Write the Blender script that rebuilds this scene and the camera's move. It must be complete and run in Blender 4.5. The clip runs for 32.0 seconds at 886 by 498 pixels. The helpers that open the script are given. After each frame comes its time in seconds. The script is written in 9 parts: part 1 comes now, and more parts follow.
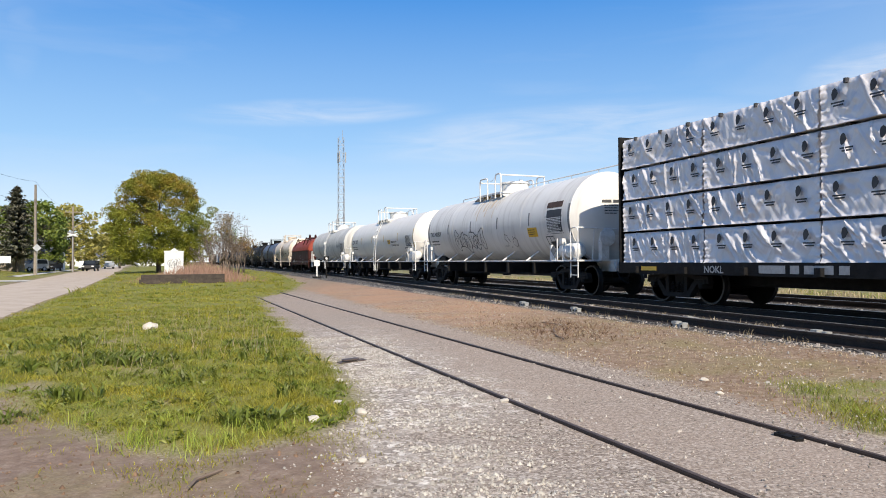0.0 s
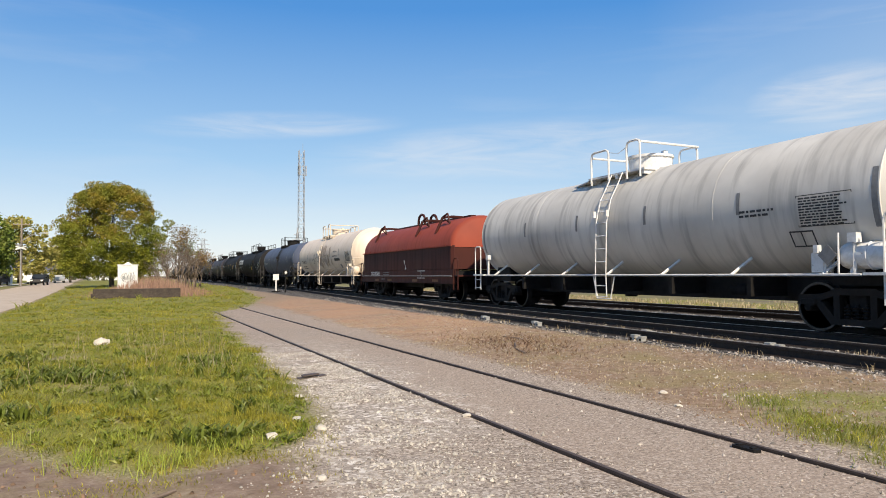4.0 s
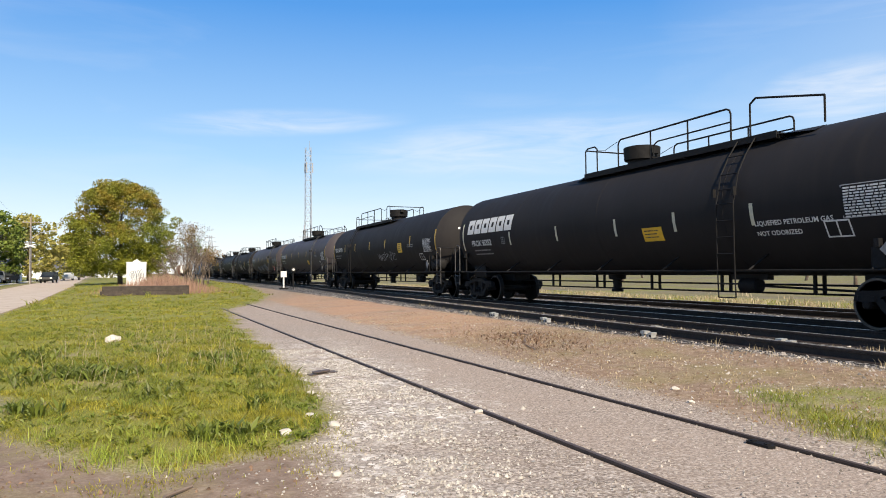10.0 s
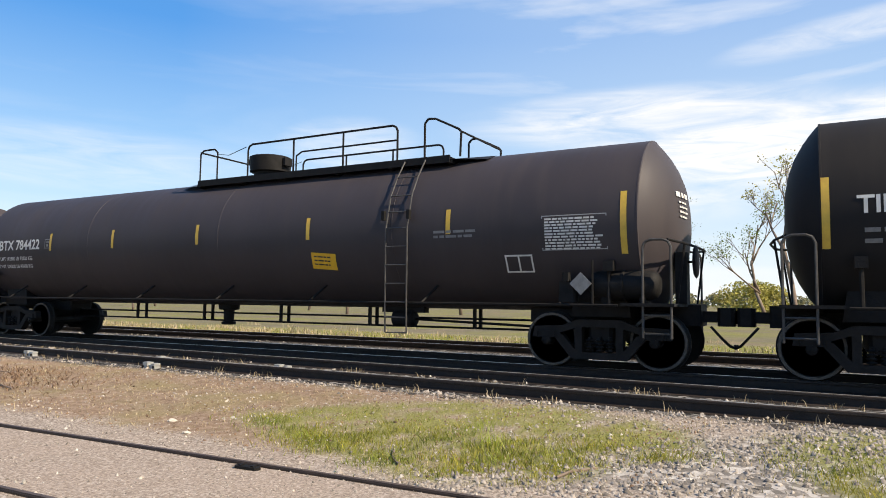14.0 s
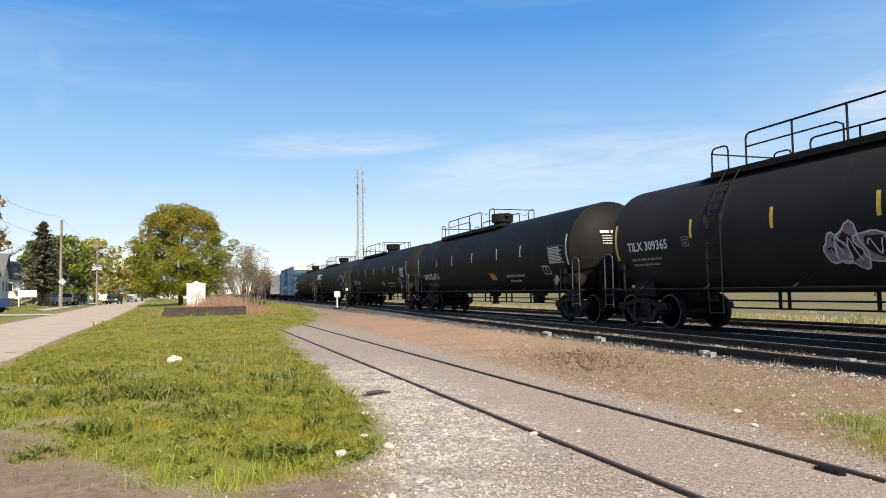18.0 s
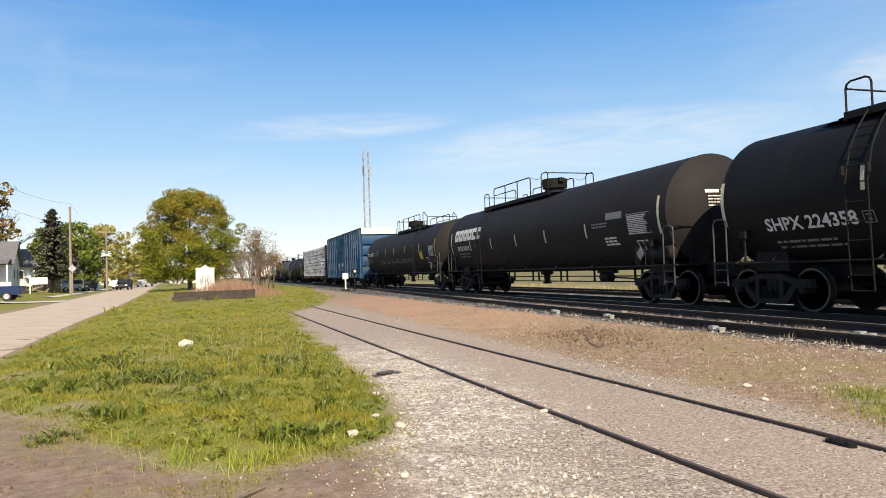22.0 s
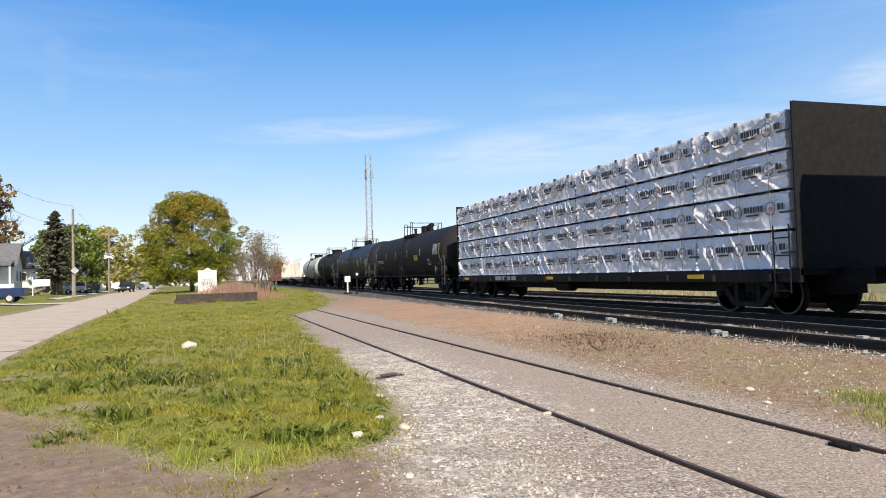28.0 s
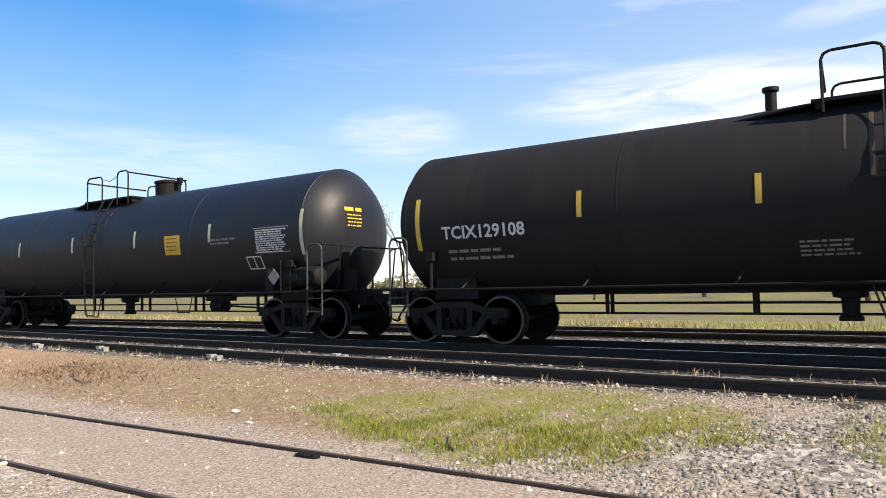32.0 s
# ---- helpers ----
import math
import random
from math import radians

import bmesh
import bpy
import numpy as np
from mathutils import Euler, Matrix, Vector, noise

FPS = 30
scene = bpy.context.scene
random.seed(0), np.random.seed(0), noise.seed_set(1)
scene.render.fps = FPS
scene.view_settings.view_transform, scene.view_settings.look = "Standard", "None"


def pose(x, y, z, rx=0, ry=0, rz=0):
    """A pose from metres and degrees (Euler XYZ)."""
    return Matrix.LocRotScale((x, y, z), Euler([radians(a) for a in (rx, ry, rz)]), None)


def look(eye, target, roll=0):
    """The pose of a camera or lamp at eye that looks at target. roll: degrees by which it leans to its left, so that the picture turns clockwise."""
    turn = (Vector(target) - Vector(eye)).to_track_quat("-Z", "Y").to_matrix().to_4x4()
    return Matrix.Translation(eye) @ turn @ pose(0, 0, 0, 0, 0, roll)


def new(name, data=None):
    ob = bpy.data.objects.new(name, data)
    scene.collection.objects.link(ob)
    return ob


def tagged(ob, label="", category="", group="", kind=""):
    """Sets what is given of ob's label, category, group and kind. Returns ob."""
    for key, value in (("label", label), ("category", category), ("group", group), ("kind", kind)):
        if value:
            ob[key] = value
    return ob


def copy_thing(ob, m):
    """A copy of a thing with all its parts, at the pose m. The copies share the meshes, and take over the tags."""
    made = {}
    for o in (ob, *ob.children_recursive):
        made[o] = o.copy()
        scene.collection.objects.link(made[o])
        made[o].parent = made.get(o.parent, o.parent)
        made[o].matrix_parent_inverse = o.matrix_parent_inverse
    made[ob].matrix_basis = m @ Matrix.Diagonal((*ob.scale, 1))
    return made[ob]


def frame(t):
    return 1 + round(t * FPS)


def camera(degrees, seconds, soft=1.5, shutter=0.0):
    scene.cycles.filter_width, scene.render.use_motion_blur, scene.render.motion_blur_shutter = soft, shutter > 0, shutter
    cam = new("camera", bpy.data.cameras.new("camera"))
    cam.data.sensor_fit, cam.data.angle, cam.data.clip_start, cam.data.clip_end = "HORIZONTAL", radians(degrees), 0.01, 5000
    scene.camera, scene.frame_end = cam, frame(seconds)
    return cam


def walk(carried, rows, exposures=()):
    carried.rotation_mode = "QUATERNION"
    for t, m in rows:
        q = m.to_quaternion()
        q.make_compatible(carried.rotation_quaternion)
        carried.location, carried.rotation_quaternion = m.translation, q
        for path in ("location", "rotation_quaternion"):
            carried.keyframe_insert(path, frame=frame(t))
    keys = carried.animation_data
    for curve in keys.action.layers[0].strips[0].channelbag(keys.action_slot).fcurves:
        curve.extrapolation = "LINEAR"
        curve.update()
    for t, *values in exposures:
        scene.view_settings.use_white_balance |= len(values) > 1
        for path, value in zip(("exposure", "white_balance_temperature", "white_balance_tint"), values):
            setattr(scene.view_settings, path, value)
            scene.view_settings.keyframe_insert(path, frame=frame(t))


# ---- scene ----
cam = camera(65.17, 32.0, soft=0.95)
# seconds, eye, and the turn of a hand-held camera: yaw from +y to the left, pitch, roll
PATH = [
    (0, 0.029, -0.023, 1.394, -19.94, 0.96, -0.32),
    (0.5, 0.018, -0.015, 1.386, -20.14, 1.17, -0.30),
    (1, 0.013, -0.011, 1.400, -18.38, 1.90, 0.20),
    (1.5, 0.014, -0.007, 1.376, -19.48, 1.66, -0.01),
    (2, 0.011, -0.000, 1.394, -19.80, 0.94, 0.02),
    (2.5, 0.016, -0.013, 1.389, -20.32, 2.38, -0.36),
    (3, 0.022, -0.009, 1.392, -20.33, 2.50, -0.82),
    (3.5, 0.035, 0.004, 1.387, -22.91, 2.40, -0.11),
    (5.5, 0.003, 0.045, 1.385, -23.31, 1.68, -0.28),
    (6, -0.004, 0.032, 1.383, -22.89, 1.54, -0.38),
    (6.5, -0.000, 0.040, 1.386, -23.53, 1.49, 0.11),
    (7, -0.004, 0.037, 1.388, -24.41, 1.13, -0.09),
    (7.5, -0.009, 0.041, 1.384, -24.24, 0.84, -0.36),
    (8, -0.009, 0.041, 1.385, -23.40, 1.47, -0.42),
    (8.5, -0.008, 0.038, 1.385, -23.02, 1.51, -0.65),
    (9, -0.008, 0.040, 1.386, -22.71, 1.32, -0.60),
    (9.5, -0.011, 0.038, 1.384, -22.53, 1.60, -0.46),
    (10, -0.015, 0.037, 1.385, -22.63, 1.86, -0.39),
    (10.5, -0.015, 0.034, 1.384, -22.65, 1.64, -0.51),
    (11, -0.008, 0.042, 1.380, -23.07, 1.63, -0.40),
    (11.5, -0.001, 0.042, 1.382, -22.67, 1.61, -0.75),
    (12, -0.000, 0.040, 1.378, -22.43, 1.73, -0.70),
    (12.5, 0.002, 0.039, 1.383, -23.35, 2.97, 0.80),
    (13, 0.092, 0.016, 1.393, -36.65, 2.50, 2.17),
    (13.5, 0.082, -0.033, 1.391, -57.65, 3.73, 1.40),
    (15.5, 0.039, -0.077, 1.402, -63.48, 4.73, 0.14),
    (16, 0.037, -0.073, 1.406, -59.59, 4.47, -0.96),
    (16.5, -0.000, -0.044, 1.403, -47.69, 5.27, -0.92),
    (17, -0.020, -0.028, 1.405, -32.56, 5.24, -1.66),
    (17.5, -0.022, 0.003, 1.409, -22.92, 3.43, -0.90),
    (18, -0.024, 0.024, 1.408, -18.40, 3.44, -0.87),
    (18.5, -0.023, 0.022, 1.407, -17.89, 3.05, -0.93),
    (19, -0.020, 0.007, 1.415, -18.77, 2.59, -0.23),
    (19.5, -0.035, 0.019, 1.406, -19.06, 2.39, -0.71),
    (20, -0.040, 0.026, 1.405, -18.91, 1.95, -1.01),
    (20.5, -0.041, 0.033, 1.405, -19.08, 1.96, -0.97),
    (21, -0.039, 0.034, 1.408, -18.32, 2.30, -0.82),
    (21.5, -0.036, 0.031, 1.403, -17.83, 1.95, -1.52),
    (22, -0.028, 0.029, 1.406, -17.77, 1.82, -1.86),
    (22.5, -0.025, 0.029, 1.399, -17.26, 2.06, -1.63),
    (23, -0.019, 0.026, 1.404, -18.15, 1.83, -1.64),
    (23.5, -0.015, 0.021, 1.402, -19.63, 2.44, -1.04),
    (24, -0.020, 0.027, 1.401, -19.80, 1.46, -1.31),
    (24.5, -0.016, 0.022, 1.399, -19.34, 1.54, -1.70),
    (25, -0.015, 0.017, 1.401, -19.94, 2.00, -1.40),
    (25.5, -0.001, 0.019, 1.394, -20.72, 1.48, -1.24),
    (26, -0.003, 0.022, 1.405, -18.76, 1.40, -1.71),
    (26.5, -0.004, 0.024, 1.379, -16.48, 2.01, -1.57),
    (28.5, -0.074, -0.015, 1.402, -19.04, 2.27, -1.62),
    (29, -0.073, -0.031, 1.401, -22.07, 2.87, -0.42),
    (29.5, -0.080, -0.021, 1.407, -22.70, 2.00, -0.28),
    (30, -0.071, -0.023, 1.415, -20.95, 2.38, -0.57),
    (30.5, -0.021, -0.083, 1.413, -27.43, 3.99, 0.16),
    (31, 0.043, -0.123, 1.408, -40.48, 4.29, 0.32),
    (31.5, 0.064, -0.111, 1.419, -53.67, 2.74, -0.24),
    (32, 0.082, -0.096, 1.414, -56.64, 3.11, -1.13),
]


def aim(x, y, z, yaw, pitch, roll):
    a, b = radians(yaw), radians(pitch)
    way = (-math.sin(a) * math.cos(b), math.cos(a) * math.cos(b), math.sin(b))
    return look((x, y, z), (x + way[0], y + way[1], z + way[2]), roll)


walk(cam, [(t, aim(*row)) for t, *row in PATH], exposures=[
    (0, 0.49, 6230, 10), (2.0, 0.45, 6620, 10), (3.5, 0.44, 6700, 10), (6.0, 0.52, 6980, 10), (7.0, 0.5, 6480, 10), (8.0, 0.53, 6330, 10), (9.0, 0.67, 6480, 10), (10.0, 0.67, 6620, 10), (12.4, 0.65, 6500, 10), (13.2, 0.67, 6680, 10),
    (15.5, 0.92, 7050, 10), (16.3, 0.95, 7080, 10), (17.0, 0.82, 7050, 10), (17.8, 0.65, 6850, 10), (19.0, 0.65, 6900, 10), (21.0, 0.67, 7080, 10), (22.0, 0.68, 7080, 10), (24.0, 0.67, 7020, 10), (26.3, 0.66, 6920, 10),
    (28.5, 0.62, 6420, 10), (30.2, 0.63, 6580, 10), (31.0, 0.73, 6650, 10), (31.6, 0.84, 6800, 10), (32, 0.88, 6880, 10)])

# ---- sky and sun ----
SUN = Vector((-0.062, -0.755, 0.62)).normalized()      # towards the sun
elev, azim = math.asin(SUN.z), math.atan2(SUN.x, SUN.y)
world = bpy.data.worlds.new("sky")
scene.world = world
world.use_nodes = True
wn, wl = world.node_tree.nodes, world.node_tree.links
wn.clear()
w_out = wn.new("ShaderNodeOutputWorld")
w_bg = wn.new("ShaderNodeBackground")
w_sky = wn.new("ShaderNodeTexSky")
w_sky.sky_type, w_sky.sun_disc, w_sky.sun_elevation, w_sky.sun_rotation = "NISHITA", False, elev, azim
w_sky.air_density, w_sky.dust_density, w_sky.ozone_density, w_sky.altitude = 1.0, 0.2, 1.5, 100
w_bg.inputs["Strength"].default_value = 0.1
# the spring sky's blue by height over the horizon, laid over the physical sky
w_sep = wn.new("ShaderNodeSeparateXYZ")
w_grad = wn.new("ShaderNodeValToRGB")
stops = [(0.0, (6.0, 6.3, 6.6)), (0.06, (4.9, 5.8, 6.7)), (0.16, (2.5, 4.3, 6.5)), (0.36, (0.45, 2.15, 5.5)), (1.0, (0.16, 0.92, 2.9))]
w_grad.color_ramp.elements[0].position, w_grad.color_ramp.elements[0].color = stops[0][0], (*stops[0][1], 1)
w_grad.color_ramp.elements[1].position, w_grad.color_ramp.elements[1].color = stops[-1][0], (*stops[-1][1], 1)
for pos, col in stops[1:-1]:
    w_grad.color_ramp.elements.new(pos).color = (*col, 1)
w_blue = wn.new("ShaderNodeMixRGB")
w_blue.inputs["Fac"].default_value = 0.85
# thin high cirrus: streaked noise over the sky dome, thicker towards the right-hand east
w_geo = wn.new("ShaderNodeTexCoord")
w_map = wn.new("ShaderNodeMapping")
w_map.inputs["Rotation"].default_value = (0.1, 0.12, 0.5)
w_map.inputs["Scale"].default_value = (1.5, 1.5, 9.0)
w_noise = wn.new("ShaderNodeTexNoise")
w_noise.inputs["Scale"].default_value, w_noise.inputs["Detail"].default_value = 1.7, 6.0
w_noise.inputs["Roughness"].default_value, w_noise.inputs["Distortion"].default_value = 0.55, 0.5
w_ramp = wn.new("ShaderNodeValToRGB")
w_ramp.color_ramp.elements[0].position, w_ramp.color_ramp.elements[1].position = 0.50, 0.80
w_dir = wn.new("ShaderNodeVectorMath")
w_dir.operation = "DOT_PRODUCT"
w_dir.inputs[1].default_value = (0.97, 0.05, 0.24)
w_east = wn.new("ShaderNodeMapRange")
w_east.inputs["From Min"].default_value, w_east.inputs["From Max"].default_value = 0.80, 1.0
w_east.inputs["To Min"].default_value, w_east.inputs["To Max"].default_value = 0.14, 0.9
w_mul = wn.new("ShaderNodeMath")
w_mul.operation = "MULTIPLY"
w_mix = wn.new("ShaderNodeMixRGB")
w_mix.inputs["Color2"].default_value = (6.3, 6.4, 6.6, 1)
wl.new(w_geo.outputs["Generated"], w_map.inputs["Vector"])
wl.new(w_map.outputs["Vector"], w_noise.inputs["Vector"])
wl.new(w_noise.outputs["Fac"], w_ramp.inputs["Fac"])
wl.new(w_geo.outputs["Generated"], w_dir.inputs[0])
wl.new(w_dir.outputs["Value"], w_east.inputs["Value"])
wl.new(w_ramp.outputs["Color"], w_mul.inputs[0])
wl.new(w_east.outputs["Result"], w_mul.inputs[1])


def cirrus(way, along, up, amount, tilt=0.0):
    """One streak of cirrus on the sky dome: a soft oval of fine wisps round a direction."""
    c = Vector(way).normalized()
    r = c.cross(Vector((0, 0, 1))).normalized()
    u = r.cross(c)
    r, u = r * math.cos(tilt) + u * math.sin(tilt), u * math.cos(tilt) - r * math.sin(tilt)
    total = None
    for axis, size in ((r, along), (u, up)):
        d = wn.new("ShaderNodeVectorMath")
        d.operation = "DOT_PRODUCT"
        d.inputs[1].default_value = axis / size
        wl.new(w_geo.outputs["Generated"], d.inputs[0])
        q = wn.new("ShaderNodeMath")
        q.operation = "MULTIPLY"
        wl.new(d.outputs["Value"], q.inputs[0])
        wl.new(d.outputs["Value"], q.inputs[1])
        if total:
            s = wn.new("ShaderNodeMath")
            s.operation = "ADD"
            wl.new(total, s.inputs[0])
            wl.new(q.outputs["Value"], s.inputs[1])
            total = s.outputs["Value"]
        else:
            total = q.outputs["Value"]
    soft = wn.new("ShaderNodeMapRange")
    soft.interpolation_type = "SMOOTHSTEP"
    soft.inputs["From Min"].default_value, soft.inputs["From Max"].default_value = 1.0, 0.0
    soft.inputs["To Min"].default_value, soft.inputs["To Max"].default_value = 0.0, amount
    wl.new(total, soft.inputs["Value"])
    m = wn.new("ShaderNodeMath")
    m.operation = "MULTIPLY"
    wl.new(soft.outputs["Result"], m.inputs[0])
    wl.new(w_wisp.outputs["Color"], m.inputs[1])
    return m.outputs["Value"]


w_map2 = wn.new("ShaderNodeMapping")
w_map2.inputs["Rotation"].default_value = (0.03, 0.08, 0.4)
w_map2.inputs["Scale"].default_value = (4.0, 4.0, 26.0)
w_fine = wn.new("ShaderNodeTexNoise")
w_fine.inputs["Scale"].default_value, w_fine.inputs["Detail"].default_value = 1.6, 7.0
w_fine.inputs["Roughness"].default_value, w_fine.inputs["Distortion"].default_value = 0.6, 0.8
w_wisp = wn.new("ShaderNodeValToRGB")
w_wisp.color_ramp.elements[0].position, w_wisp.color_ramp.elements[1].position = 0.33, 0.66
w_wisp.color_ramp.elements[0].color = (0.15, 0.15, 0.15, 1)
wl.new(w_geo.outputs["Generated"], w_map2.inputs["Vector"])
wl.new(w_map2.outputs["Vector"], w_fine.inputs["Vector"])
wl.new(w_fine.outputs["Fac"], w_wisp.inputs["Fac"])
cloud = w_mul.outputs["Value"]
for row in (((0.16, 0.96, 0.207), 0.20, 0.022, 0.42, 0.06), ((0.50, 0.84, 0.175), 0.36, 0.05, 0.42, 0.03), ((0.78, 0.59, 0.22), 0.12, 0.045, 0.55, 0.05),
            ((0.935, 0.20, 0.25), 0.30, 0.05, 0.95, 0.0), ((0.955, 0.0, 0.20), 0.42, 0.07, 1.4, 0.0), ((0.94, -0.02, 0.33), 0.16, 0.025, 0.6, 0.1), ((0.93, 0.30, 0.15), 0.30, 0.06, 0.9, 0.0), ((-0.19, 0.94, 0.27), 0.025, 0.06, 0.1, 0.0)):
    both = wn.new("ShaderNodeMath")
    both.operation = "MAXIMUM"
    wl.new(cloud, both.inputs[0])
    wl.new(cirrus(*row), both.inputs[1])
    cloud = both.outputs["Value"]
w_top = wn.new("ShaderNodeClamp")
wl.new(cloud, w_top.inputs["Value"])
wl.new(w_top.outputs["Result"], w_mix.inputs["Fac"])
wl.new(w_geo.outputs["Generated"], w_sep.inputs["Vector"])
wl.new(w_sep.outputs["Z"], w_grad.inputs["Fac"])
wl.new(w_sky.outputs["Color"], w_blue.inputs["Color1"])
wl.new(w_grad.outputs["Color"], w_blue.inputs["Color2"])
# paler, hazier blue towards the sunny side
w_haze = wn.new("ShaderNodeMixRGB")
w_haze.inputs["Color2"].default_value = (4.6, 5.3, 6.1, 1)
w_side = wn.new("ShaderNodeMapRange")
w_side.inputs["From Min"].default_value, w_side.inputs["From Max"].default_value = 0.70, 1.0
w_side.inputs["To Min"].default_value, w_side.inputs["To Max"].default_value = 0.0, 0.38
wl.new(w_dir.outputs["Value"], w_side.inputs["Value"])
wl.new(w_side.outputs["Result"], w_haze.inputs["Fac"])
wl.new(w_blue.outputs["Color"], w_haze.inputs["Color1"])
wl.new(w_haze.outputs["Color"], w_mix.inputs["Color1"])
wl.new(w_mix.outputs["Color"], w_bg.inputs["Color"])
wl.new(w_bg.outputs["Background"], w_out.inputs["Surface"])
sun = new("sun", bpy.data.lights.new("sun", "SUN"))
sun.data.energy, sun.data.angle, sun.data.color = 5.0, radians(0.53), (1.0, 0.875, 0.69)
sun.matrix_world = look(SUN * 60, (0, 0, 0))


# ---- materials ----
def material(name, a, b=None, scale=4.0, rough=0.6, metal=0.0, bump=0.0, bscale=40.0, detail=5.0, spots=None, coords="Object", spec=0.5, translucent=0.0, vary=0.0):
    """Two tones mixed by noise at two scales, an optional third tone in spots, a fine bump."""
    mat = bpy.data.materials.new(name)
    mat.use_nodes = True
    n, l = mat.node_tree.nodes, mat.node_tree.links
    bs = n["Principled BSDF"]
    bs.inputs["Roughness"].default_value, bs.inputs["Metallic"].default_value = rough, metal
    bs.inputs["Specular IOR Level"].default_value = spec
    tc = n.new("ShaderNodeTexCoord")
    nz = n.new("ShaderNodeTexNoise")
    nz.inputs["Scale"].default_value, nz.inputs["Detail"].default_value, nz.inputs["Roughness"].default_value = scale, detail, 0.65
    l.new(tc.outputs[coords], nz.inputs["Vector"])
    rp = n.new("ShaderNodeValToRGB")
    rp.color_ramp.elements[0].position, rp.color_ramp.elements[1].position = 0.35, 0.68
    rp.color_ramp.elements[0].color, rp.color_ramp.elements[1].color = (*a, 1), (*(b or a), 1)
    l.new(nz.outputs["Fac"], rp.inputs["Fac"])
    col = rp.outputs["Color"]
    if spots:
        n2 = n.new("ShaderNodeTexNoise")
        n2.inputs["Scale"].default_value, n2.inputs["Detail"].default_value = scale * spots[1], 6.0
        l.new(tc.outputs[coords], n2.inputs["Vector"])
        r2 = n.new("ShaderNodeValToRGB")
        r2.color_ramp.elements[0].position, r2.color_ramp.elements[1].position = spots[2], spots[2] + 0.12
        l.new(n2.outputs["Fac"], r2.inputs["Fac"])
        mx = n.new("ShaderNodeMixRGB")
        mx.inputs["Color2"].default_value = (*spots[0], 1)
        l.new(r2.outputs["Color"], mx.inputs["Fac"])
        l.new(col, mx.inputs["Color1"])
        col = mx.outputs["Color"]
    if vary:
        oi = n.new("ShaderNodeNewGeometry")
        mr = n.new("ShaderNodeMapRange")
        mr.inputs["To Min"].default_value, mr.inputs["To Max"].default_value = 1 - vary, 1 + vary
        l.new(oi.outputs["Random Per Island"], mr.inputs["Value"])
        hs = n.new("ShaderNodeHueSaturation")
        l.new(mr.outputs["Result"], hs.inputs["Value"])
        l.new(col, hs.inputs["Color"])
        col = hs.outputs["Color"]
    l.new(col, bs.inputs["Base Color"])
    if bump:
        nb = n.new("ShaderNodeTexNoise")
        nb.inputs["Scale"].default_value, nb.inputs["Detail"].default_value = bscale, 4.0
        l.new(tc.outputs[coords], nb.inputs["Vector"])
        bp = n.new("ShaderNodeBump")
        bp.inputs["Strength"].default_value, bp.inputs["Distance"].default_value = bump, 0.02
        l.new(nb.outputs["Fac"], bp.inputs["Height"])
        l.new(bp.outputs["Normal"], bs.inputs["Normal"])
    if translucent:
        tr = n.new("ShaderNodeBsdfTranslucent")
        l.new(col, tr.inputs["Color"])
        ms = n.new("ShaderNodeMixShader")
        ms.inputs["Fac"].default_value = translucent
        out = n["Material Output"]
        l.new(bs.outputs["BSDF"], ms.inputs[1])
        l.new(tr.outputs["BSDF"], ms.inputs[2])
        l.new(ms.outputs["Shader"], out.inputs["Surface"])
    return mat


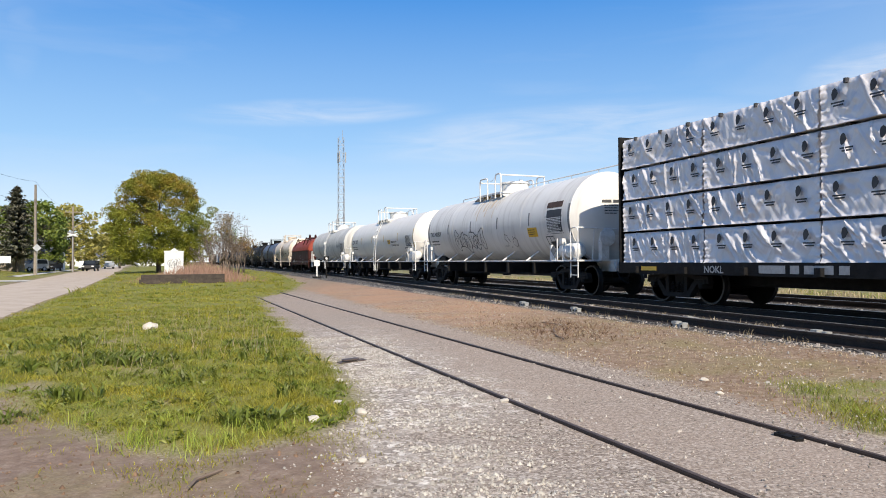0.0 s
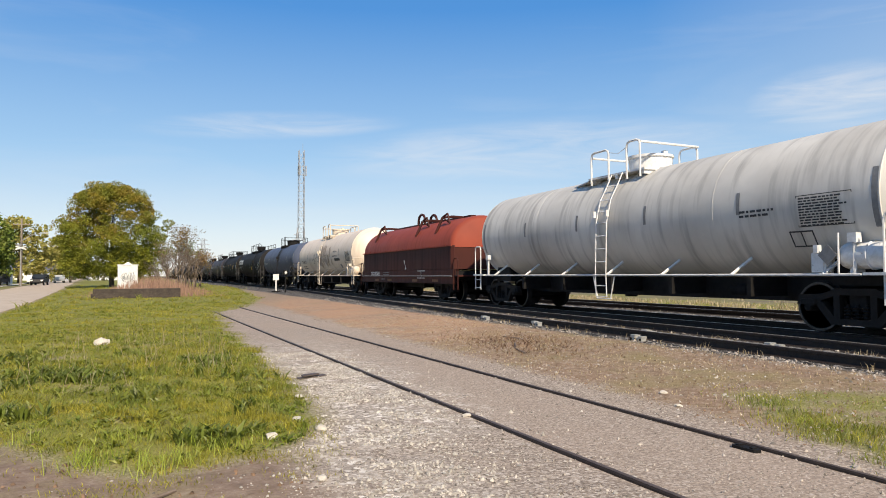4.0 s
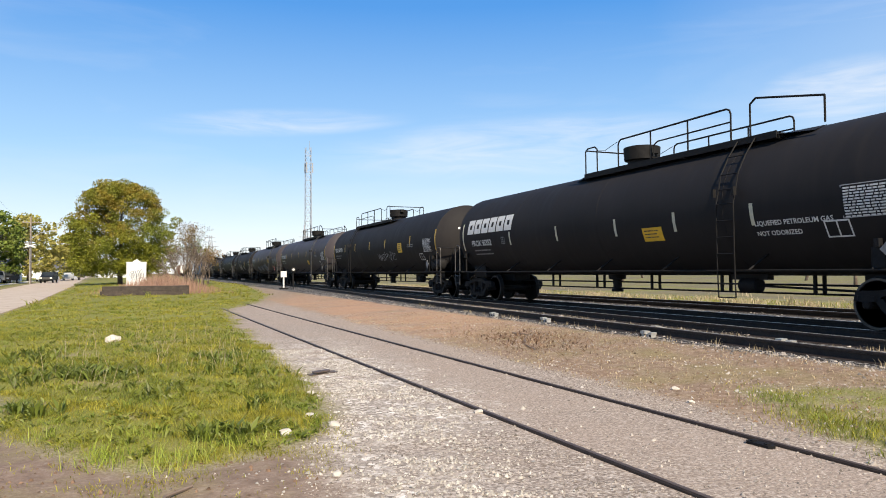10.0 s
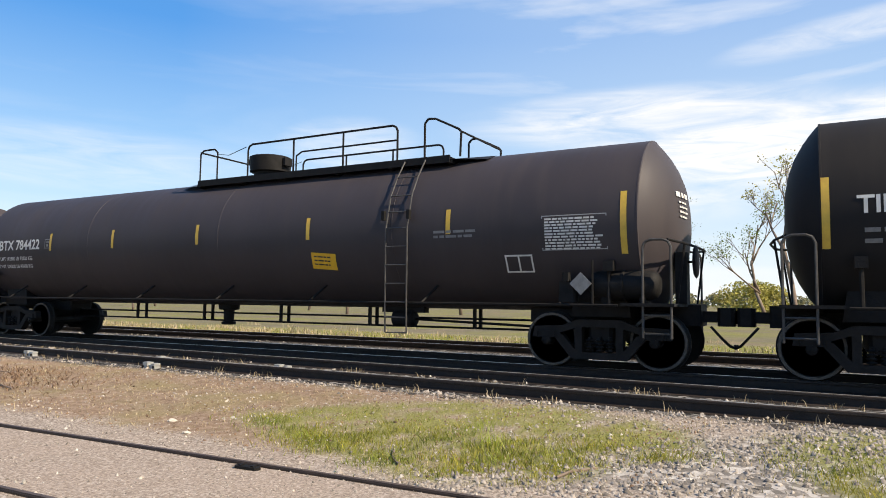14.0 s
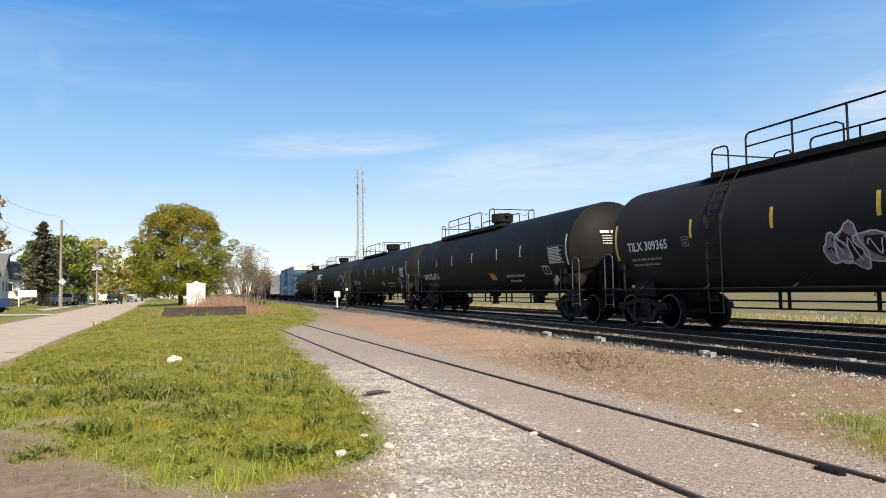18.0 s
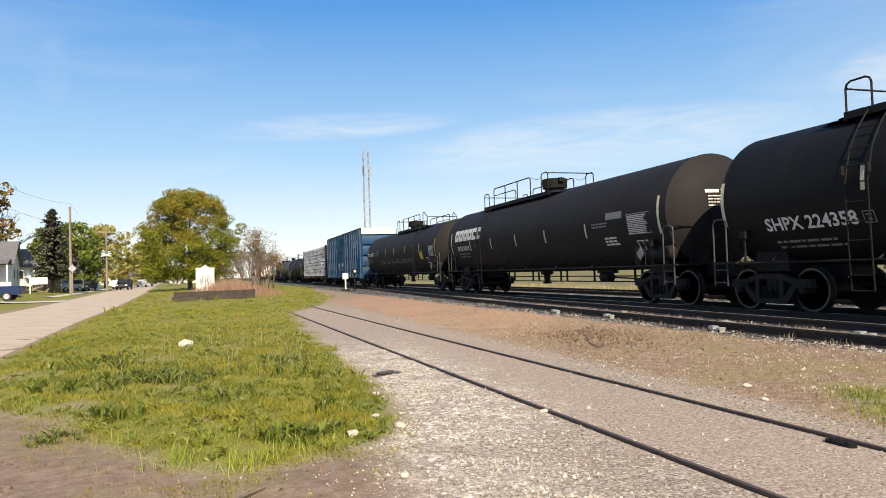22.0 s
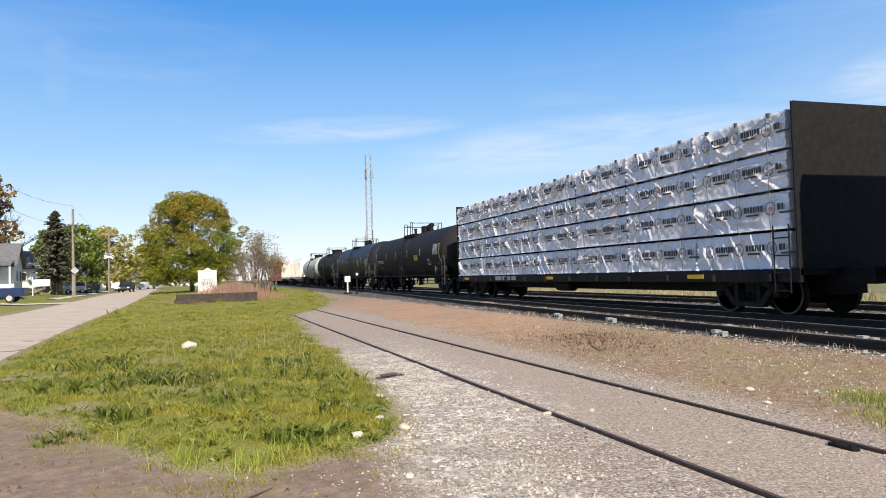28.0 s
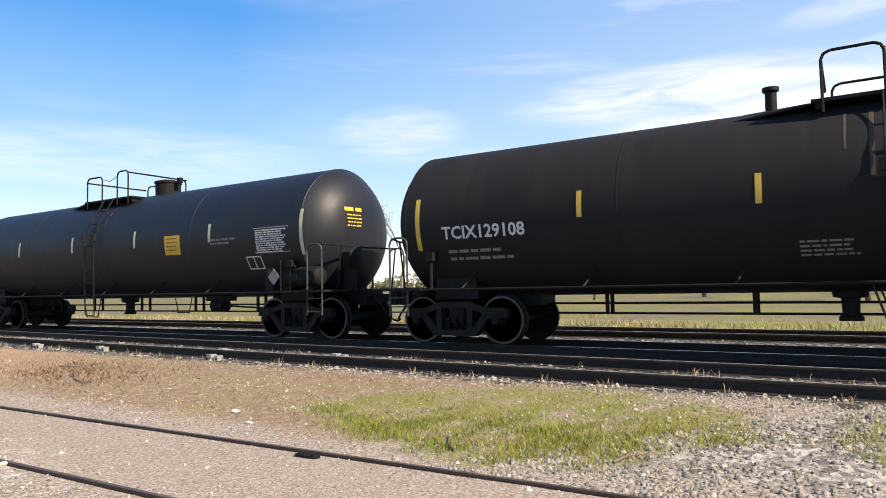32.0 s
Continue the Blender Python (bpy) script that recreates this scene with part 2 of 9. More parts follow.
def tank_paint(name, top, low, grime, amount=0.55, rough=0.45, spec=0.5):
    """Enamel on a tank: faint vertical streaks of grime that run round the shell, road dust in large clouds."""
    mat = bpy.data.materials.new(name)
    mat.use_nodes = True
    n, l = mat.node_tree.nodes, mat.node_tree.links
    bs = n["Principled BSDF"]
    bs.inputs["Specular IOR Level"].default_value = spec
    tc = n.new("ShaderNodeTexCoord")
    mp = n.new("ShaderNodeMapping")
    mp.inputs["Scale"].default_value = (0.25, 3.2, 0.35)
    l.new(tc.outputs["Object"], mp.inputs["Vector"])
    st = n.new("ShaderNodeTexNoise")
    st.inputs["Scale"].default_value, st.inputs["Detail"].default_value = 1.6, 7.0
    l.new(mp.outputs["Vector"], st.inputs["Vector"])
    cl = n.new("ShaderNodeTexNoise")
    cl.inputs["Scale"].default_value, cl.inputs["Detail"].default_value = 0.5, 5.0
    l.new(tc.outputs["Object"], cl.inputs["Vector"])
    r1 = n.new("ShaderNodeValToRGB")
    r1.color_ramp.elements[0].position, r1.color_ramp.elements[1].position = 0.38, 0.72
    r1.color_ramp.elements[0].color, r1.color_ramp.elements[1].color = (*top, 1), (*low, 1)
    l.new(cl.outputs["Fac"], r1.inputs["Fac"])
    r2 = n.new("ShaderNodeValToRGB")
    r2.color_ramp.elements[0].position, r2.color_ramp.elements[1].position = 0.5, 0.78
    r2.color_ramp.elements[1].color = (amount, amount, amount, 1)
    l.new(st.outputs["Fac"], r2.inputs["Fac"])
    mx = n.new("ShaderNodeMixRGB")
    mx.inputs["Color2"].default_value = (*grime, 1)
    l.new(r2.outputs["Color"], mx.inputs["Fac"])
    l.new(r1.outputs["Color"], mx.inputs["Color1"])
    l.new(mx.outputs["Color"], bs.inputs["Base Color"])
    rr = n.new("ShaderNodeMapRange")
    rr.inputs["To Min"].default_value, rr.inputs["To Max"].default_value = rough - 0.12, rough + 0.16
    l.new(st.outputs["Fac"], rr.inputs["Value"])
    l.new(rr.outputs["Result"], bs.inputs["Roughness"])
    fine = n.new("ShaderNodeTexNoise")
    fine.inputs["Scale"].default_value = 2.2
    l.new(tc.outputs["Object"], fine.inputs["Vector"])
    bp = n.new("ShaderNodeBump")
    bp.inputs["Strength"].default_value, bp.inputs["Distance"].default_value = 0.08, 0.05
    l.new(fine.outputs["Fac"], bp.inputs["Height"])
    l.new(bp.outputs["Normal"], bs.inputs["Normal"])
    return mat


DUSTBLACK = tank_paint("dusty_black_tank_paint", (0.037, 0.0315, 0.035), (0.049, 0.041, 0.0445), (0.060, 0.050, 0.050), 0.45, 0.56, 0.28)
BLACK = tank_paint("black_tank_paint", (0.0155, 0.0145, 0.0150), (0.0215, 0.0197, 0.0200), (0.029, 0.026, 0.025), 0.45, 0.64, 0.13)
CLEANBLACK = tank_paint("newer_black_tank_paint", (0.0072, 0.0070, 0.0076), (0.0105, 0.0100, 0.0104), (0.018, 0.0165, 0.016), 0.4, 0.58, 0.13)
GLOSSY = tank_paint("glossy_black_tank_paint", (0.0105, 0.0115, 0.018), (0.014, 0.015, 0.022), (0.026, 0.024, 0.025), 0.4, 0.48, 0.30)
NAVY = tank_paint("faded_navy_tank_paint", (0.066, 0.080, 0.124), (0.084, 0.098, 0.140), (0.046, 0.053, 0.074), 0.4, 0.54, 0.42)
WHITE = tank_paint("white_tank_paint", (0.72, 0.685, 0.63), (0.64, 0.605, 0.555), (0.42, 0.37, 0.33), 0.22, 0.42)
STAINED = tank_paint("stained_white_tank_paint", (0.70, 0.68, 0.64), (0.55, 0.52, 0.475), (0.22, 0.18, 0.15), 0.42, 0.42)
DIRTY = tank_paint("grimy_white_tank_paint", (0.60, 0.58, 0.535), (0.38, 0.36, 0.325), (0.13, 0.12, 0.115), 0.6, 0.55)
CREAM = tank_paint("cream_tank_paint", (0.70, 0.60, 0.49), (0.60, 0.50, 0.40), (0.34, 0.255, 0.19), 0.42, 0.5)
LIGHTGREY = tank_paint("light_grey_tank_paint", (0.45, 0.45, 0.44), (0.36, 0.36, 0.35), (0.15, 0.14, 0.13), 0.5, 0.5)
COILRED = tank_paint("weathered_red_paint", (0.27, 0.054, 0.030), (0.20, 0.040, 0.025), (0.13, 0.03, 0.022), 0.6, 0.6, 0.22)
COILDARK = tank_paint("dark_maroon_paint", (0.060, 0.016, 0.012), (0.040, 0.012, 0.010), (0.016, 0.010, 0.0095), 0.7, 0.62, 0.2)
BLUE = tank_paint("boxcar_blue_paint", (0.0030, 0.042, 0.112), (0.0030, 0.032, 0.085), (0.008, 0.020, 0.036), 0.5, 0.45, 0.22)
BROWN = tank_paint("freight_car_brown", (0.13, 0.045, 0.032), (0.10, 0.035, 0.026), (0.05, 0.03, 0.026), 0.6, 0.6)
# highlights caught by the boxcar's posts and rails, put into a lighter blue
BLUE_POST = material("blue_rib_highlight_paint", (0.016, 0.055, 0.125), (0.034, 0.075, 0.135), 3, 0.6)
STEEL = material("oily_black_steel", (0.0062, 0.0060, 0.0062), (0.0135, 0.0125, 0.0122), 6, 0.7, 0.0, 0.25, 30, spec=0.2)
DUSTY = material("dusty_cast_steel", (0.011, 0.010, 0.0095), (0.021, 0.0185, 0.017), 5, 0.75, 0.0, 0.25, 30, spec=0.2)
RAIL_STEEL = material("rusty_rail_steel", (0.016, 0.011, 0.009), (0.034, 0.022, 0.016), 9, 0.7, 0.2, 0.4, 60)
RAIL_TOP = material("worn_rail_head", (0.22, 0.21, 0.20), (0.32, 0.31, 0.30), 12, 0.35, 0.8)
RAIL_DULL = material("dull_rusty_rail_head", (0.075, 0.055, 0.045), (0.12, 0.09, 0.075), 14, 0.6, 0.3)
RAIL_GREY = material("worn_grey_rail_head", (0.26, 0.25, 0.24), (0.40, 0.39, 0.37), 8, 0.45, 0.5)
WORN_STEEL = material("worn_grey_steel", (0.045, 0.043, 0.042), (0.08, 0.077, 0.074), 9, 0.55, 0.3)
RUSTDARK = material("dark_rust_run", (0.045, 0.027, 0.02), (0.08, 0.045, 0.032), 5, 0.8)
STAIN = material("brown_grey_stain", (0.46, 0.37, 0.29), (0.33, 0.265, 0.21), 5, 0.7)
RUSTRUN = material("tan_rust_run", (0.50, 0.40, 0.29), (0.60, 0.52, 0.42), 5, 0.7)
WHEEL_RIM = material("polished_wheel_rim", (0.10, 0.095, 0.09), (0.06, 0.056, 0.05), 14, 0.5, 0.7)
WHEEL = material("dusty_wheel_steel", (0.011, 0.010, 0.0092), (0.020, 0.018, 0.0165), 5, 0.7, 0.0, 0.2, 30, spec=0.2)
FADED_FILM = material("faded_yellow_film", (0.62, 0.40, 0.05), (0.50, 0.32, 0.045), 8, 0.5)
DIRTY_FILM = material("grimy_orange_film", (0.22, 0.085, 0.02), (0.12, 0.05, 0.018), 8, 0.6)
YELLOW = material("yellow_reflective_film", (0.72, 0.43, 0.02), (0.60, 0.34, 0.02), 8, 0.5)
ORANGE = material("orange_film", (0.65, 0.20, 0.03), (0.5, 0.16, 0.03), 8, 0.5)
PALE = material("faded_pale_film", (0.55, 0.52, 0.38), (0.42, 0.40, 0.30), 8, 0.6)
MARK = material("white_stencil_paint", (0.62, 0.62, 0.60), (0.5, 0.5, 0.48), 9, 0.6)
STENCIL = material("grey_white_stencil_paint", (0.36, 0.36, 0.36), (0.26, 0.26, 0.26), 12, 0.6)
DIM = material("dim_grey_stencil_paint", (0.20, 0.20, 0.20), (0.14, 0.14, 0.14), 12, 0.6)
INK = material("black_stencil_paint", (0.025, 0.025, 0.028), (0.04, 0.04, 0.045), 9, 0.6)
RED = material("red_placard", (0.45, 0.03, 0.03), (0.38, 0.03, 0.03), 9, 0.5)
PINKISH = material("faded_red_decal", (0.42, 0.14, 0.12), (0.34, 0.12, 0.10), 12, 0.6)
WHITE_STEEL = material("white_painted_steel", (0.72, 0.72, 0.71), (0.55, 0.54, 0.52), 7, 0.5, spots=((0.22, 0.13, 0.08), 1.6, 0.66))
CREAM_STEEL = material("cream_painted_steel", (0.66, 0.58, 0.48), (0.5, 0.43, 0.35), 7, 0.5, spots=((0.15, 0.09, 0.06), 1.6, 0.62))
SILVER = material("silver_lumber_wrap", (0.72, 0.69, 0.695), (0.60, 0.575, 0.58), 1.2, 0.34, 0.1)


def crease(mat):
    """Pulled folds of thin sheeting: two stretched noises bent into ridges."""
    n, l = mat.node_tree.nodes, mat.node_tree.links
    tc = n.new("ShaderNodeTexCoord")
    total = None
    for turn, scale, size in ((0.9, (1, 2.2, 0.34), 1.2), (-1.1, (1, 1.5, 0.3), 1.3)):
        mp = n.new("ShaderNodeMapping")
        mp.vector_type = "TEXTURE"
        mp.inputs["Rotation"].default_value, mp.inputs["Scale"].default_value = (turn, 0, 0), scale
        nz = n.new("ShaderNodeTexNoise")
        nz.inputs["Scale"].default_value, nz.inputs["Detail"].default_value, nz.inputs["Distortion"].default_value = size, 2.5, 0.5
        l.new(tc.outputs["Object"], mp.inputs["Vector"])
        l.new(mp.outputs["Vector"], nz.inputs["Vector"])
        sb = n.new("ShaderNodeMath")
        sb.operation = "SUBTRACT"
        sb.inputs[1].default_value = 0.5
        l.new(nz.outputs["Fac"], sb.inputs[0])
        ab = n.new("ShaderNodeMath")
        ab.operation = "ABSOLUTE"
        l.new(sb.outputs["Value"], ab.inputs[0])
        if total:
            ad = n.new("ShaderNodeMath")
            ad.operation = "ADD"
            l.new(total, ad.inputs[0])
            l.new(ab.outputs["Value"], ad.inputs[1])
            total = ad.outputs["Value"]
        else:
            total = ab.outputs["Value"]
    bp = n.new("ShaderNodeBump")
    bp.invert = True
    bp.inputs["Strength"].default_value, bp.inputs["Distance"].default_value = 0.5, 0.08
    l.new(total, bp.inputs["Height"])
    l.new(bp.outputs["Normal"], n["Principled BSDF"].inputs["Normal"])


crease(SILVER)
STRAP = material("grey_steel_strap", (0.30, 0.30, 0.31), (0.22, 0.22, 0.23), 9, 0.5, 0.3)
GRAFF_LINE = material("pale_blue_spray_paint", (0.50, 0.52, 0.55), (0.36, 0.38, 0.42), 6, 0.6)
GRAFF_FILL = material("dark_blue_spray_paint", (0.045, 0.085, 0.19), (0.07, 0.12, 0.24), 5, 0.6)
GRAFF_PINK = material("pale_pink_spray_paint", (0.15, 0.115, 0.135), (0.24, 0.19, 0.21), 5, 0.6)
GRAFF_GREY = material("grey_spray_paint", (0.16, 0.17, 0.18), (0.10, 0.11, 0.12), 5, 0.6)



# ---- building blocks ----
class Geo:
    """A growing list of vertices and faces that becomes one mesh."""

    def __init__(self):
        self.v, self.f = [], []

    def add(self, verts, faces):
        k = len(self.v)
        self.v += verts
        self.f += [tuple(k + i for i in face) for face in faces]
        return self

    def box(self, x0, x1, y0, y1, z0, z1, c=0.0):
        if not c:
            return self.add([(x, y, z) for x in (x0, x1) for y in (y0, y1) for z in (z0, z1)],
                            [(0, 1, 3, 2), (4, 6, 7, 5), (0, 4, 5, 1), (2, 3, 7, 6), (0, 2, 6, 4), (1, 5, 7, 3)])
        ring = [(x0 + c, y0), (x1 - c, y0), (x1, y0 + c), (x1, y1 - c), (x1 - c, y1), (x0 + c, y1), (x0, y1 - c), (x0, y0 + c)]
        return self.add([(x, y, z) for z in (z0, z1) for x, y in ring],
                        [tuple(range(7, -1, -1)), tuple(range(8, 16))] + [(i, (i + 1) % 8, 8 + (i + 1) % 8, 8 + i) for i in range(8)])

    def rod(self, p, q, r, seg=6, r2=None):
        p, q = Vector(p), Vector(q)
        d = (q - p).normalized()
        a = d.orthogonal().normalized()
        b = d.cross(a)
        r2 = r if r2 is None else r2
        ring = [(math.cos(2 * math.pi * i / seg), math.sin(2 * math.pi * i / seg)) for i in range(seg)]
        verts = [tuple(p + (a * c + b * s) * r) for c, s in ring] + [tuple(q + (a * c + b * s) * r2) for c, s in ring]
        return self.add(verts, [(i, (i + 1) % seg, seg + (i + 1) % seg, seg + i) for i in range(seg)]
                        + [tuple(range(seg - 1, -1, -1)), tuple(range(seg, 2 * seg))])

    def path(self, pts, r, seg=6):
        for p, q in zip(pts, pts[1:]):
            self.rod(p, q, r, seg)
        return self

    def lathe(self, profile, axis, centre, seg=24):
        """profile: (distance along the axis, radius) turned round the axis."""
        k, n = len(self.v), len(profile)
        i, j = [(1, 2), (2, 0), (0, 1)][axis]
        for h, r in profile:
            for s in range(seg):
                a = 2 * math.pi * s / seg
                p = list(centre)
                p[axis] += h
                p[i] += r * math.cos(a)
                p[j] += r * math.sin(a)
                self.v.append(tuple(p))
        for m in range(n - 1):
            for s in range(seg):
                t = (s + 1) % seg
                self.f.append((k + m * seg + s, k + m * seg + t, k + (m + 1) * seg + t, k + (m + 1) * seg + s))
        self.f.append(tuple(k + s for s in range(seg - 1, -1, -1)))
        self.f.append(tuple(k + (n - 1) * seg + s for s in range(seg)))
        return self

    def prism(self, poly, x0, x1):
        """A polygon in (y, z), thick from x0 to x1."""
        n = len(poly)
        return self.add([(x0, y, z) for y, z in poly] + [(x1, y, z) for y, z in poly],
                        [tuple(range(n)), tuple(range(2 * n - 1, n - 1, -1))] + [(i, n + i, n + (i + 1) % n, (i + 1) % n) for i in range(n)])

    def turned(self, s):
        self.v = [(x, y * s, z) for x, y, z in self.v]
        return self

    def mesh(self, name, mat, sharp=38, fix=True):
        me = bpy.data.meshes.new(name)
        me.from_pydata(self.v, [], self.f)
        if fix:
            bm = bmesh.new()
            bm.from_mesh(me)
            bmesh.ops.recalc_face_normals(bm, faces=bm.faces)
            bm.to_mesh(me)
            bm.free()
        me.polygons.foreach_set("use_smooth", [True] * len(me.polygons))
        if sharp:
            me.set_sharp_from_angle(angle=radians(sharp))
        me.materials.append(mat)
        return me


SMALL_PRINT = ("data_panel", "test_stencil", "placard_print", "head_stencil", "load_limit_text", "wrap_print", "ring_print", "door_stencil", "data_stencil", "side_stencils", "sprayed_tag", "graffiti_outline", "graffiti_fill", "oil_smear", "lifting_eye", "stacking_bracket", "stencil_block")


def part(name, geo, mat, parent, label="", sharp=38):
    ob = new(name, geo.mesh(name, mat, sharp) if isinstance(geo, Geo) else geo)
    ob.parent = parent
    if name in SMALL_PRINT:
        tagged(ob, kind="stuff")
    return tagged(ob, label)


def thing(name, label, category, group="", kind="", at=None):
    ob = new(name)
    if at is not None:
        ob.matrix_basis = at
    return tagged(ob, label, category, group, kind)


def letters(text, size):
    """The outlines of a text in the built-in font, as flat vertices and faces, starting at 0, 0."""
    cu = bpy.data.curves.new("lettering", "FONT")
    cu.body, cu.size, cu.resolution_u, cu.offset = text, size, 2, size * 0.022
    ob = new("lettering", cu)
    bpy.context.view_layer.update()
    me = bpy.data.meshes.new_from_object(ob.evaluated_get(bpy.context.evaluated_depsgraph_get()))
    got = [tuple(v.co)[:2] for v in me.vertices], [tuple(p.vertices) for p in me.polygons]
    bpy.data.objects.remove(ob)
    bpy.data.curves.remove(cu)
    bpy.data.meshes.remove(me)
    return got


# ---- freight cars: local origin on the rail head, y along the track, -x the side that faces the road ----
RAIL_Z, TRACK_X = 0.32, 12.25
WHEEL_R = 0.455


def on_shell(geo, flat, y, z, R, zc, lift=0.006):
    """Lays flat (u along -y, w up) shapes on the near side of a shell of radius R."""
    verts, faces = flat
    a0 = math.asin(max(-0.98, min(0.98, (z - zc) / R)))
    out = []
    for u, w in verts:
        a = a0 + w / R
        out.append((-(R + lift) * math.cos(a), y - u, zc + (R + lift) * math.sin(a)))
    geo.add(out, faces)
    return geo


def sheet(w, h, nx=1, nz=4):
    return ([(w * i / nx, h * j / nz) for j in range(nz + 1) for i in range(nx + 1)],
            [(j * (nx + 1) + i, j * (nx + 1) + i + 1, (j + 1) * (nx + 1) + i + 1, (j + 1) * (nx + 1) + i) for j in range(nz) for i in range(nx)])


def bars(rng, width, rows, size=0.05, gap=0.045):
    """Lines of small writing that cannot be read, as rows of short bars."""
    v, f = [], []
    for r in range(rows):
        x, z = 0.0, -r * (size + gap)
        end = width * rng.uniform(0.8, 1.0)
        while x < end - size:
            w = min(end - x, size * rng.uniform(1.2, 5.0))
            k = len(v)
            v += [(x, z), (x + w, z), (x + w, z + size), (x, z + size)]
            f.append((k, k + 1, k + 2, k + 3))
            x += w + size * 0.7
    return v, f


def ribbon(points, width):
    """A flat line of that width along points."""
    v, f = [], []
    n = len(points)
    for i, (x, y) in enumerate(points):
        x0, y0 = points[max(i - 1, 0)]
        x1, y1 = points[min(i + 1, n - 1)]
        d = math.hypot(x1 - x0, y1 - y0) or 1
        nx, ny = -(y1 - y0) / d * width / 2, (x1 - x0) / d * width / 2
        v += [(x + nx, y + ny), (x - nx, y - ny)]
    f = [(2 * i, 2 * i + 1, 2 * i + 3, 2 * i + 2) for i in range(n - 1)]
    return v, f


def scrawl(rng, width, height, loops):
    """Bubble shapes of spray paint: outlines and fills."""
    lines, fills = ([], []), ([], [])
    for k in range(loops):
        cx = width * (k + 0.5) / loops + rng.uniform(-0.05, 0.05) * width
        cy = height * rng.uniform(0.35, 0.6)
        rx, ry = width / loops * rng.uniform(0.5, 0.75), height * rng.uniform(0.35, 0.55)
        ph = rng.uniform(0, 6)
        pts = []
        for i in range(25):
            a = 2 * math.pi * i / 24
            m = 1 + 0.16 * math.sin(3 * a + ph) + 0.1 * math.sin(5 * a + 2 * ph)
            pts.append((cx + rx * m * math.cos(a), cy + ry * m * math.sin(a)))
        for (v, f), (gv, gf) in ((lines, ribbon(pts, 0.034)), (fills, (pts[:-1], [tuple(range(24))]))):
            n = len(v)
            v += gv
            f += [tuple(n + i for i in face) for face in gf]
        for _ in range(2):
            x0, x1 = cx - rx * 0.4, cx + rx * 0.45
            mid = [(x0 + (x1 - x0) * i / 8, cy + ry * rng.uniform(-0.1, 0.1) + ry * 0.5 * math.sin(i * 0.9 + ph)) for i in range(9)]
            n = len(lines[0])
            gv, gf = ribbon(mid, 0.02)
            lines[0].extend(gv)
            lines[1].extend(tuple(n + i for i in face) for face in gf)
    return lines, fills


GLYPHS = {
    "w": [[(0.0, 0.9), (0.22, 0.0), (0.42, 0.7), (0.6, 0.05), (1.0, 1.0)]],
    "x": [[(0.0, 1.0), (0.9, 0.0)], [(0.1, 0.0), (0.5, 0.55), (1.0, 0.95)]],
    "p": [[(0.3, -0.15), (0.35, 1.0), (0.8, 0.98), (1.0, 0.75), (0.8, 0.5), (0.3, 0.5)]],
    "o": [[(0.5, 1.0), (0.12, 0.75), (0.1, 0.25), (0.5, 0.0), (0.9, 0.3), (0.85, 0.8), (0.5, 1.0)]],
    "a": [[(0.0, 0.0), (0.45, 1.0), (0.9, -0.05)], [(0.1, 0.35), (0.95, 0.45)]],
    "s": [[(0.95, 0.9), (0.4, 1.0), (0.2, 0.7), (0.8, 0.35), (0.6, 0.0), (0.0, 0.1)]],
    "y": [[(0.0, 1.0), (0.4, 0.5)], [(1.0, 1.0), (0.3, -0.2)]],
    ">": [[(0.0, 0.35), (1.5, 0.35)], [(0.7, 0.75), (1.25, 0.35), (0.6, 0.0)]]}


def tag_line(rng, width, height, strokes="wxpa", thick=0.024):
    """A row of hand-sprayed strokes, each of a plain scribbled form."""
    v, f = [], []
    cell = width / len(strokes)
    for k, kind in enumerate(strokes):
        up, tall, wide = rng.uniform(-0.06, 0.06) * height, height * rng.uniform(0.75, 1.1), cell * rng.uniform(1.05, 1.4)
        for line in GLYPHS[kind]:
            gv, gf = ribbon([(cell * k + wide * (a + 0.18 * b) + rng.uniform(-0.02, 0.02), up + tall * b + rng.uniform(-0.02, 0.02)) for a, b in line], thick)
            f += [tuple(len(v) + i for i in face) for face in gf]
            v += gv
    return v, f


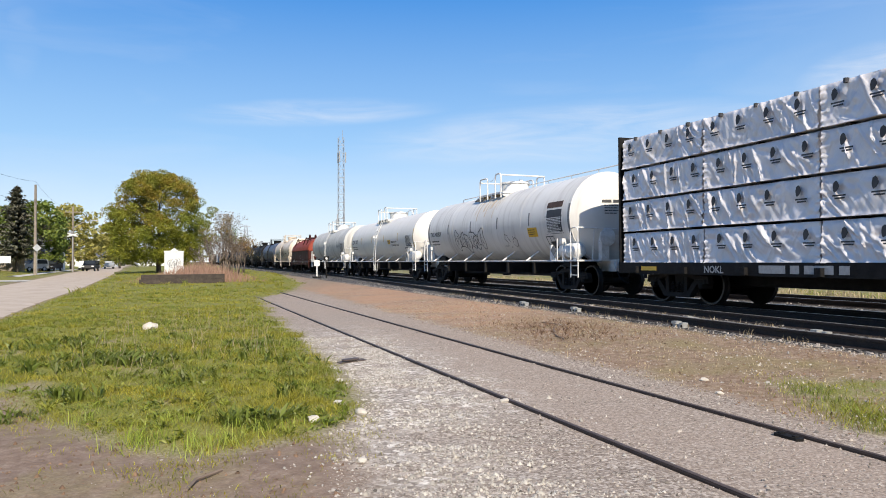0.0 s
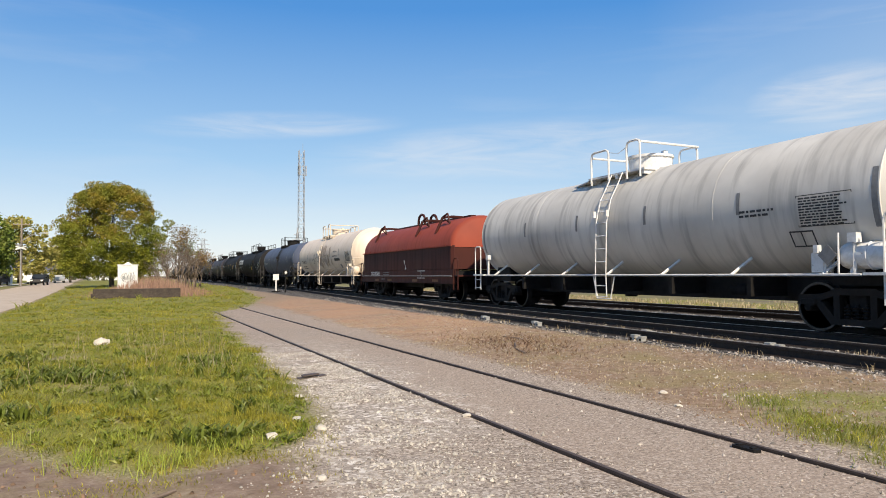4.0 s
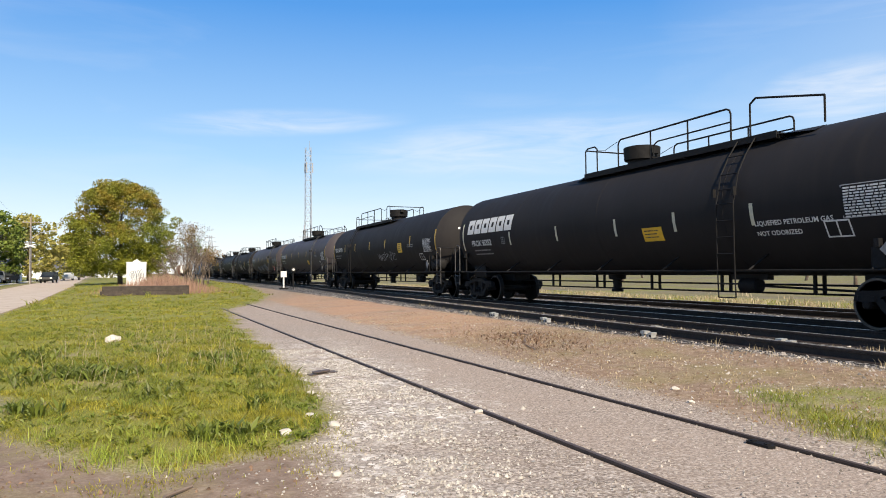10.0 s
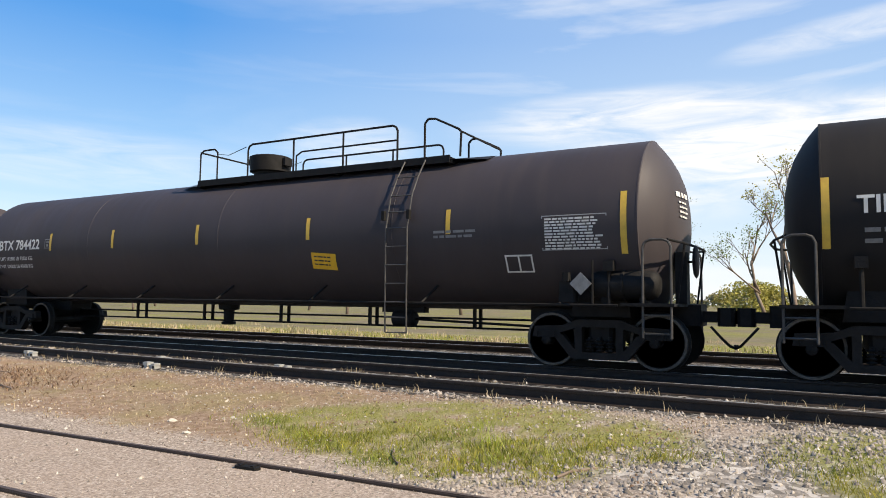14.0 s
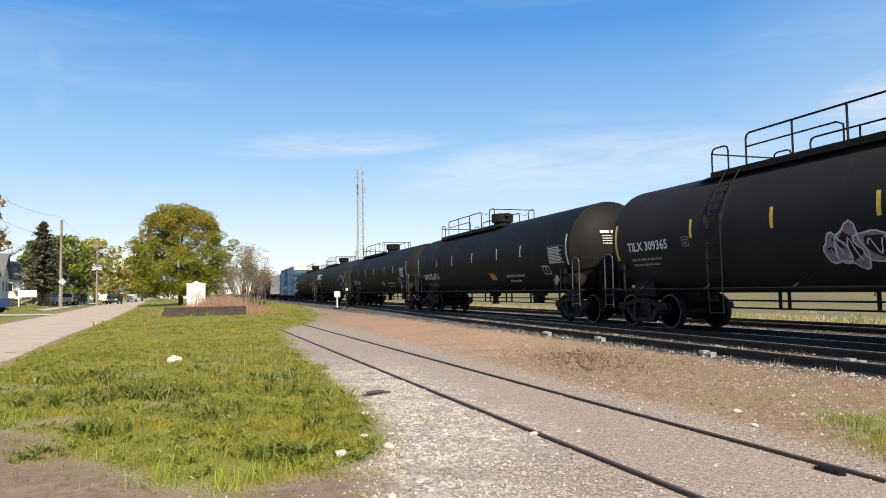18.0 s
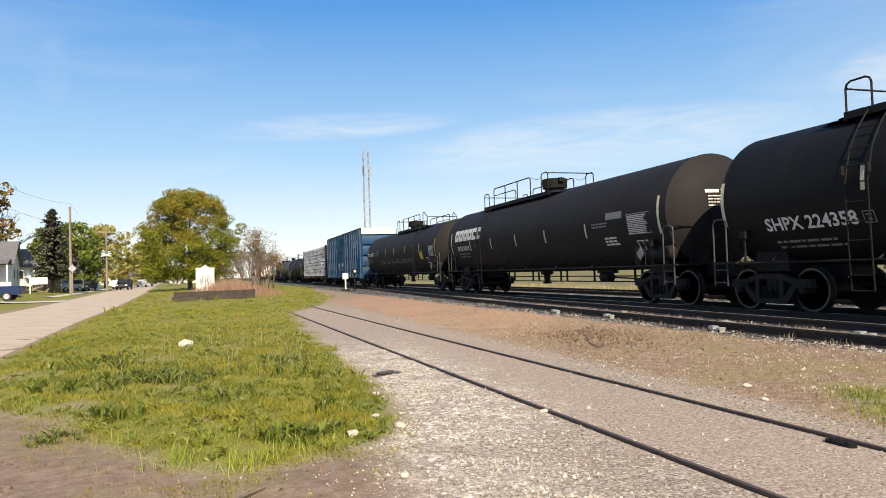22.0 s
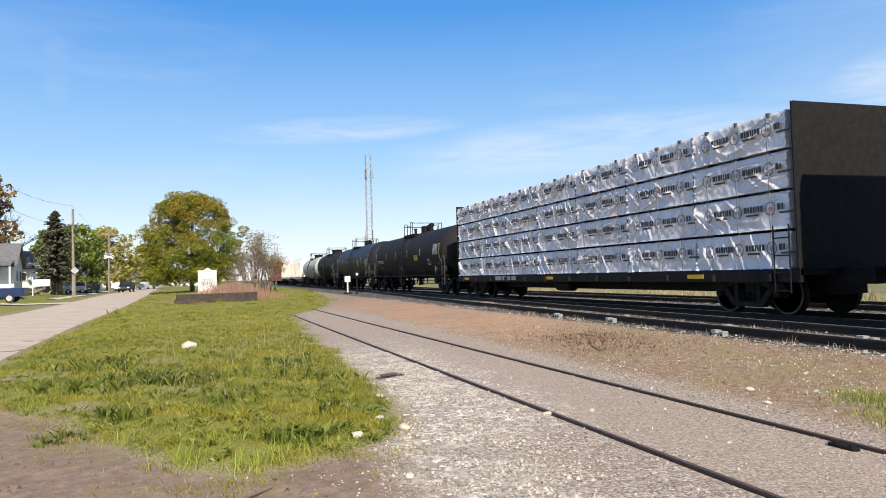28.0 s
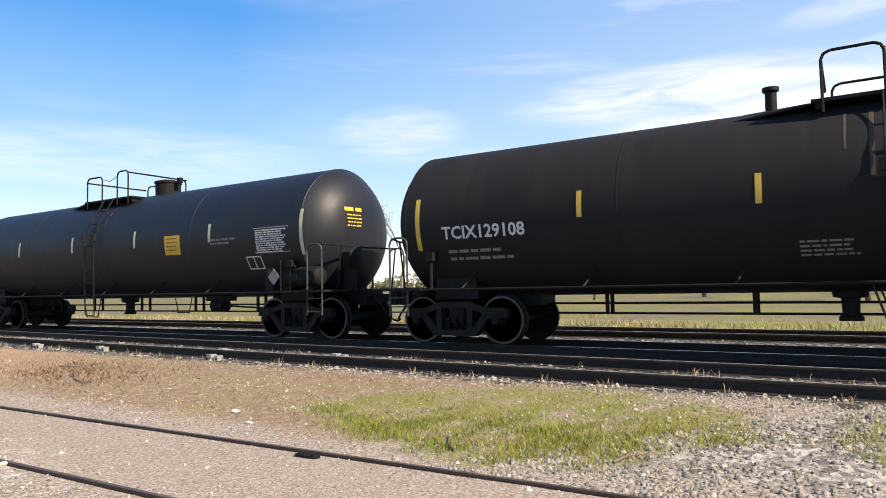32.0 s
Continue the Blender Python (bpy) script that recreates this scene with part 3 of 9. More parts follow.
def make_truck():
    """A two-axle bogie with cast side frames."""
    truck = part("truck", Geo().box(-0.98, 0.98, -0.2, 0.2, 0.42, 0.70, 0.05).lathe([(0.70, 0.36), (0.82, 0.33)], 2, (0, 0, 0), 16)
                 .box(-0.7, 0.7, -0.56, -0.46, 0.28, 0.36).box(-0.7, 0.7, 0.46, 0.56, 0.28, 0.36), STEEL, None)
    top = [(-1.12, 0.52), (-1.05, 0.66), (-0.62, 0.68), (-0.36, 0.78), (0.36, 0.78), (0.62, 0.68), (1.05, 0.66), (1.12, 0.52), (0.72, 0.50), (0.42, 0.18), (-0.42, 0.18), (-0.72, 0.50)]
    for side in (-1, 1):
        x = side * 0.99
        frame_geo = Geo()
        # rim of the casting with its two triangular windows and the spring opening
        for poly in ([(-1.14, 0.50), (-1.10, 0.68), (-0.62, 0.70), (-0.66, 0.52)], [(1.14, 0.50), (0.66, 0.52), (0.62, 0.70), (1.10, 0.68)],
                     [(-0.66, 0.58), (-0.62, 0.70), (-0.36, 0.80), (0.36, 0.80), (0.62, 0.70), (0.66, 0.58), (0.34, 0.68), (-0.34, 0.68)],
                     [(-0.78, 0.54), (-0.62, 0.56), (-0.36, 0.26), (-0.46, 0.16)], [(0.78, 0.54), (0.46, 0.16), (0.36, 0.26), (0.62, 0.56)],
                     [(-0.46, 0.16), (-0.36, 0.27), (0.36, 0.27), (0.46, 0.16)], [(-0.40, 0.26), (-0.40, 0.70), (-0.28, 0.70), (-0.28, 0.26)],
                     [(0.28, 0.26), (0.28, 0.70), (0.40, 0.70), (0.40, 0.26)]):
            frame_geo.prism(poly, x - 0.075, x + 0.075)
        side_frame = part("side_frame", frame_geo, DUSTY, truck)
        for dy in (-0.17, 0.0, 0.17):
            spring = Geo()
            for k in range(4):
                spring.lathe([(-0.016, 0.06), (0.0, 0.075), (0.016, 0.06)], 2, (x, dy, 0.30 + 0.055 * k), 8)
            spring.rod((x, dy, 0.27), (x, dy, 0.52), 0.035, 8)
            part("spring", spring, STEEL, truck)
        for y in (-0.89, 0.89):
            part("bearing_adapter", Geo().box(x - 0.11, x + 0.11, y - 0.17, y + 0.17, 0.50, 0.60, 0.03), STEEL, truck)
    for y in (-0.89, 0.89):
        geo = Geo().rod((-1.05, 0, 0), (1.05, 0, 0), 0.085, 14)
        for s in (-1, 1):
            prof = [(0.66, 0.12), (0.665, 0.20), (0.675, 0.36), (0.66, 0.42), (0.655, 0.485), (0.685, 0.482), (0.70, WHEEL_R), (0.79, WHEEL_R - 0.005), (0.795, 0.40), (0.765, 0.37), (0.735, 0.2), (0.76, 0.12)]
            geo.lathe([(s * a, r) for a, r in prof], 0, (0, 0, 0), 32)
        wheelset = part("wheelset", geo, WHEEL, truck)
        wheelset.location = (0, y, WHEEL_R)
        for s in (-1, 1):
            part("wheel_rim", Geo().lathe([(s * a, r) for a, r in [(0.79, 0.405), (0.803, 0.41), (0.803, 0.448), (0.79, 0.452)]], 0, (0, 0, 0), 32), WHEEL_RIM, wheelset, "polished steel tread edge")
            cap = Geo().lathe([(s * a, r) for a, r in [(0.92, 0.085), (1.08, 0.085), (1.10, 0.07), (1.11, 0.03)]], 0, (0, 0, 0), 14)
            for k in range(3):
                a = 2.094 * k
                cap.rod((s * 1.09, 0.05 * math.cos(a), 0.05 * math.sin(a)), (s * 1.125, 0.05 * math.cos(a), 0.05 * math.sin(a)), 0.014, 6)
            bearing = part("axle_bearing", cap, STEEL, wheelset)
    return truck


TRUCK = make_truck()
WHEELSETS = [o for o in TRUCK.children if o.name.startswith("wheelset")]
TRUCKS = []


def put_truck(car, y):
    """Hangs a bogie under a car; the template itself goes under the first one."""
    if not TRUCKS:
        t = TRUCK
        t.matrix_basis = pose(0, y, 0)
    else:
        t = copy_thing(TRUCK, pose(0, y, 0))
    t.parent = car
    TRUCKS.append(t)
    return t


def coupler(car, y, s):
    g = Geo().box(-0.09, 0.09, min(y - s * 1.15, y - s * 0.25), max(y - s * 1.15, y - s * 0.25), 0.78, 0.96, 0.02)
    g.box(-0.17, 0.17, min(y - s * 0.28, y - s * 0.02), max(y - s * 0.28, y - s * 0.02), 0.72, 1.02, 0.05)
    g.box(0.03, 0.15, min(y - s * 0.05, y + s * 0.07), max(y - s * 0.05, y + s * 0.07), 0.76, 0.98, 0.03)
    part("coupler", g, STEEL, car, "rusty knuckle coupler")
    hose = [(-0.35, y - s * 0.35, 0.72), (-0.36, y - s * 0.2, 0.55), (-0.3, y - s * 0.08, 0.42), (-0.22, y, 0.38), (-0.15, y + s * 0.02, 0.42)]
    part("air_hose", Geo().path(hose, 0.022, 6), STEEL, car)


def ladder(car, x0, z0, pts, y, w, mat, r=0.016):
    """Two stiles along pts (x, z) with rungs between them."""
    g = Geo()
    for dy in (-w / 2, w / 2):
        g.path([(x, y + dy, z) for x, z in pts], r, 6)
    for (xa, za), (xb, zb) in zip(pts, pts[1:]):
        n = max(1, round(math.hypot(xb - xa, zb - za) / 0.31))
        for k in range(n):
            u = k / n
            g.rod((xa + (xb - xa) * u, y - w / 2, za + (zb - za) * u), (xa + (xb - xa) * u, y + w / 2, za + (zb - za) * u), r * 0.85, 5)
    return part("ladder", g, mat, car)


def hoop(g, x, y0, y1, z0, z1, r=0.022, c=0.12, axis="y"):
    """An upside-down U of pipe with rounded corners."""
    s = 1 if y1 > y0 else -1
    pts = [(y0, z0), (y0, z1 - c), (y0 + s * c * 0.3, z1 - c * 0.3), (y0 + s * c, z1), (y1 - s * c, z1), (y1 - s * c * 0.3, z1 - c * 0.3), (y1, z1 - c), (y1, z0)]
    g.path([(x, a, b) if axis == "y" else (a, x, b) for a, b in pts], r, 6)


def tank_car(label, centre, pitch, paint, trim, mark=None, ink=None, R=1.47, zc=2.40, kind="long", stripes="yellow", placard="yellow", logo=None, head_mark=True, graffiti="", seed=1, dataplate=True, ladder_y=None, small=None, colour=None, flip=1, mark_z=0.0, shift=0.0, dome_y=0.0, vents=False, sill=False, dome_r=1.0, mark_size=0.36, mark_in=0.0, cut=0.0, reach=0.0, plate=None, words=None, head_ink=None, tilt=0.0, strips=None, vent_y=-1.75, frame_at=None, data_at=None, data_ink=None):
    """A tank car on two trucks. kind: long walkway with dome, or a short platform round the dome."""
    rng = random.Random(seed)
    car = thing("tank_car", label, "tank car", "cars of the freight train", at=pose(TRACK_X, centre, RAIL_Z))
    ink = ink or MARK
    h = pitch / 2 - 1.25 - cut      # half the shell without its heads
    bulge, bend = (0.52, 2.7) if kind == "long" else (0.60, 3.4)
    e = h + reach
    prof = [(-e - bulge * (1 - u ** bend), R * u) for u in (0.06, 0.3, 0.5, 0.66, 0.8, 0.9, 0.965)]
    prof = prof + [(-e, R)] + [(-e + 2 * e * k / 4, R) for k in (1, 2, 3)] + [(e, R)] + [(-y, r) for y, r in reversed(prof)]
    part("tank_shell", Geo().lathe(prof, 1, (0, 0, zc), 56), paint, car, sharp=34)
    for y in (-e, -h * 0.5, 0.0, h * 0.5, e):
        part("weld_seam", Geo().lathe([(-0.02, R - 0.01), (-0.012, R + 0.003), (0.012, R + 0.003), (0.02, R - 0.01)], 1, (0, y, zc), 56), paint, car)
    top = zc + R
    # stub sills, saddles, end platforms and their rails
    for s in (-1, 1):
        ty = s * (h - 0.72)
        put_truck(car, ty)
        part("stub_sill", Geo().box(-0.32, 0.32, min(s * (h - 2.2), s * (h + 0.75)), max(s * (h - 2.2), s * (h + 0.75)), 0.72, 1.06, 0.03), trim, car)
        part("saddle", Geo().prism([(ty - 0.5, 0.85), (ty + 0.5, 0.85), (ty + 0.42, 1.35), (ty - 0.42, 1.35)], -0.95, 0.95), STEEL, car)
        coupler(car, s * (pitch / 2), s)
        deck = Geo().box(-1.5, 1.5, min(s * (h - 0.25), s * (h + 0.55)), max(s * (h - 0.25), s * (h + 0.55)), 1.03, 1.08)
        part("end_platform", deck, trim, car)
        for x in (-1, 1):
            g = Geo()
            hoop(g, x * 1.44, s * (h + 0.08), s * (h + 0.5), 0.55, 2.05, 0.02)
            for z in (0.62, 0.9):
                g.rod((x * 1.44, s * (h + 0.08), z), (x * 1.44, s * (h + 0.5), z), 0.016, 5)
            part("grab_iron", g, WORN_STEEL if trim is STEEL else trim, car)
            part("pole_bracket", Geo().rod((x * 1.4, s * (h - 0.45), 1.05), (x * 1.4, s * (h - 0.45), 1.62), 0.03, 6).box(x * 1.4 - 0.07, x * 1.4 + 0.07, s * (h - 0.45) - 0.08, s * (h - 0.45) + 0.08, 1.58, 1.74), trim, car)
        g = Geo()
        g.path([(-1.42, s * (h + 0.45), 2.05), (-1.0, s * (h + 0.62), 2.02), (-0.5, s * (h + 0.70), 2.0), (0.5, s * (h + 0.70), 2.0), (1.0, s * (h + 0.62), 2.02), (1.42, s * (h + 0.45), 2.05)], 0.02, 6)
        for x in (-0.95, 0.95):
            g.rod((x, s * (h + 0.5), 1.08), (x, s * (h + 0.62), 2.02), 0.018, 6)
        part("end_rail", g, trim, car)
    g = Geo()
    for x in (-1, 1):
        g.rod((x * 1.46, -h + 0.3, 1.04), (x * 1.46, h - 0.3, 1.04), 0.024, 6)
        for k in range(7):
            y = -h * 0.86 + 2 * h * 0.86 * k / 6
            g.rod((x * 1.46, y, 1.04), (x * 1.02, y - 0.12, 1.38), 0.034 if trim is not STEEL else 0.022, 6)
    part("side_rail", g, trim, car)
    if sill:
        part("centre_sill", Geo().box(-0.36, 0.36, -h + 0.4, h - 0.4, 0.52, 1.0, 0.02), STEEL, car, "full-length dark centre sill")
        for k in range(5):
            y = -h * 0.62 + h * 1.24 * k / 4
            part("cross_bearer", Geo().prism([(y - 0.05, 0.62), (y + 0.05, 0.62), (y + 0.05, 1.0), (y - 0.05, 1.0)], -1.35, 1.35), STEEL, car)
    # air reservoir and brake gear under the shell
    part("air_reservoir", Geo().lathe([(-0.55, 0.12), (-0.5, 0.2), (-0.42, 0.23), (-0.02, 0.23), (-0.015, 0.245), (0.015, 0.245), (0.02, 0.23), (0.42, 0.23), (0.5, 0.2), (0.55, 0.12)], 1, (-1.2, -h + 0.25, 1.36), 18), trim, car, "drum-shaped air tank")
    for dy in (-0.05, 0.55):
        part("reservoir_bracket", Geo().box(-1.32, -1.08, -h + dy - 0.05, -h + dy + 0.05, 1.05, 1.2), trim, car)
    part("brake_valve", Geo().box(-1.42, -1.2, -h + 1.0, -h + 1.28, 1.08, 1.42, 0.03).box(-1.46, -1.36, -h + 1.08, -h + 1.2, 1.42, 1.56, 0.02), trim, car)
    part("brake_wheel", Geo().lathe([(-0.02, 0.24), (0, 0.27), (0.02, 0.24), (0, 0.225)], 1, (-0.55, -h - 0.72, 1.75), 18).rod((-0.79, -h - 0.72, 1.75), (-0.31, -h - 0.72, 1.75), 0.014, 5).rod((-0.55, -h - 0.72, 1.5), (-0.55, -h - 0.72, 2.0), 0.014, 5).rod((-0.55, -h - 0.72, 1.75), (-0.55, -h - 0.4, 1.75), 0.02, 6).box(-0.68, -0.42, -h - 0.6, -h - 0.42, 1.08, 1.9), trim, car, "hand brake wheel")
    part("brake_cylinder", Geo().lathe([(-0.28, 0.12), (-0.24, 0.17), (0.2, 0.17), (0.28, 0.05)], 1, (-0.25, -h * 0.45, 0.72), 14).rod((-0.25, -h * 0.45, 0.72), (-0.25, -h + 1.6, 0.62), 0.025, 6)
         .box(-0.3, -0.12, -h * 0.45 - 0.5, -h * 0.45 + 0.5, 0.84, 1.0), STEEL, car)
    part("outlet_valve", Geo().lathe([(0.98, 0.26), (0.82, 0.24), (0.80, 0.13), (0.55, 0.12), (0.52, 0.17), (0.46, 0.17)], 2, (0, h * 0.12, 0), 14), STEEL, car)
    if not sill:
        g = Geo()
        ys = [-h * 0.62 + 2.45 * k for k in range(int(h * 1.3 / 2.45) + 1)]
        for x in (-0.13, 0.13):
            for y in ys:
                g.box(x - 0.025, x + 0.025, y - 0.03, y + 0.03, 0.55, 1.0)
        for z in (0.56, 0.74):
            g.rod((0, -h + 1.8, z), (0, h - 1.8, z), 0.022, 5)
        part("brake_pipe_hanger", g, STEEL, car)
    if kind == "long":
        ly = -h * 0.52 if ladder_y is None else ladder_y
        d0 = -0.1                      # dome
        y0, y1 = ly - 0.75, d0 + 1.35
        deck = Geo()
        for x in (-1, 1):
            deck.box(min(x * 0.52, x * 0.92), max(x * 0.52, x * 0.92), y0, y1, top - 0.14, top - 0.09)
            deck.box(x * 0.93 - 0.02, x * 0.93 + 0.02, y0, y1, top - 0.2, top - 0.06)
        for k in range(6):
            y = y0 + (y1 - y0) * k / 5
            deck.box(-0.92, 0.92, y - 0.04, y + 0.04, top - 0.22, top - 0.14)
        deck.add([(-0.93, y0, top - 0.14), (-0.35, y0, top - 0.14), (-0.35, y0 - 0.7, top - 0.03), (-0.75, y0 - 0.7, top - 0.17)], [(0, 1, 2, 3)])
        deck.add([(-0.93, y1, top - 0.14), (-0.35, y1, top - 0.14), (-0.35, y1 + 0.7, top - 0.03), (-0.75, y1 + 0.7, top - 0.17)], [(0, 1, 2, 3)])
        part("walkway", deck.turned(flip), trim, car, sharp=30)
        for x in (-1, 1):
            g = Geo()
            hoop(g, x * 0.93, d0 - 0.2, ly + 0.42, top - 0.12, top + 0.64)
            for k in (1, 2):
                y = d0 - 0.2 + (ly + 0.42 - d0 + 0.2) * k / 3
                g.rod((x * 0.93, y, top - 0.12), (x * 0.93, y, top + 0.64), 0.022, 6)
            part("walkway_railing", g.turned(flip), trim, car)
            g = Geo()
            g.path([(x * 0.93, d0 - 1.6, top - 0.1), (x * 0.93, d0 - 1.6, top + 0.26), (x * 0.93, d0 - 1.75, top + 0.34), (x * 0.93, ly + 0.42, top + 0.34)], 0.018, 6)
            part("middle_rail", g.turned(flip), trim, car)
            g = Geo()
            if flip < 0:
                hoop(g, x * 0.93, ly - 0.15, ly - 0.7, top - 0.12, top + 0.5, 0.02)
            elif logo:
                if x < 0:
                    g.path([(x * 0.93, ly - 0.1, top - 0.1), (x * 0.93, ly - 0.1, top + 0.6), (x * 0.93, ly - 0.25, top + 0.70), (x * 0.9, ly - 1.8, top + 0.40), (x * 0.9, ly - 1.8, top - 0.1)], 0.022, 6)
            else:
                g.path([(x * 0.93, ly - 0.2, top - 0.1), (x * 0.93, ly - 0.2, top + 0.60), (x * 0.93, ly - 0.28, top + 0.68), (x * 0.9, ly - 0.42, top + 0.67), (x * 0.9, ly - 0.92, top + 0.42), (x * 0.9, ly - 0.97, top + 0.36), (x * 0.9, ly - 0.95, top - 0.1)], 0.022, 6)
            if flip < 0 or not logo or x < 0:
                part("ladder_hoop", g.turned(flip), trim, car)
            g = Geo()
            g.path([(x * 0.93, y1 - 0.05, top - 0.1), (x * 0.93, y1 - 0.05, top + 0.56), (x * 0.93, y1 - 0.15, top + 0.64), (x * 0.93, y1 - 0.5, top + 0.64), (x * 0.93, y1 - 0.6, top + 0.56), (x * 0.93, y1 - 0.6, top - 0.1)], 0.02, 6)
            part("end_hoop", g.turned(flip), trim, car)
            part("chain", Geo().path([(x * 0.93, y1 - 0.6, top + 0.52), (x * 0.93, y1 - 0.95, top + 0.46), (x * 0.93, y1 - 1.5, top + 0.6)], 0.008, 4).turned(flip), trim, car)
        ends = ((y1 - 0.05, 0.93, 0.6),) if logo and flip > 0 else ((y1 - 0.05, 0.93, 0.6), (ly - 0.95, 0.9, 0.38)) if flip > 0 else ((y1 - 0.05, 0.93, 0.6), (ly - 0.7, 0.93, 0.38))
        for y, x, z in ends:
            part("cross_rail", Geo().rod((-x, y, top + z), (x, y, top + z), 0.02, 6).turned(flip), trim, car)
        part("dome_housing", Geo().lathe([(-0.1, 0.38), (0.16, 0.38), (0.18, 0.47), (0.52, 0.49), (0.54, 0.46), (0.56, 0.3)], 2, (0, d0, top), 20).turned(flip), trim, car, "round protective housing")
        part("dome_hatch", Geo().box(-0.12, 0.12, d0 - 0.56, d0 - 0.47, top + 0.3, top + 0.48).turned(flip), trim, car)
        part("hatch_hinge", Geo().box(-0.1, 0.1, d0 + 0.47, d0 + 0.6, top + 0.4, top + 0.54).turned(flip), trim, car)
        pts = [(-1.54, 0.5), (-1.56, 1.05), (-(R + 0.1), zc), (-(R + 0.06) * 0.93, zc + R * 0.42), (-(R + 0.08) * 0.78, zc + R * 0.68), (-0.95, top - 0.12)]
        ly *= flip
        ladder(car, 0, 0, pts, ly, 0.46, WORN_STEEL if paint is DUSTBLACK else trim)
        for dy in (-0.27, 0.27):
            part("safety_hoop", Geo().box(-(R + 0.16), -(R + 0.08), ly + dy - 0.03, ly + dy + 0.03, zc + 0.15, zc + 0.32), trim, car)
    else:
        ly = (shift + 0.1) if ladder_y is None else ladder_y
        deck = Geo()
        for x in (-1, 1):
            deck.box(min(x * 0.45, x * 0.98), max(x * 0.45, x * 0.98), shift - 0.95, shift + 1.4, top - 0.14, top - 0.09)
        for y in (-0.85, 0.2, 1.3):
            deck.box(-0.95, 0.95, shift + y - 0.05, shift + y + 0.05, top - 0.24, top - 0.14)
        part("platform", deck, trim, car)
        part("platform_wing", Geo().add([(-0.98, shift + 1.4, top - 0.14), (-0.4, shift + 1.4, top - 0.11), (-0.4, shift + 2.4, top - 0.05), (-0.72, shift + 2.55, top - 0.2), (-0.98, shift + 1.4, top - 0.17), (-0.4, shift + 1.4, top - 0.14), (-0.4, shift + 2.4, top - 0.08), (-0.72, shift + 2.55, top - 0.23)], [(0, 1, 2, 3), (7, 6, 5, 4), (0, 4, 5, 1), (1, 5, 6, 2), (2, 6, 7, 3), (3, 7, 4, 0)]), trim, car)
        pipe = 0.03 if trim is not STEEL else 0.022
        for x, spans in ((-0.98, ((1.25, 0.48, 0.58), (-0.27, -0.79, 0.64))), (0.98, ((1.25, 0.3, 0.56), (0.0, -0.66, 0.6)))):
            for ya, yb, up in spans:
                g = Geo()
                hoop(g, x, shift + ya, shift + yb, top - 0.3, top + up, pipe)
                part("platform_railing", g, trim, car)
        for y, z in ((1.25, 0.46), (-0.79, 0.58)):
            part("cross_rail", Geo().rod((-0.98, shift + y, top + z), (0.98, shift + y + 0.1, top + z), pipe, 6), trim, car)
        part("chain", Geo().path([(-0.98, shift + 0.48, top + 0.5), (-0.98, shift + 0.1, top + 0.4), (-0.98, shift - 0.27, top + 0.52)], 0.008, 4), trim, car)
        part("dome_housing", Geo().lathe([(-0.1, 0.55 * dome_r), (0.3, 0.56 * dome_r), (0.31, 0.6 * dome_r), (0.37, 0.6 * dome_r), (0.42, 0.3 * dome_r)], 2, (0, dome_y, top), 20).box(-0.06, 0.06, dome_y - 0.6, dome_y - 0.48, top + 0.3, top + 0.44), trim, car, "round manway housing")
        if vents:
            part("relief_valve", Geo().lathe([(-0.1, 0.13), (0.3, 0.13), (0.32, 0.18), (0.46, 0.18), (0.48, 0.1)], 2, (0, vent_y, top), 12), trim, car)
            part("vent_pipe", Geo().lathe([(-0.1, 0.09), (0.34, 0.09), (0.36, 0.13), (0.42, 0.13)], 2, (0, 1.95, top), 10), trim, car)
        pts = [(-1.54, 0.5), (-1.56, 1.05), (-(R + 0.1), zc), (-(R + 0.06) * 0.93, zc + R * 0.42), (-(R + 0.08) * 0.78, zc + R * 0.68), (-1.0, top - 0.12)]
        if graffiti != "inktag":
            ladder(car, 0, 0, pts, ly, 0.44, trim)
        for dy in (-0.27, 0.27) if graffiti != "inktag" else ():
            part("safety_hoop", Geo().box(-(R + 0.16), -(R + 0.08), ly + dy - 0.03, ly + dy + 0.03, zc + 0.15, zc + 0.32), trim, car)
        for x in (-1, 1) if graffiti != "inktag" else ():
            g = Geo()
            for dy in (-0.45, 0.45):
                g.rod((x * 1.46, ly + dy, 1.04), (x * 1.46, ly + dy * 0.6, 0.45), 0.016, 5)
            g.rod((x * 1.46, ly - 0.3, 0.45), (x * 1.46, ly + 0.3, 0.45), 0.016, 5)
            part("step", g, trim, car)
    # reflective strips, data panel, placards, lettering on the near side
    film = {"yellow": FADED_FILM, "pale": PALE, "white": MARK, "orange": FADED_FILM, "grey": DIM}[stripes]
    n = 7 if kind == "long" else 6
    low = 0.33 if logo else 0.0
    along = (0.985, 0.672, 0.396, 0.074, -0.275, -0.628, -0.972)
    if placard == "orange":
        along = (0.985, 0.60, 0.33, 0.02, -0.303, -0.563, -0.968)
    if strips:
        along, n = [v / h for v in strips], len(strips)
    for k in range(n):
        y = h * along[k] if n > 6 or strips else h - 0.12 - (2 * h - 0.24) * k / (n - 1)
        tall = 1.0 if k in (0, n - 1) else 0.44
        w = 0.09 if tall < 1 else 0.10
        part("reflective_strip", on_shell(Geo(), sheet(w, tall, 1, 6), y, zc - 0.14 - low if tall < 1 else zc - 0.55, R, zc), film, car)
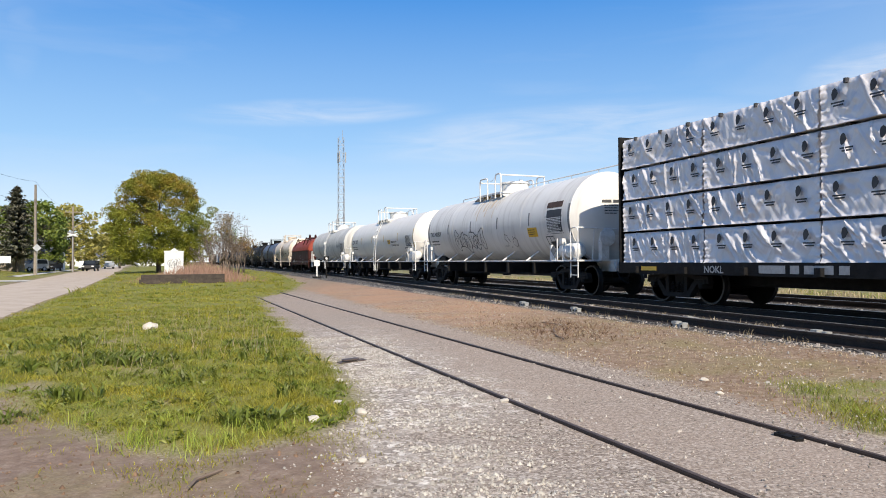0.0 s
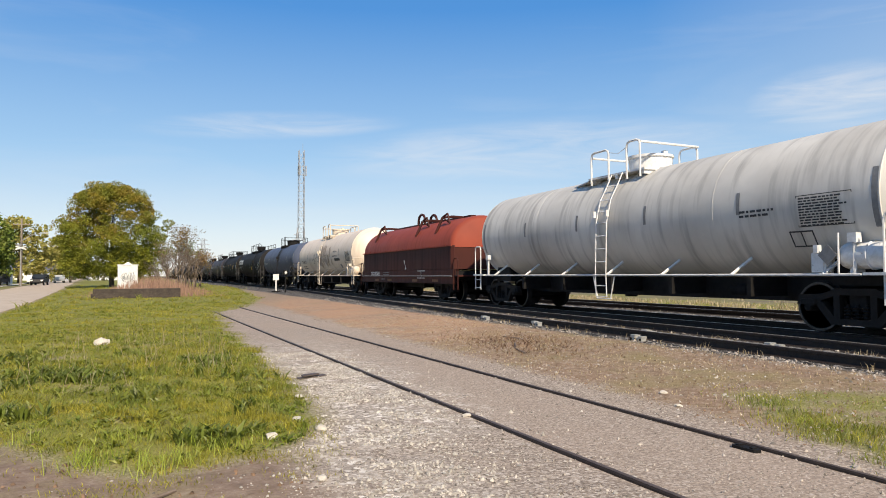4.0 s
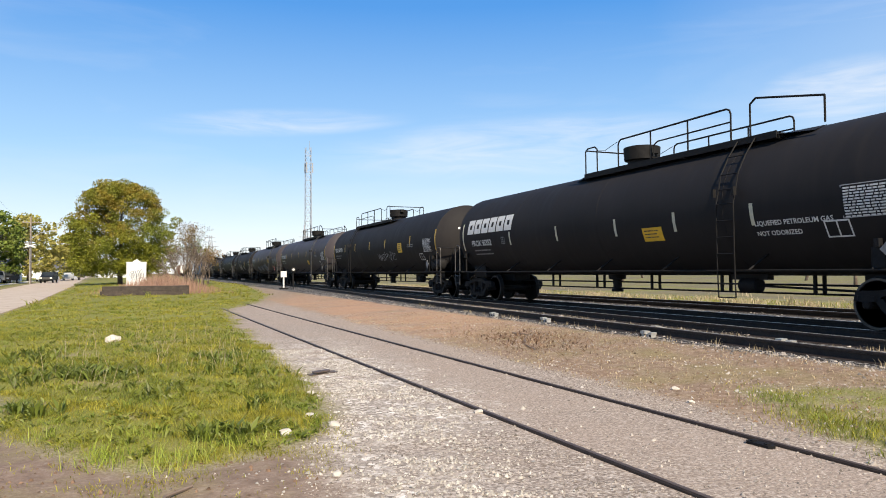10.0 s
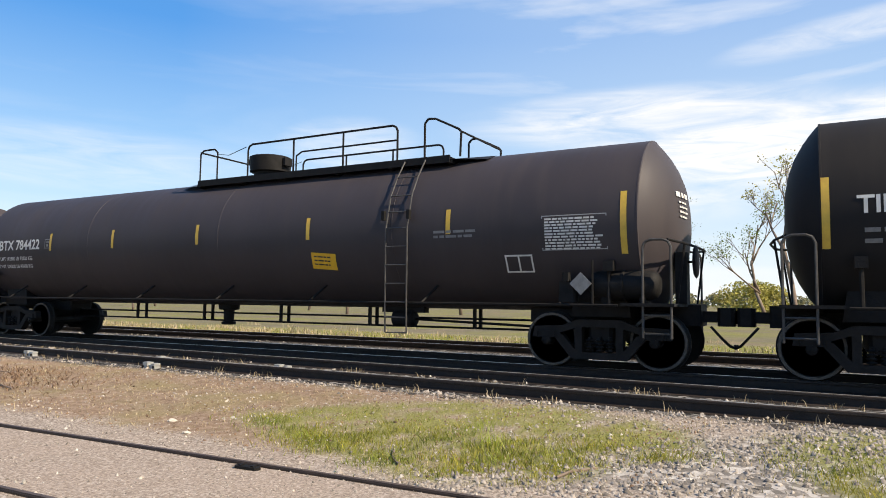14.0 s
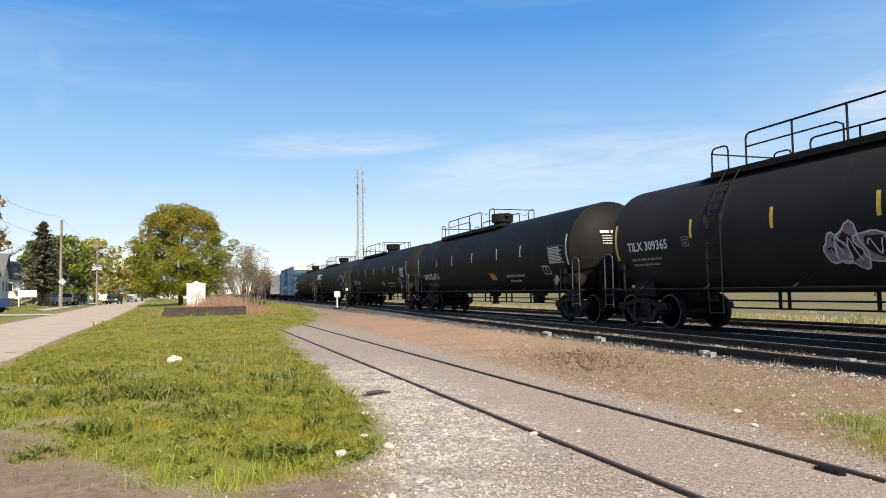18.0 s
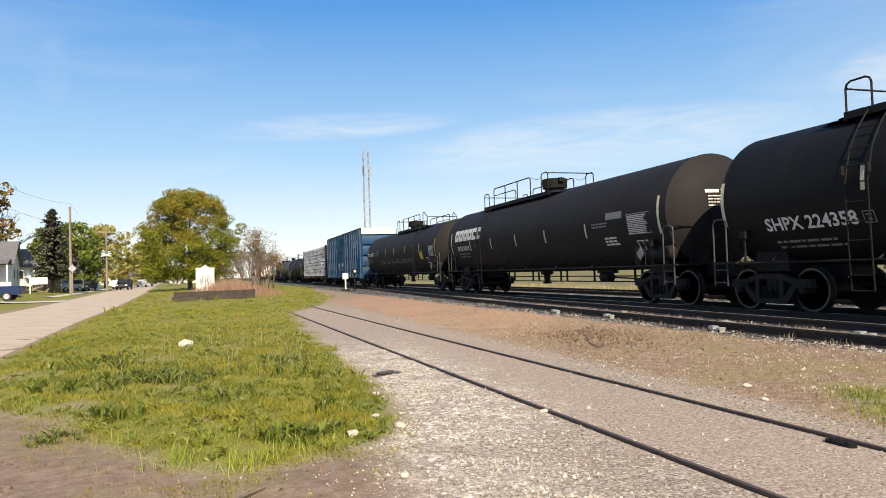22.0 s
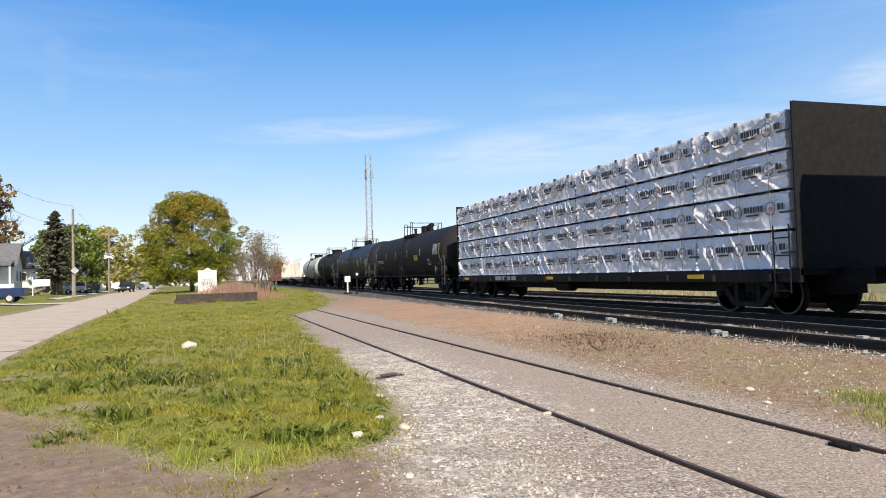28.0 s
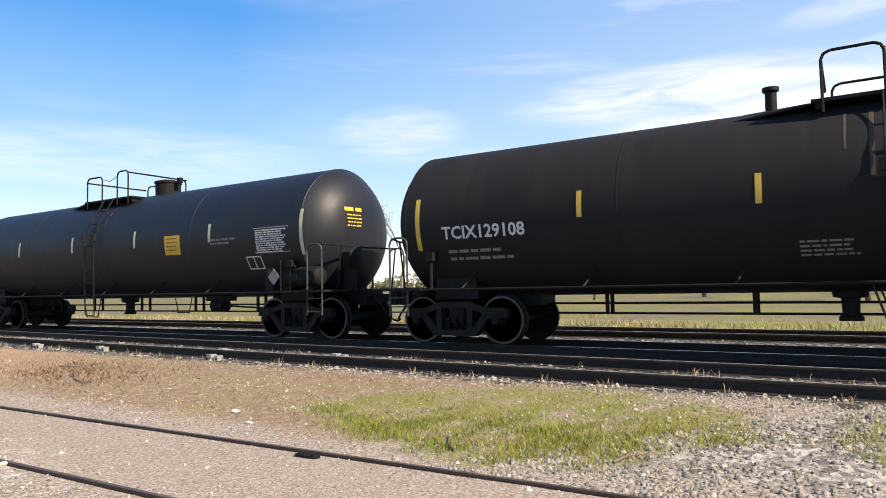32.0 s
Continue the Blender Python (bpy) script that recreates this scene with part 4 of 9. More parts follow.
    if placard:
        pf = {"yellow": YELLOW, "orange": ORANGE, "white": MARK}[placard]
        py, pz, wide, tall = (-h * 0.16, zc - 0.45, 0.62, 0.36) if logo else (-h * 0.37, zc - 0.34, 0.60, 0.32) if graffiti in ("rust", "inktag") else (-h * 0.37, zc - 0.38, 0.62, 0.48)
        if plate:
            py, pz, wide, tall = plate
        board = sheet(wide, tall, 1, 4)
        lean = lambda pts: [(u * math.cos(tilt) - w * math.sin(tilt), u * math.sin(tilt) + w * math.cos(tilt)) for u, w in pts]
        part("placard", on_shell(Geo(), (lean(board[0]), board[1]), py, pz, R, zc), pf, car, "printed warning panel")
        text = bars(rng, wide * 0.75, 4 if tall > 0.4 else 3, 0.028, (tall - 0.1) / (4 if tall > 0.4 else 3) - 0.028)
        part("placard_print", on_shell(Geo(), (lean([(u + 0.07, w + tall - 0.09) for u, w in text[0]]), text[1]), py, pz, R, zc, 0.01), INK, car)
    if graffiti == "inktag":
        part("plate", on_shell(Geo(), sheet(0.95, 0.72, 1, 5), -h + 1.45, zc - 0.42, R, zc, 0.005), INK, car, "black panel under the data stencils")
        part("plate", on_shell(Geo(), sheet(1.0, 0.2, 1, 3), -h + 1.5, zc + 0.36, R, zc, 0.005), RUSTDARK, car, "brown panel above the data stencils")
        part("plate", on_shell(Geo(), sheet(0.32, 0.26, 1, 3), -h + 1.5, zc - 0.92, R, zc, 0.005), INK, car, "small black square panel")
    dy0, dz0 = data_at or (-h + 1.5, zc + 0.02)
    if dataplate:
        part("data_panel", on_shell(Geo(), bars(rng, 0.98, 11, 0.029, 0.02), dy0, dz0, R, zc), data_ink or (MARK if ink is MARK or graffiti == "inktag" else ink), car, "small data stencils in a grid")
        edge = [(-0.04, -0.5), (1.02, -0.5), (1.02, -0.485), (-0.04, -0.485), (-0.04, 0.06), (1.02, 0.06), (1.02, 0.075), (-0.04, 0.075), (-0.055, -0.5), (-0.04, -0.5), (-0.04, 0.075), (-0.055, 0.075), (1.02, -0.5), (1.035, -0.5), (1.035, 0.075), (1.02, 0.075)]
        part("panel_frame", on_shell(Geo(), (edge, [(0, 1, 2, 3), (4, 5, 6, 7), (8, 9, 10, 11), (12, 13, 14, 15)]), dy0, dz0, R, zc), data_ink or (STENCIL if ink is MARK else ink), car)
        if words:
            for k, line in enumerate(words[2:]):
                part("load_limit_text", on_shell(Geo(), letters(line, 0.135), words[0] - 0.1 * k, words[1] - 0.19 * k, R, zc), ink, car, "stencilled words")
        elif logo and placard:
            for line, z in (("LIQUEFIED PETROLEUM GAS", -0.46), ("NOT ODORIZED", -0.65)):
                part("load_limit_text", on_shell(Geo(), letters(line, 0.135), -5.2, zc + z - 0.03, R, zc), MARK, car, "white stencilled words")
        elif graffiti not in ("rust", "cream", "inktag"):
            part("test_stencil", on_shell(Geo(), bars(rng, 0.9, 2, 0.045, 0.04), -h * 0.6, zc - (0.12 if graffiti != "bubble" else 0.62), R, zc), DIM if ink is MARK else ink, car)
        frame_v, frame_f = [], []
        for x0, x1, z0, z1 in ((0, 0.5, 0, 0.03), (0, 0.5, 0.3, 0.33), (0, 0.03, 0.03, 0.3), (0.235, 0.265, 0.03, 0.3), (0.47, 0.5, 0.03, 0.3)):
            q = len(frame_v)
            frame_v += [(x0, z0), (x1, z0), (x1, z1), (x0, z1)]
            frame_f.append((q, q + 1, q + 2, q + 3))
        part("test_frame", on_shell(Geo(), (frame_v, frame_f), *(frame_at or (-h * 0.75, zc - 0.82)), R, zc), MARK if ink is MARK else ink, car)
    if mark:
        part("reporting_mark", on_shell(Geo(), letters(mark, mark_size), h - 0.42 - mark_in, zc - 0.08 + mark_z, R, zc), colour or ink, car, "stencilled letters and number")
    for k, line in enumerate(small or ()):
        part("load_limit_text", on_shell(Geo(), letters(line, 0.135), h - 0.5, zc - 0.36 - 0.2 * k + mark_z, R, zc), ink, car)
    if mark and not small and not logo:
        part("load_limit_text", on_shell(Geo(), bars(rng, 1.5 * mark_size / 0.36, 2, 0.06, 0.09), h - 0.5 - mark_in, zc - 0.34 + mark_z, R, zc), DIM if ink is MARK else ink, car)
    if mark and kind == "long":
        v, f = [], []
        for x0, x1, z0, z1 in ((0, 0.24, 0, 0.02), (0, 0.24, 0.22, 0.24), (0, 0.02, 0.02, 0.22), (0.22, 0.24, 0.02, 0.22), (0.06, 0.18, 0.15, 0.18), (0.08, 0.16, 0.05, 0.11)):
            q = len(v)
            v += [(x0, z0), (x1, z0), (x1, z1), (x0, z1)]
            f.append((q, q + 1, q + 2, q + 3))
        part("class_stencil", on_shell(Geo(), (v, f), h - 2.75 - mark_in, zc - 0.08 + mark_z, R, zc), DIM, car, "small framed white stencil")
    if logo:
        # the owner's name as plain white slanted blocks
        v, f = [], []
        for k in range(6):
            # each block is a thick slanted ring with a dark slot
            for x0, x1, z0, z1 in ((0, 0.51, 0, 0.18), (0, 0.51, 0.34, 0.52), (0, 0.17, 0.18, 0.34), (0.34, 0.51, 0.18, 0.34)):
                q = len(v)
                pts, faces = sheet(x1 - x0, z1 - z0, 1, 2)
                v += [(0.58 * k + x0 + a + 0.12 * (z0 + b), z0 + b) for a, b in pts]
                f += [tuple(q + n for n in face) for face in faces]
        part("owner_logo", on_shell(Geo(), (v, f), h - 0.72, zc + 0.02, R, zc), MARK, car, "row of plain white blocks")
        part("load_limit_text", on_shell(Geo(), bars(rng, 1.5, 2, 0.05, 0.1), h - 1.15, zc - 0.60, R, zc), DIM, car)
    if logo and not placard:
        part("repainted_patch", on_shell(Geo(), sheet(0.86, 0.2, 1, 3), -5.97, 2.42, R, zc), DIM, car, "grey painted-over patch")
        part("test_stencil", on_shell(Geo(), bars(rng, 0.75, 3, 0.06, 0.04), -5.72, 1.86, R, zc), MARK, car)
    if head_mark:
        first, rest = bars(rng, 0.62, 1, 0.085, 0.06), bars(rng, 0.5, 4, 0.03, 0.05)
        hm = (list(first[0]) + [(u + 0.06, w - 0.1) for u, w in rest[0]], list(first[1]) + [tuple(k + len(first[0]) for k in f) for f in rest[1]])
        part("head_stencil", Geo().add([(-0.62 + u, -e - 0.014 - bulge * (1 - (math.hypot(u - 0.62, w + 0.42) / R) ** bend), zc + 0.42 + w) for u, w in hm[0]], hm[1]), head_ink or ink, car)
    part("placard_post", Geo().rod((-1.46, -h + 0.7, 1.06), (-1.46, -h + 0.7, 1.75), 0.018, 6), trim, car)
    part("hazard_placard", Geo().prism([(-h + 0.88, 1.20), (-h + 1.06, 1.38), (-h + 0.88, 1.56), (-h + 0.70, 1.38)], -1.50, -1.49), RED if graffiti == "bubble" else DIM, car, "diamond hazard placard")
    if graffiti == "bubble":
        flat = letters("1075", 0.12)
        part("placard_number", Geo().add([(-1.506, -h + 1.0 - u, 1.34 + w) for u, w in flat[0]], flat[1]), MARK, car)
    if graffiti == "bubble":
        for y, w, hgt, loops in ((5.2, 1.55, 0.66, 4), (2.8, 1.75, 0.78, 5), (0.1, 1.9, 0.88, 6)):
            lines, fills = scrawl(rng, w, hgt, loops)
            part("graffiti_fill", on_shell(Geo(), fills, y, zc - 1.15, R, zc, 0.008), GRAFF_FILL, car)
            part("graffiti_outline", on_shell(Geo(), lines, y, zc - 1.15, R, zc, 0.013), GRAFF_LINE, car)
        part("repainted_patch", on_shell(Geo(), sheet(1.15, 0.2, 1, 3), -6.2, zc - 0.16, R, zc), DIM, car, "grey painted-over patch")
        part("repainted_patch", on_shell(Geo(), sheet(1.15, 0.2, 1, 3), -6.2, zc - 0.42, R, zc), DIM, car, "grey painted-over patch")
        part("red_decal", on_shell(Geo(), sheet(0.5, 0.22, 1, 3), -5.48, zc - 0.82, R, zc), PINKISH, car, "faded red decal")
        part("red_decal", on_shell(Geo(), sheet(0.52, 0.18, 1, 3), -6.02, zc - 0.82, R, zc), MARK, car, "white-edged red decal")
        part("decal_print", on_shell(Geo(), ([(u + 0.02, w + 0.035) for u, w in sheet(0.48, 0.11, 1, 3)[0]], sheet(0.48, 0.11, 1, 3)[1]), -6.02, zc - 0.82, R, zc, 0.009), RED, car)
        part("white_label", on_shell(Geo(), sheet(0.13, 0.13, 1, 2), -7.33, zc - 0.52, R, zc), MARK, car, "small square white label")
    elif graffiti == "two":
        for y, w, hgt, loops, m in ((2.0, 2.5, 0.8, 5, GRAFF_PINK), (-h * 0.26, 0.9, 0.6, 3, GRAFF_GREY)):
            lines, fills = scrawl(rng, w, hgt, loops)
            part("graffiti_fill", on_shell(Geo(), fills, y, zc - 0.95, R, zc, 0.008), m, car)
            part("graffiti_outline", on_shell(Geo(), lines, y, zc - 0.95, R, zc, 0.013), GRAFF_LINE, car)
    elif graffiti == "row":
        for k, strokes in enumerate(("wxwp>", "wxwp>", "wxwp>", "wxwp>", "wxwp>", "oaswp")):
            part("sprayed_tag", on_shell(Geo(), tag_line(rng, 1.05 + 0.03 * k, 0.34, strokes, 0.017), 4.4 - 1.4 * k, zc - 0.74, R, zc, 0.01), STENCIL, car)
    elif graffiti == "tag":
        part("sprayed_tag", on_shell(Geo(), tag_line(rng, 2.75, 0.40, "wxasopywpxs", 0.02), -0.55, zc - 0.74, R, zc, 0.01), GRAFF_LINE, car)
    elif graffiti == "cream":
        for y, w, hgt, z in ((2.9, 0.9, 0.7, -0.15), (1.9, 1.3, 0.6, 0.0), (0.9, 1.1, 0.5, 0.12)):
            part("sprayed_tag", on_shell(Geo(), tag_line(rng, w, hgt, "aso"), y, zc + z - 0.35, R, zc, 0.01), INK, car)
        for k in range(34):
            cy, cz, big = rng.uniform(-2.6, 0.9), rng.uniform(-0.55, 0.4), rng.uniform(0.07, 0.24)
            blob = [(big * (1 + 0.35 * math.sin(2 * a + k) + 0.25 * math.sin(5 * a + 3 * k)) * math.cos(a) * 1.1, big * (1 + 0.3 * math.sin(3 * a + 2 * k)) * math.sin(a) * 1.5) for a in (0.349 * q for q in range(18))]
            part("oil_smear", on_shell(Geo(), (blob, [tuple(range(18))]), cy, zc + cz, R, zc, 0.004 + 0.0006 * k), STAIN, car, "brown weathered stain")
        part("repainted_patch", on_shell(Geo(), sheet(1.3, 0.17, 1, 3), -3.3, zc - 0.42, R, zc), INK, car, "black painted-over band")
        part("repainted_patch", on_shell(Geo(), sheet(0.36, 0.26, 1, 3), -4.35, zc - 0.85, R, zc), DIM, car, "grey framed stencil patch")
        for line, z in (("CARBON DIOXIDE", 0.12), ("REFRIGERATED LIQUID", -0.16)):
            part("load_limit_text", on_shell(Geo(), letters(line, 0.115), -3.0 if z > 0 else -2.85, zc + z, R, zc), INK, car)
    elif graffiti == "rust":
        for k, (y, w, tall) in enumerate(((0.9, 0.03, 0.7), (0.6, 0.06, 1.1), (0.15, 0.03, 0.8), (-0.2, 0.05, 1.3), (-0.55, 0.10, 0.8), (-0.9, 0.04, 1.0))):
            part("rust_run", on_shell(Geo(), sheet(w, tall, 1, 8), y, zc + 1.22 - tall, R, zc, 0.004), RUSTDARK, car, "brown rust run below the platform")
        part("stencil_block", on_shell(Geo(), bars(rng, 0.8, 4, 0.035, 0.04), 1.5, zc - 0.72, R, zc), DIM, car)
    elif graffiti == "smear":
        for k in range(9):
            w, tall = rng.uniform(0.15, 0.4), rng.uniform(0.5, 1.3)
            part("oil_smear", on_shell(Geo(), sheet(w, tall, 1, 6), dome_y + 0.75 - 0.17 * k, zc + 1.05 - tall + rng.uniform(-0.1, 0.1), R, zc, 0.006 + 0.002 * k), INK, car, "black run of spilt oil")
    elif graffiti == "inktag":
        part("sprayed_tag", on_shell(Geo(), scrawl(rng, 3.0, 0.85, 6)[0], 2.95, zc - 0.85, R, zc, 0.01), INK, car)
        for k, (y, w, tall) in enumerate(((1.0, 0.05, 0.7), (0.75, 0.09, 0.95), (0.3, 0.16, 0.6), (0.0, 0.1, 0.8), (-0.3, 0.22, 0.5), (-0.75, 0.06, 0.9), (-1.0, 0.04, 0.6))):
            part("rust_run", on_shell(Geo(), sheet(w, tall, 1, 6), y, zc + 1.22 - tall, R, zc, 0.004), RUSTRUN, car, "tan rust run below the platform")
        g = Geo().path([(0.55, 7.0, top - 0.12), (0.55, 7.0, top + 0.22), (0.55, 6.9, top + 0.28), (0.55, -6.9, top + 0.28), (0.55, -7.0, top + 0.22), (0.55, -7.0, top - 0.12)], 0.022, 6)
        for k in range(1, 8):
            g.rod((0.55, 7.0 - 1.75 * k, top - 0.12), (0.55, 7.0 - 1.75 * k, top + 0.28), 0.018, 5)
        part("top_handrail", g, trim, car)
        part("sprayed_tag", on_shell(Geo(), tag_line(rng, 1.1, 0.45, "syo"), -h * 0.25, zc - 0.8, R, zc, 0.01), INK, car)
    return car


# ---- ground ----
def lerp(pts, v):
    return float(np.interp(v, [a for a, _ in pts], [b for _, b in pts]))


GRASS_EDGE = [(5.2, 0.30), (5.5, 0.90), (5.7, 1.20), (6.1, 1.42), (6.6, 1.56), (7.4, 1.68), (8.4, 1.70), (10.5, 1.78), (13, 1.85), (16, 1.88), (19, 1.98), (21, 2.1), (27.5, 2.5), (34, 4.6), (42.7, 6.4), (70, 8.2), (150, 9.6), (3000, 9.8)]
GRASS_FRONT = [(-30, 15), (-4, 12), (-2.96, 9.9), (-2.25, 8.7), (-1.81, 8.1), (-1.31, 7.3), (-0.85, 6.35), (-0.4, 5.6), (-0.05, 5.25), (0.33, 5.2), (0.86, 5.5), (1.19, 5.7), (1.5, 6.4)]
ROAD_EDGE = [(-60, 2.0), (0, -3.0), (18, -4.35), (28, -5.0), (42, -5.6), (90, -8.6), (160, -13.5), (400, -30), (3000, -220)]
ROAD_WIDE = [(-60, 6.0), (18, 5.0), (36, 4.8), (56, 4.9), (100, 5.8), (400, 6.4), (3000, 6.4)]
BARE = [(-1.42, 13.0, 0.5), (-2.96, 11.8, 0.6), (-1.85, 8.5, 0.5), (-1.35, 8.2, 0.35), (-0.6, 9.3, 0.3), (0.2, 14.5, 0.4)]
PATCHES = [[(6.2, 6.2), (5.2, 4.4), (4.85, 3.1), (4.9, 2.2), (6.5, 0.9), (7.4, 1.1), (8.3, 3.1), (7.9, 3.9), (6.8, 5.5)],
           [(6.3, 0.2), (7.4, 0.5), (8.2, 0.1), (8.3, -7), (5.4, -7), (5.6, -0.6)]]


def inside(poly, x, y):
    hit = np.zeros(np.shape(x), bool)
    for (x0, y0), (x1, y1) in zip(poly, poly[1:] + poly[:1]):
        hit ^= ((y0 > y) != (y1 > y)) & (x < (x1 - x0) * (y - y0) / ((y1 - y0) or 1e-9) + x0)
    return hit


def smooth(a, b, v):
    u = np.clip((v - a) / (b - a), 0, 1)
    return u * u * (3 - 2 * u)


def wobble(x, y, k=1.0):
    return (np.sin(1.7 * k * x + 2.3 * k * y) + np.sin(3.1 * k * x - 1.3 * k * y + 1) + np.sin(5.3 * k * y + 0.7 * k * x + 2) + np.sin(7.7 * k * x + 6.1 * k * y)) / 4


def road_x(y):
    return np.interp(y, [a for a, _ in ROAD_EDGE], [b for _, b in ROAD_EDGE])


def ground_z(x, y):
    z = 0.15 * smooth(5.0, 8.1, x) - 0.03 * smooth(18.6, 22, x)
    z = z + 1.25 * smooth(0, 14, road_x(y) - 7.5 - x) * smooth(20, 60, y)
    near = np.exp(-((np.hypot(x, y)) / 40) ** 2)
    on_bed = smooth(8.0, 8.4, x) * (1 - smooth(18.0, 18.6, x))
    grassy = smooth(0.1, -0.6, x - np.interp(y, [a for a, _ in GRASS_EDGE], [b for _, b in GRASS_EDGE])) * smooth(0, 0.8, y - np.interp(x, [a for a, _ in GRASS_FRONT], [b for _, b in GRASS_FRONT])) * smooth(0.2, 1.0, x - road_x(y))
    siding = np.exp(-((x - 3.89 + 0.0304 * y) / 1.15) ** 4) * smooth(38, 33, y)
    return z + 0.018 * wobble(x, y, 1.2) * near * (1 - on_bed) * (1 - siding) + 0.05 * grassy * (1 + 0.6 * wobble(x, y, 0.6))


def spread(fine0, fine1, step, lo, hi, growth=1.16):
    mid = list(np.arange(fine0, fine1, step))
    out, d, v = [], step, fine1
    while v < hi:
        out.append(v)
        d *= growth
        v += d
    out.append(hi)
    back, d, v = [], step, fine0
    while True:
        d *= growth
        v -= d
        if v < lo:
            break
        back.append(v)
    return np.array([lo] + back[::-1] + mid + out)


def make_ground():
    xs, ys = spread(-6, 12, 0.11, -2500, 2500), spread(0.6, 26, 0.13, -2000, 4000)
    X, Y = np.meshgrid(xs, ys, indexing="ij")
    Z = ground_z(X, Y)
    nx, ny = X.shape
    idx = np.arange(nx * ny).reshape(nx, ny)
    faces = np.stack([idx[:-1, :-1], idx[1:, :-1], idx[1:, 1:], idx[:-1, 1:]], -1).reshape(-1, 4)
    me = bpy.data.meshes.new("ground")
    me.vertices.add(nx * ny)
    me.vertices.foreach_set("co", np.stack([X, Y, Z], -1).ravel())
    me.loops.add(faces.size)
    me.loops.foreach_set("vertex_index", faces.ravel())
    me.polygons.add(len(faces))
    me.polygons.foreach_set("loop_start", np.arange(0, faces.size, 4))
    me.update(calc_edges=True)
    w = (wobble(X, Y, 1.4) * 0.30 + wobble(X, Y, 4.1) * 0.14) * (0.45 + 0.55 * smooth(8, 20, Y))
    gx = np.interp(Y, [a for a, _ in GRASS_EDGE], [b for _, b in GRASS_EDGE])
    gy = np.interp(X, [a for a, _ in GRASS_FRONT], [b for _, b in GRASS_FRONT])
    rx = road_x(Y)
    left = smooth(0.35, -0.35, X - gx + w) * smooth(-0.3, 0.4, Y - gy + w)
    lawn = smooth(0.0, -0.4, X - (rx - 0.25 - np.interp(Y, [a for a, _ in ROAD_WIDE], [b for _, b in ROAD_WIDE])))
    soil = left.copy()
    # worn brown places inside the grass
    for bx, by, br in BARE:
        left = left * (1 - 0.6 * np.exp(-(((X - bx) / (1.3 * br)) ** 2 + ((Y - by) / br) ** 2) ** 2) * smooth(-0.5, 0.3, wobble(X, Y, 3.0)))
    grass = np.maximum(left * smooth(-0.1, 0.4, X - rx), lawn * smooth(12, 16, Y))
    for poly in PATCHES:
        soft = sum(inside(poly, X + a, Y + b).astype(float) for a in (-0.25, 0, 0.25) for b in (-0.25, 0, 0.25)) / 9
        grass = np.maximum(grass, 0.85 * smooth(0.25, 0.85, soft + w) * smooth(-0.9, 0.0, wobble(X, Y, 1.7) + 0.5 * wobble(X, Y, 4.3)))
    strip = smooth(18.7, 19.2, X + w) * smooth(24.5, 22.5, X + w * 3)
    grass = np.maximum(grass, strip * (0.55 + 0.45 * smooth(40, 15, Y)))
    straw = smooth(22.5, 24.5, X + w * 3) + smooth(18.5, 19.0, X) * smooth(15, 40, Y) * 0.5
    dirt = smooth(4.9, 5.4, X + w) * smooth(8.5, 8.1, X) * smooth(0.5, 6, Y) * smooth(60, 40, Y)
    dirt = np.maximum(dirt, 0.95 * smooth(1.35, 0.7, X + 0.6 * w - 0.12 * (Y - 4.4)) * smooth(0.6, -0.2, Y - gy + w))
    dirt = np.maximum(dirt, smooth(-0.8, 0.0, X - gx) * smooth(25, 40, Y) * smooth(8.5, 8, X))
    dirt = np.maximum(dirt, soil)
    bed = smooth(8.0, 8.35, X + 0.4 * w) * smooth(18.9, 18.4, X)
    zone = np.stack([grass, dirt * (1 - grass), bed, np.clip(straw, 0, 1)], -1).reshape(-1, 4)
    between = smooth(2.75, 3.1, X + 0.5 * w) * smooth(4.7, 4.35, X + 0.5 * w)
    sandy = np.clip(0.85 * between + smooth(1.6, 2.4, X + w) * smooth(9, 13, Y) * 0.7 + 0.5 * smooth(4.4, 4.8, X) * smooth(5.6, 5.0, X + w) + 0.5 * smooth(0.2, 0.7, wobble(X, Y, 0.7)), 0, 1)
    front = smooth(1.35, 0.75, X + 0.6 * w - 0.12 * (Y - 4.4)) * smooth(0.8, -0.2, Y - gy + w)
    sandy = np.where(X > 4.9, 0.12 + 0.55 * smooth(10, 18, Y), sandy) * (1 - front) * (1 - soil)
    white = (1 - front) * smooth(-0.2, 0.25, X - gx + w) * smooth(2.2, 0.9, X - gx + w) * smooth(2.0, 4.0, Y) * smooth(17, 10, Y)
    red = smooth(4.8, 5.6, X + w) * smooth(11, 17, Y + 3 * w) * smooth(44, 30, Y) * (0.7 + 0.5 * wobble(X, Y, 0.5))
    coarse = smooth(5.0, 5.8, X + w) * smooth(2.2, 0.9, Y + 0.9 * (X - 6.5) + 2 * w) * smooth(8.5, 8.2, X)
    at = me.color_attributes.new("worn", "FLOAT_COLOR", "POINT")
    at.data.foreach_set("color", np.stack([front, front, front, front], -1).reshape(-1, 4).astype(np.float32).ravel())
    grain = np.clip(np.stack([sandy, white, red, coarse], -1), 0, 1).reshape(-1, 4)
    at = me.color_attributes.new("grain", "FLOAT_COLOR", "POINT")
    at.data.foreach_set("color", grain.astype(np.float32).ravel())
    at = me.color_attributes.new("zone", "FLOAT_COLOR", "POINT")
    at.data.foreach_set("color", zone.astype(np.float32).ravel())
    me.polygons.foreach_set("use_smooth", [True] * len(me.polygons))
    me.materials.append(ground_material())
    ob = new("ground", me)
    return tagged(ob, "grey gravel, brown dirt and grassy waste ground", "ground", kind="structure")


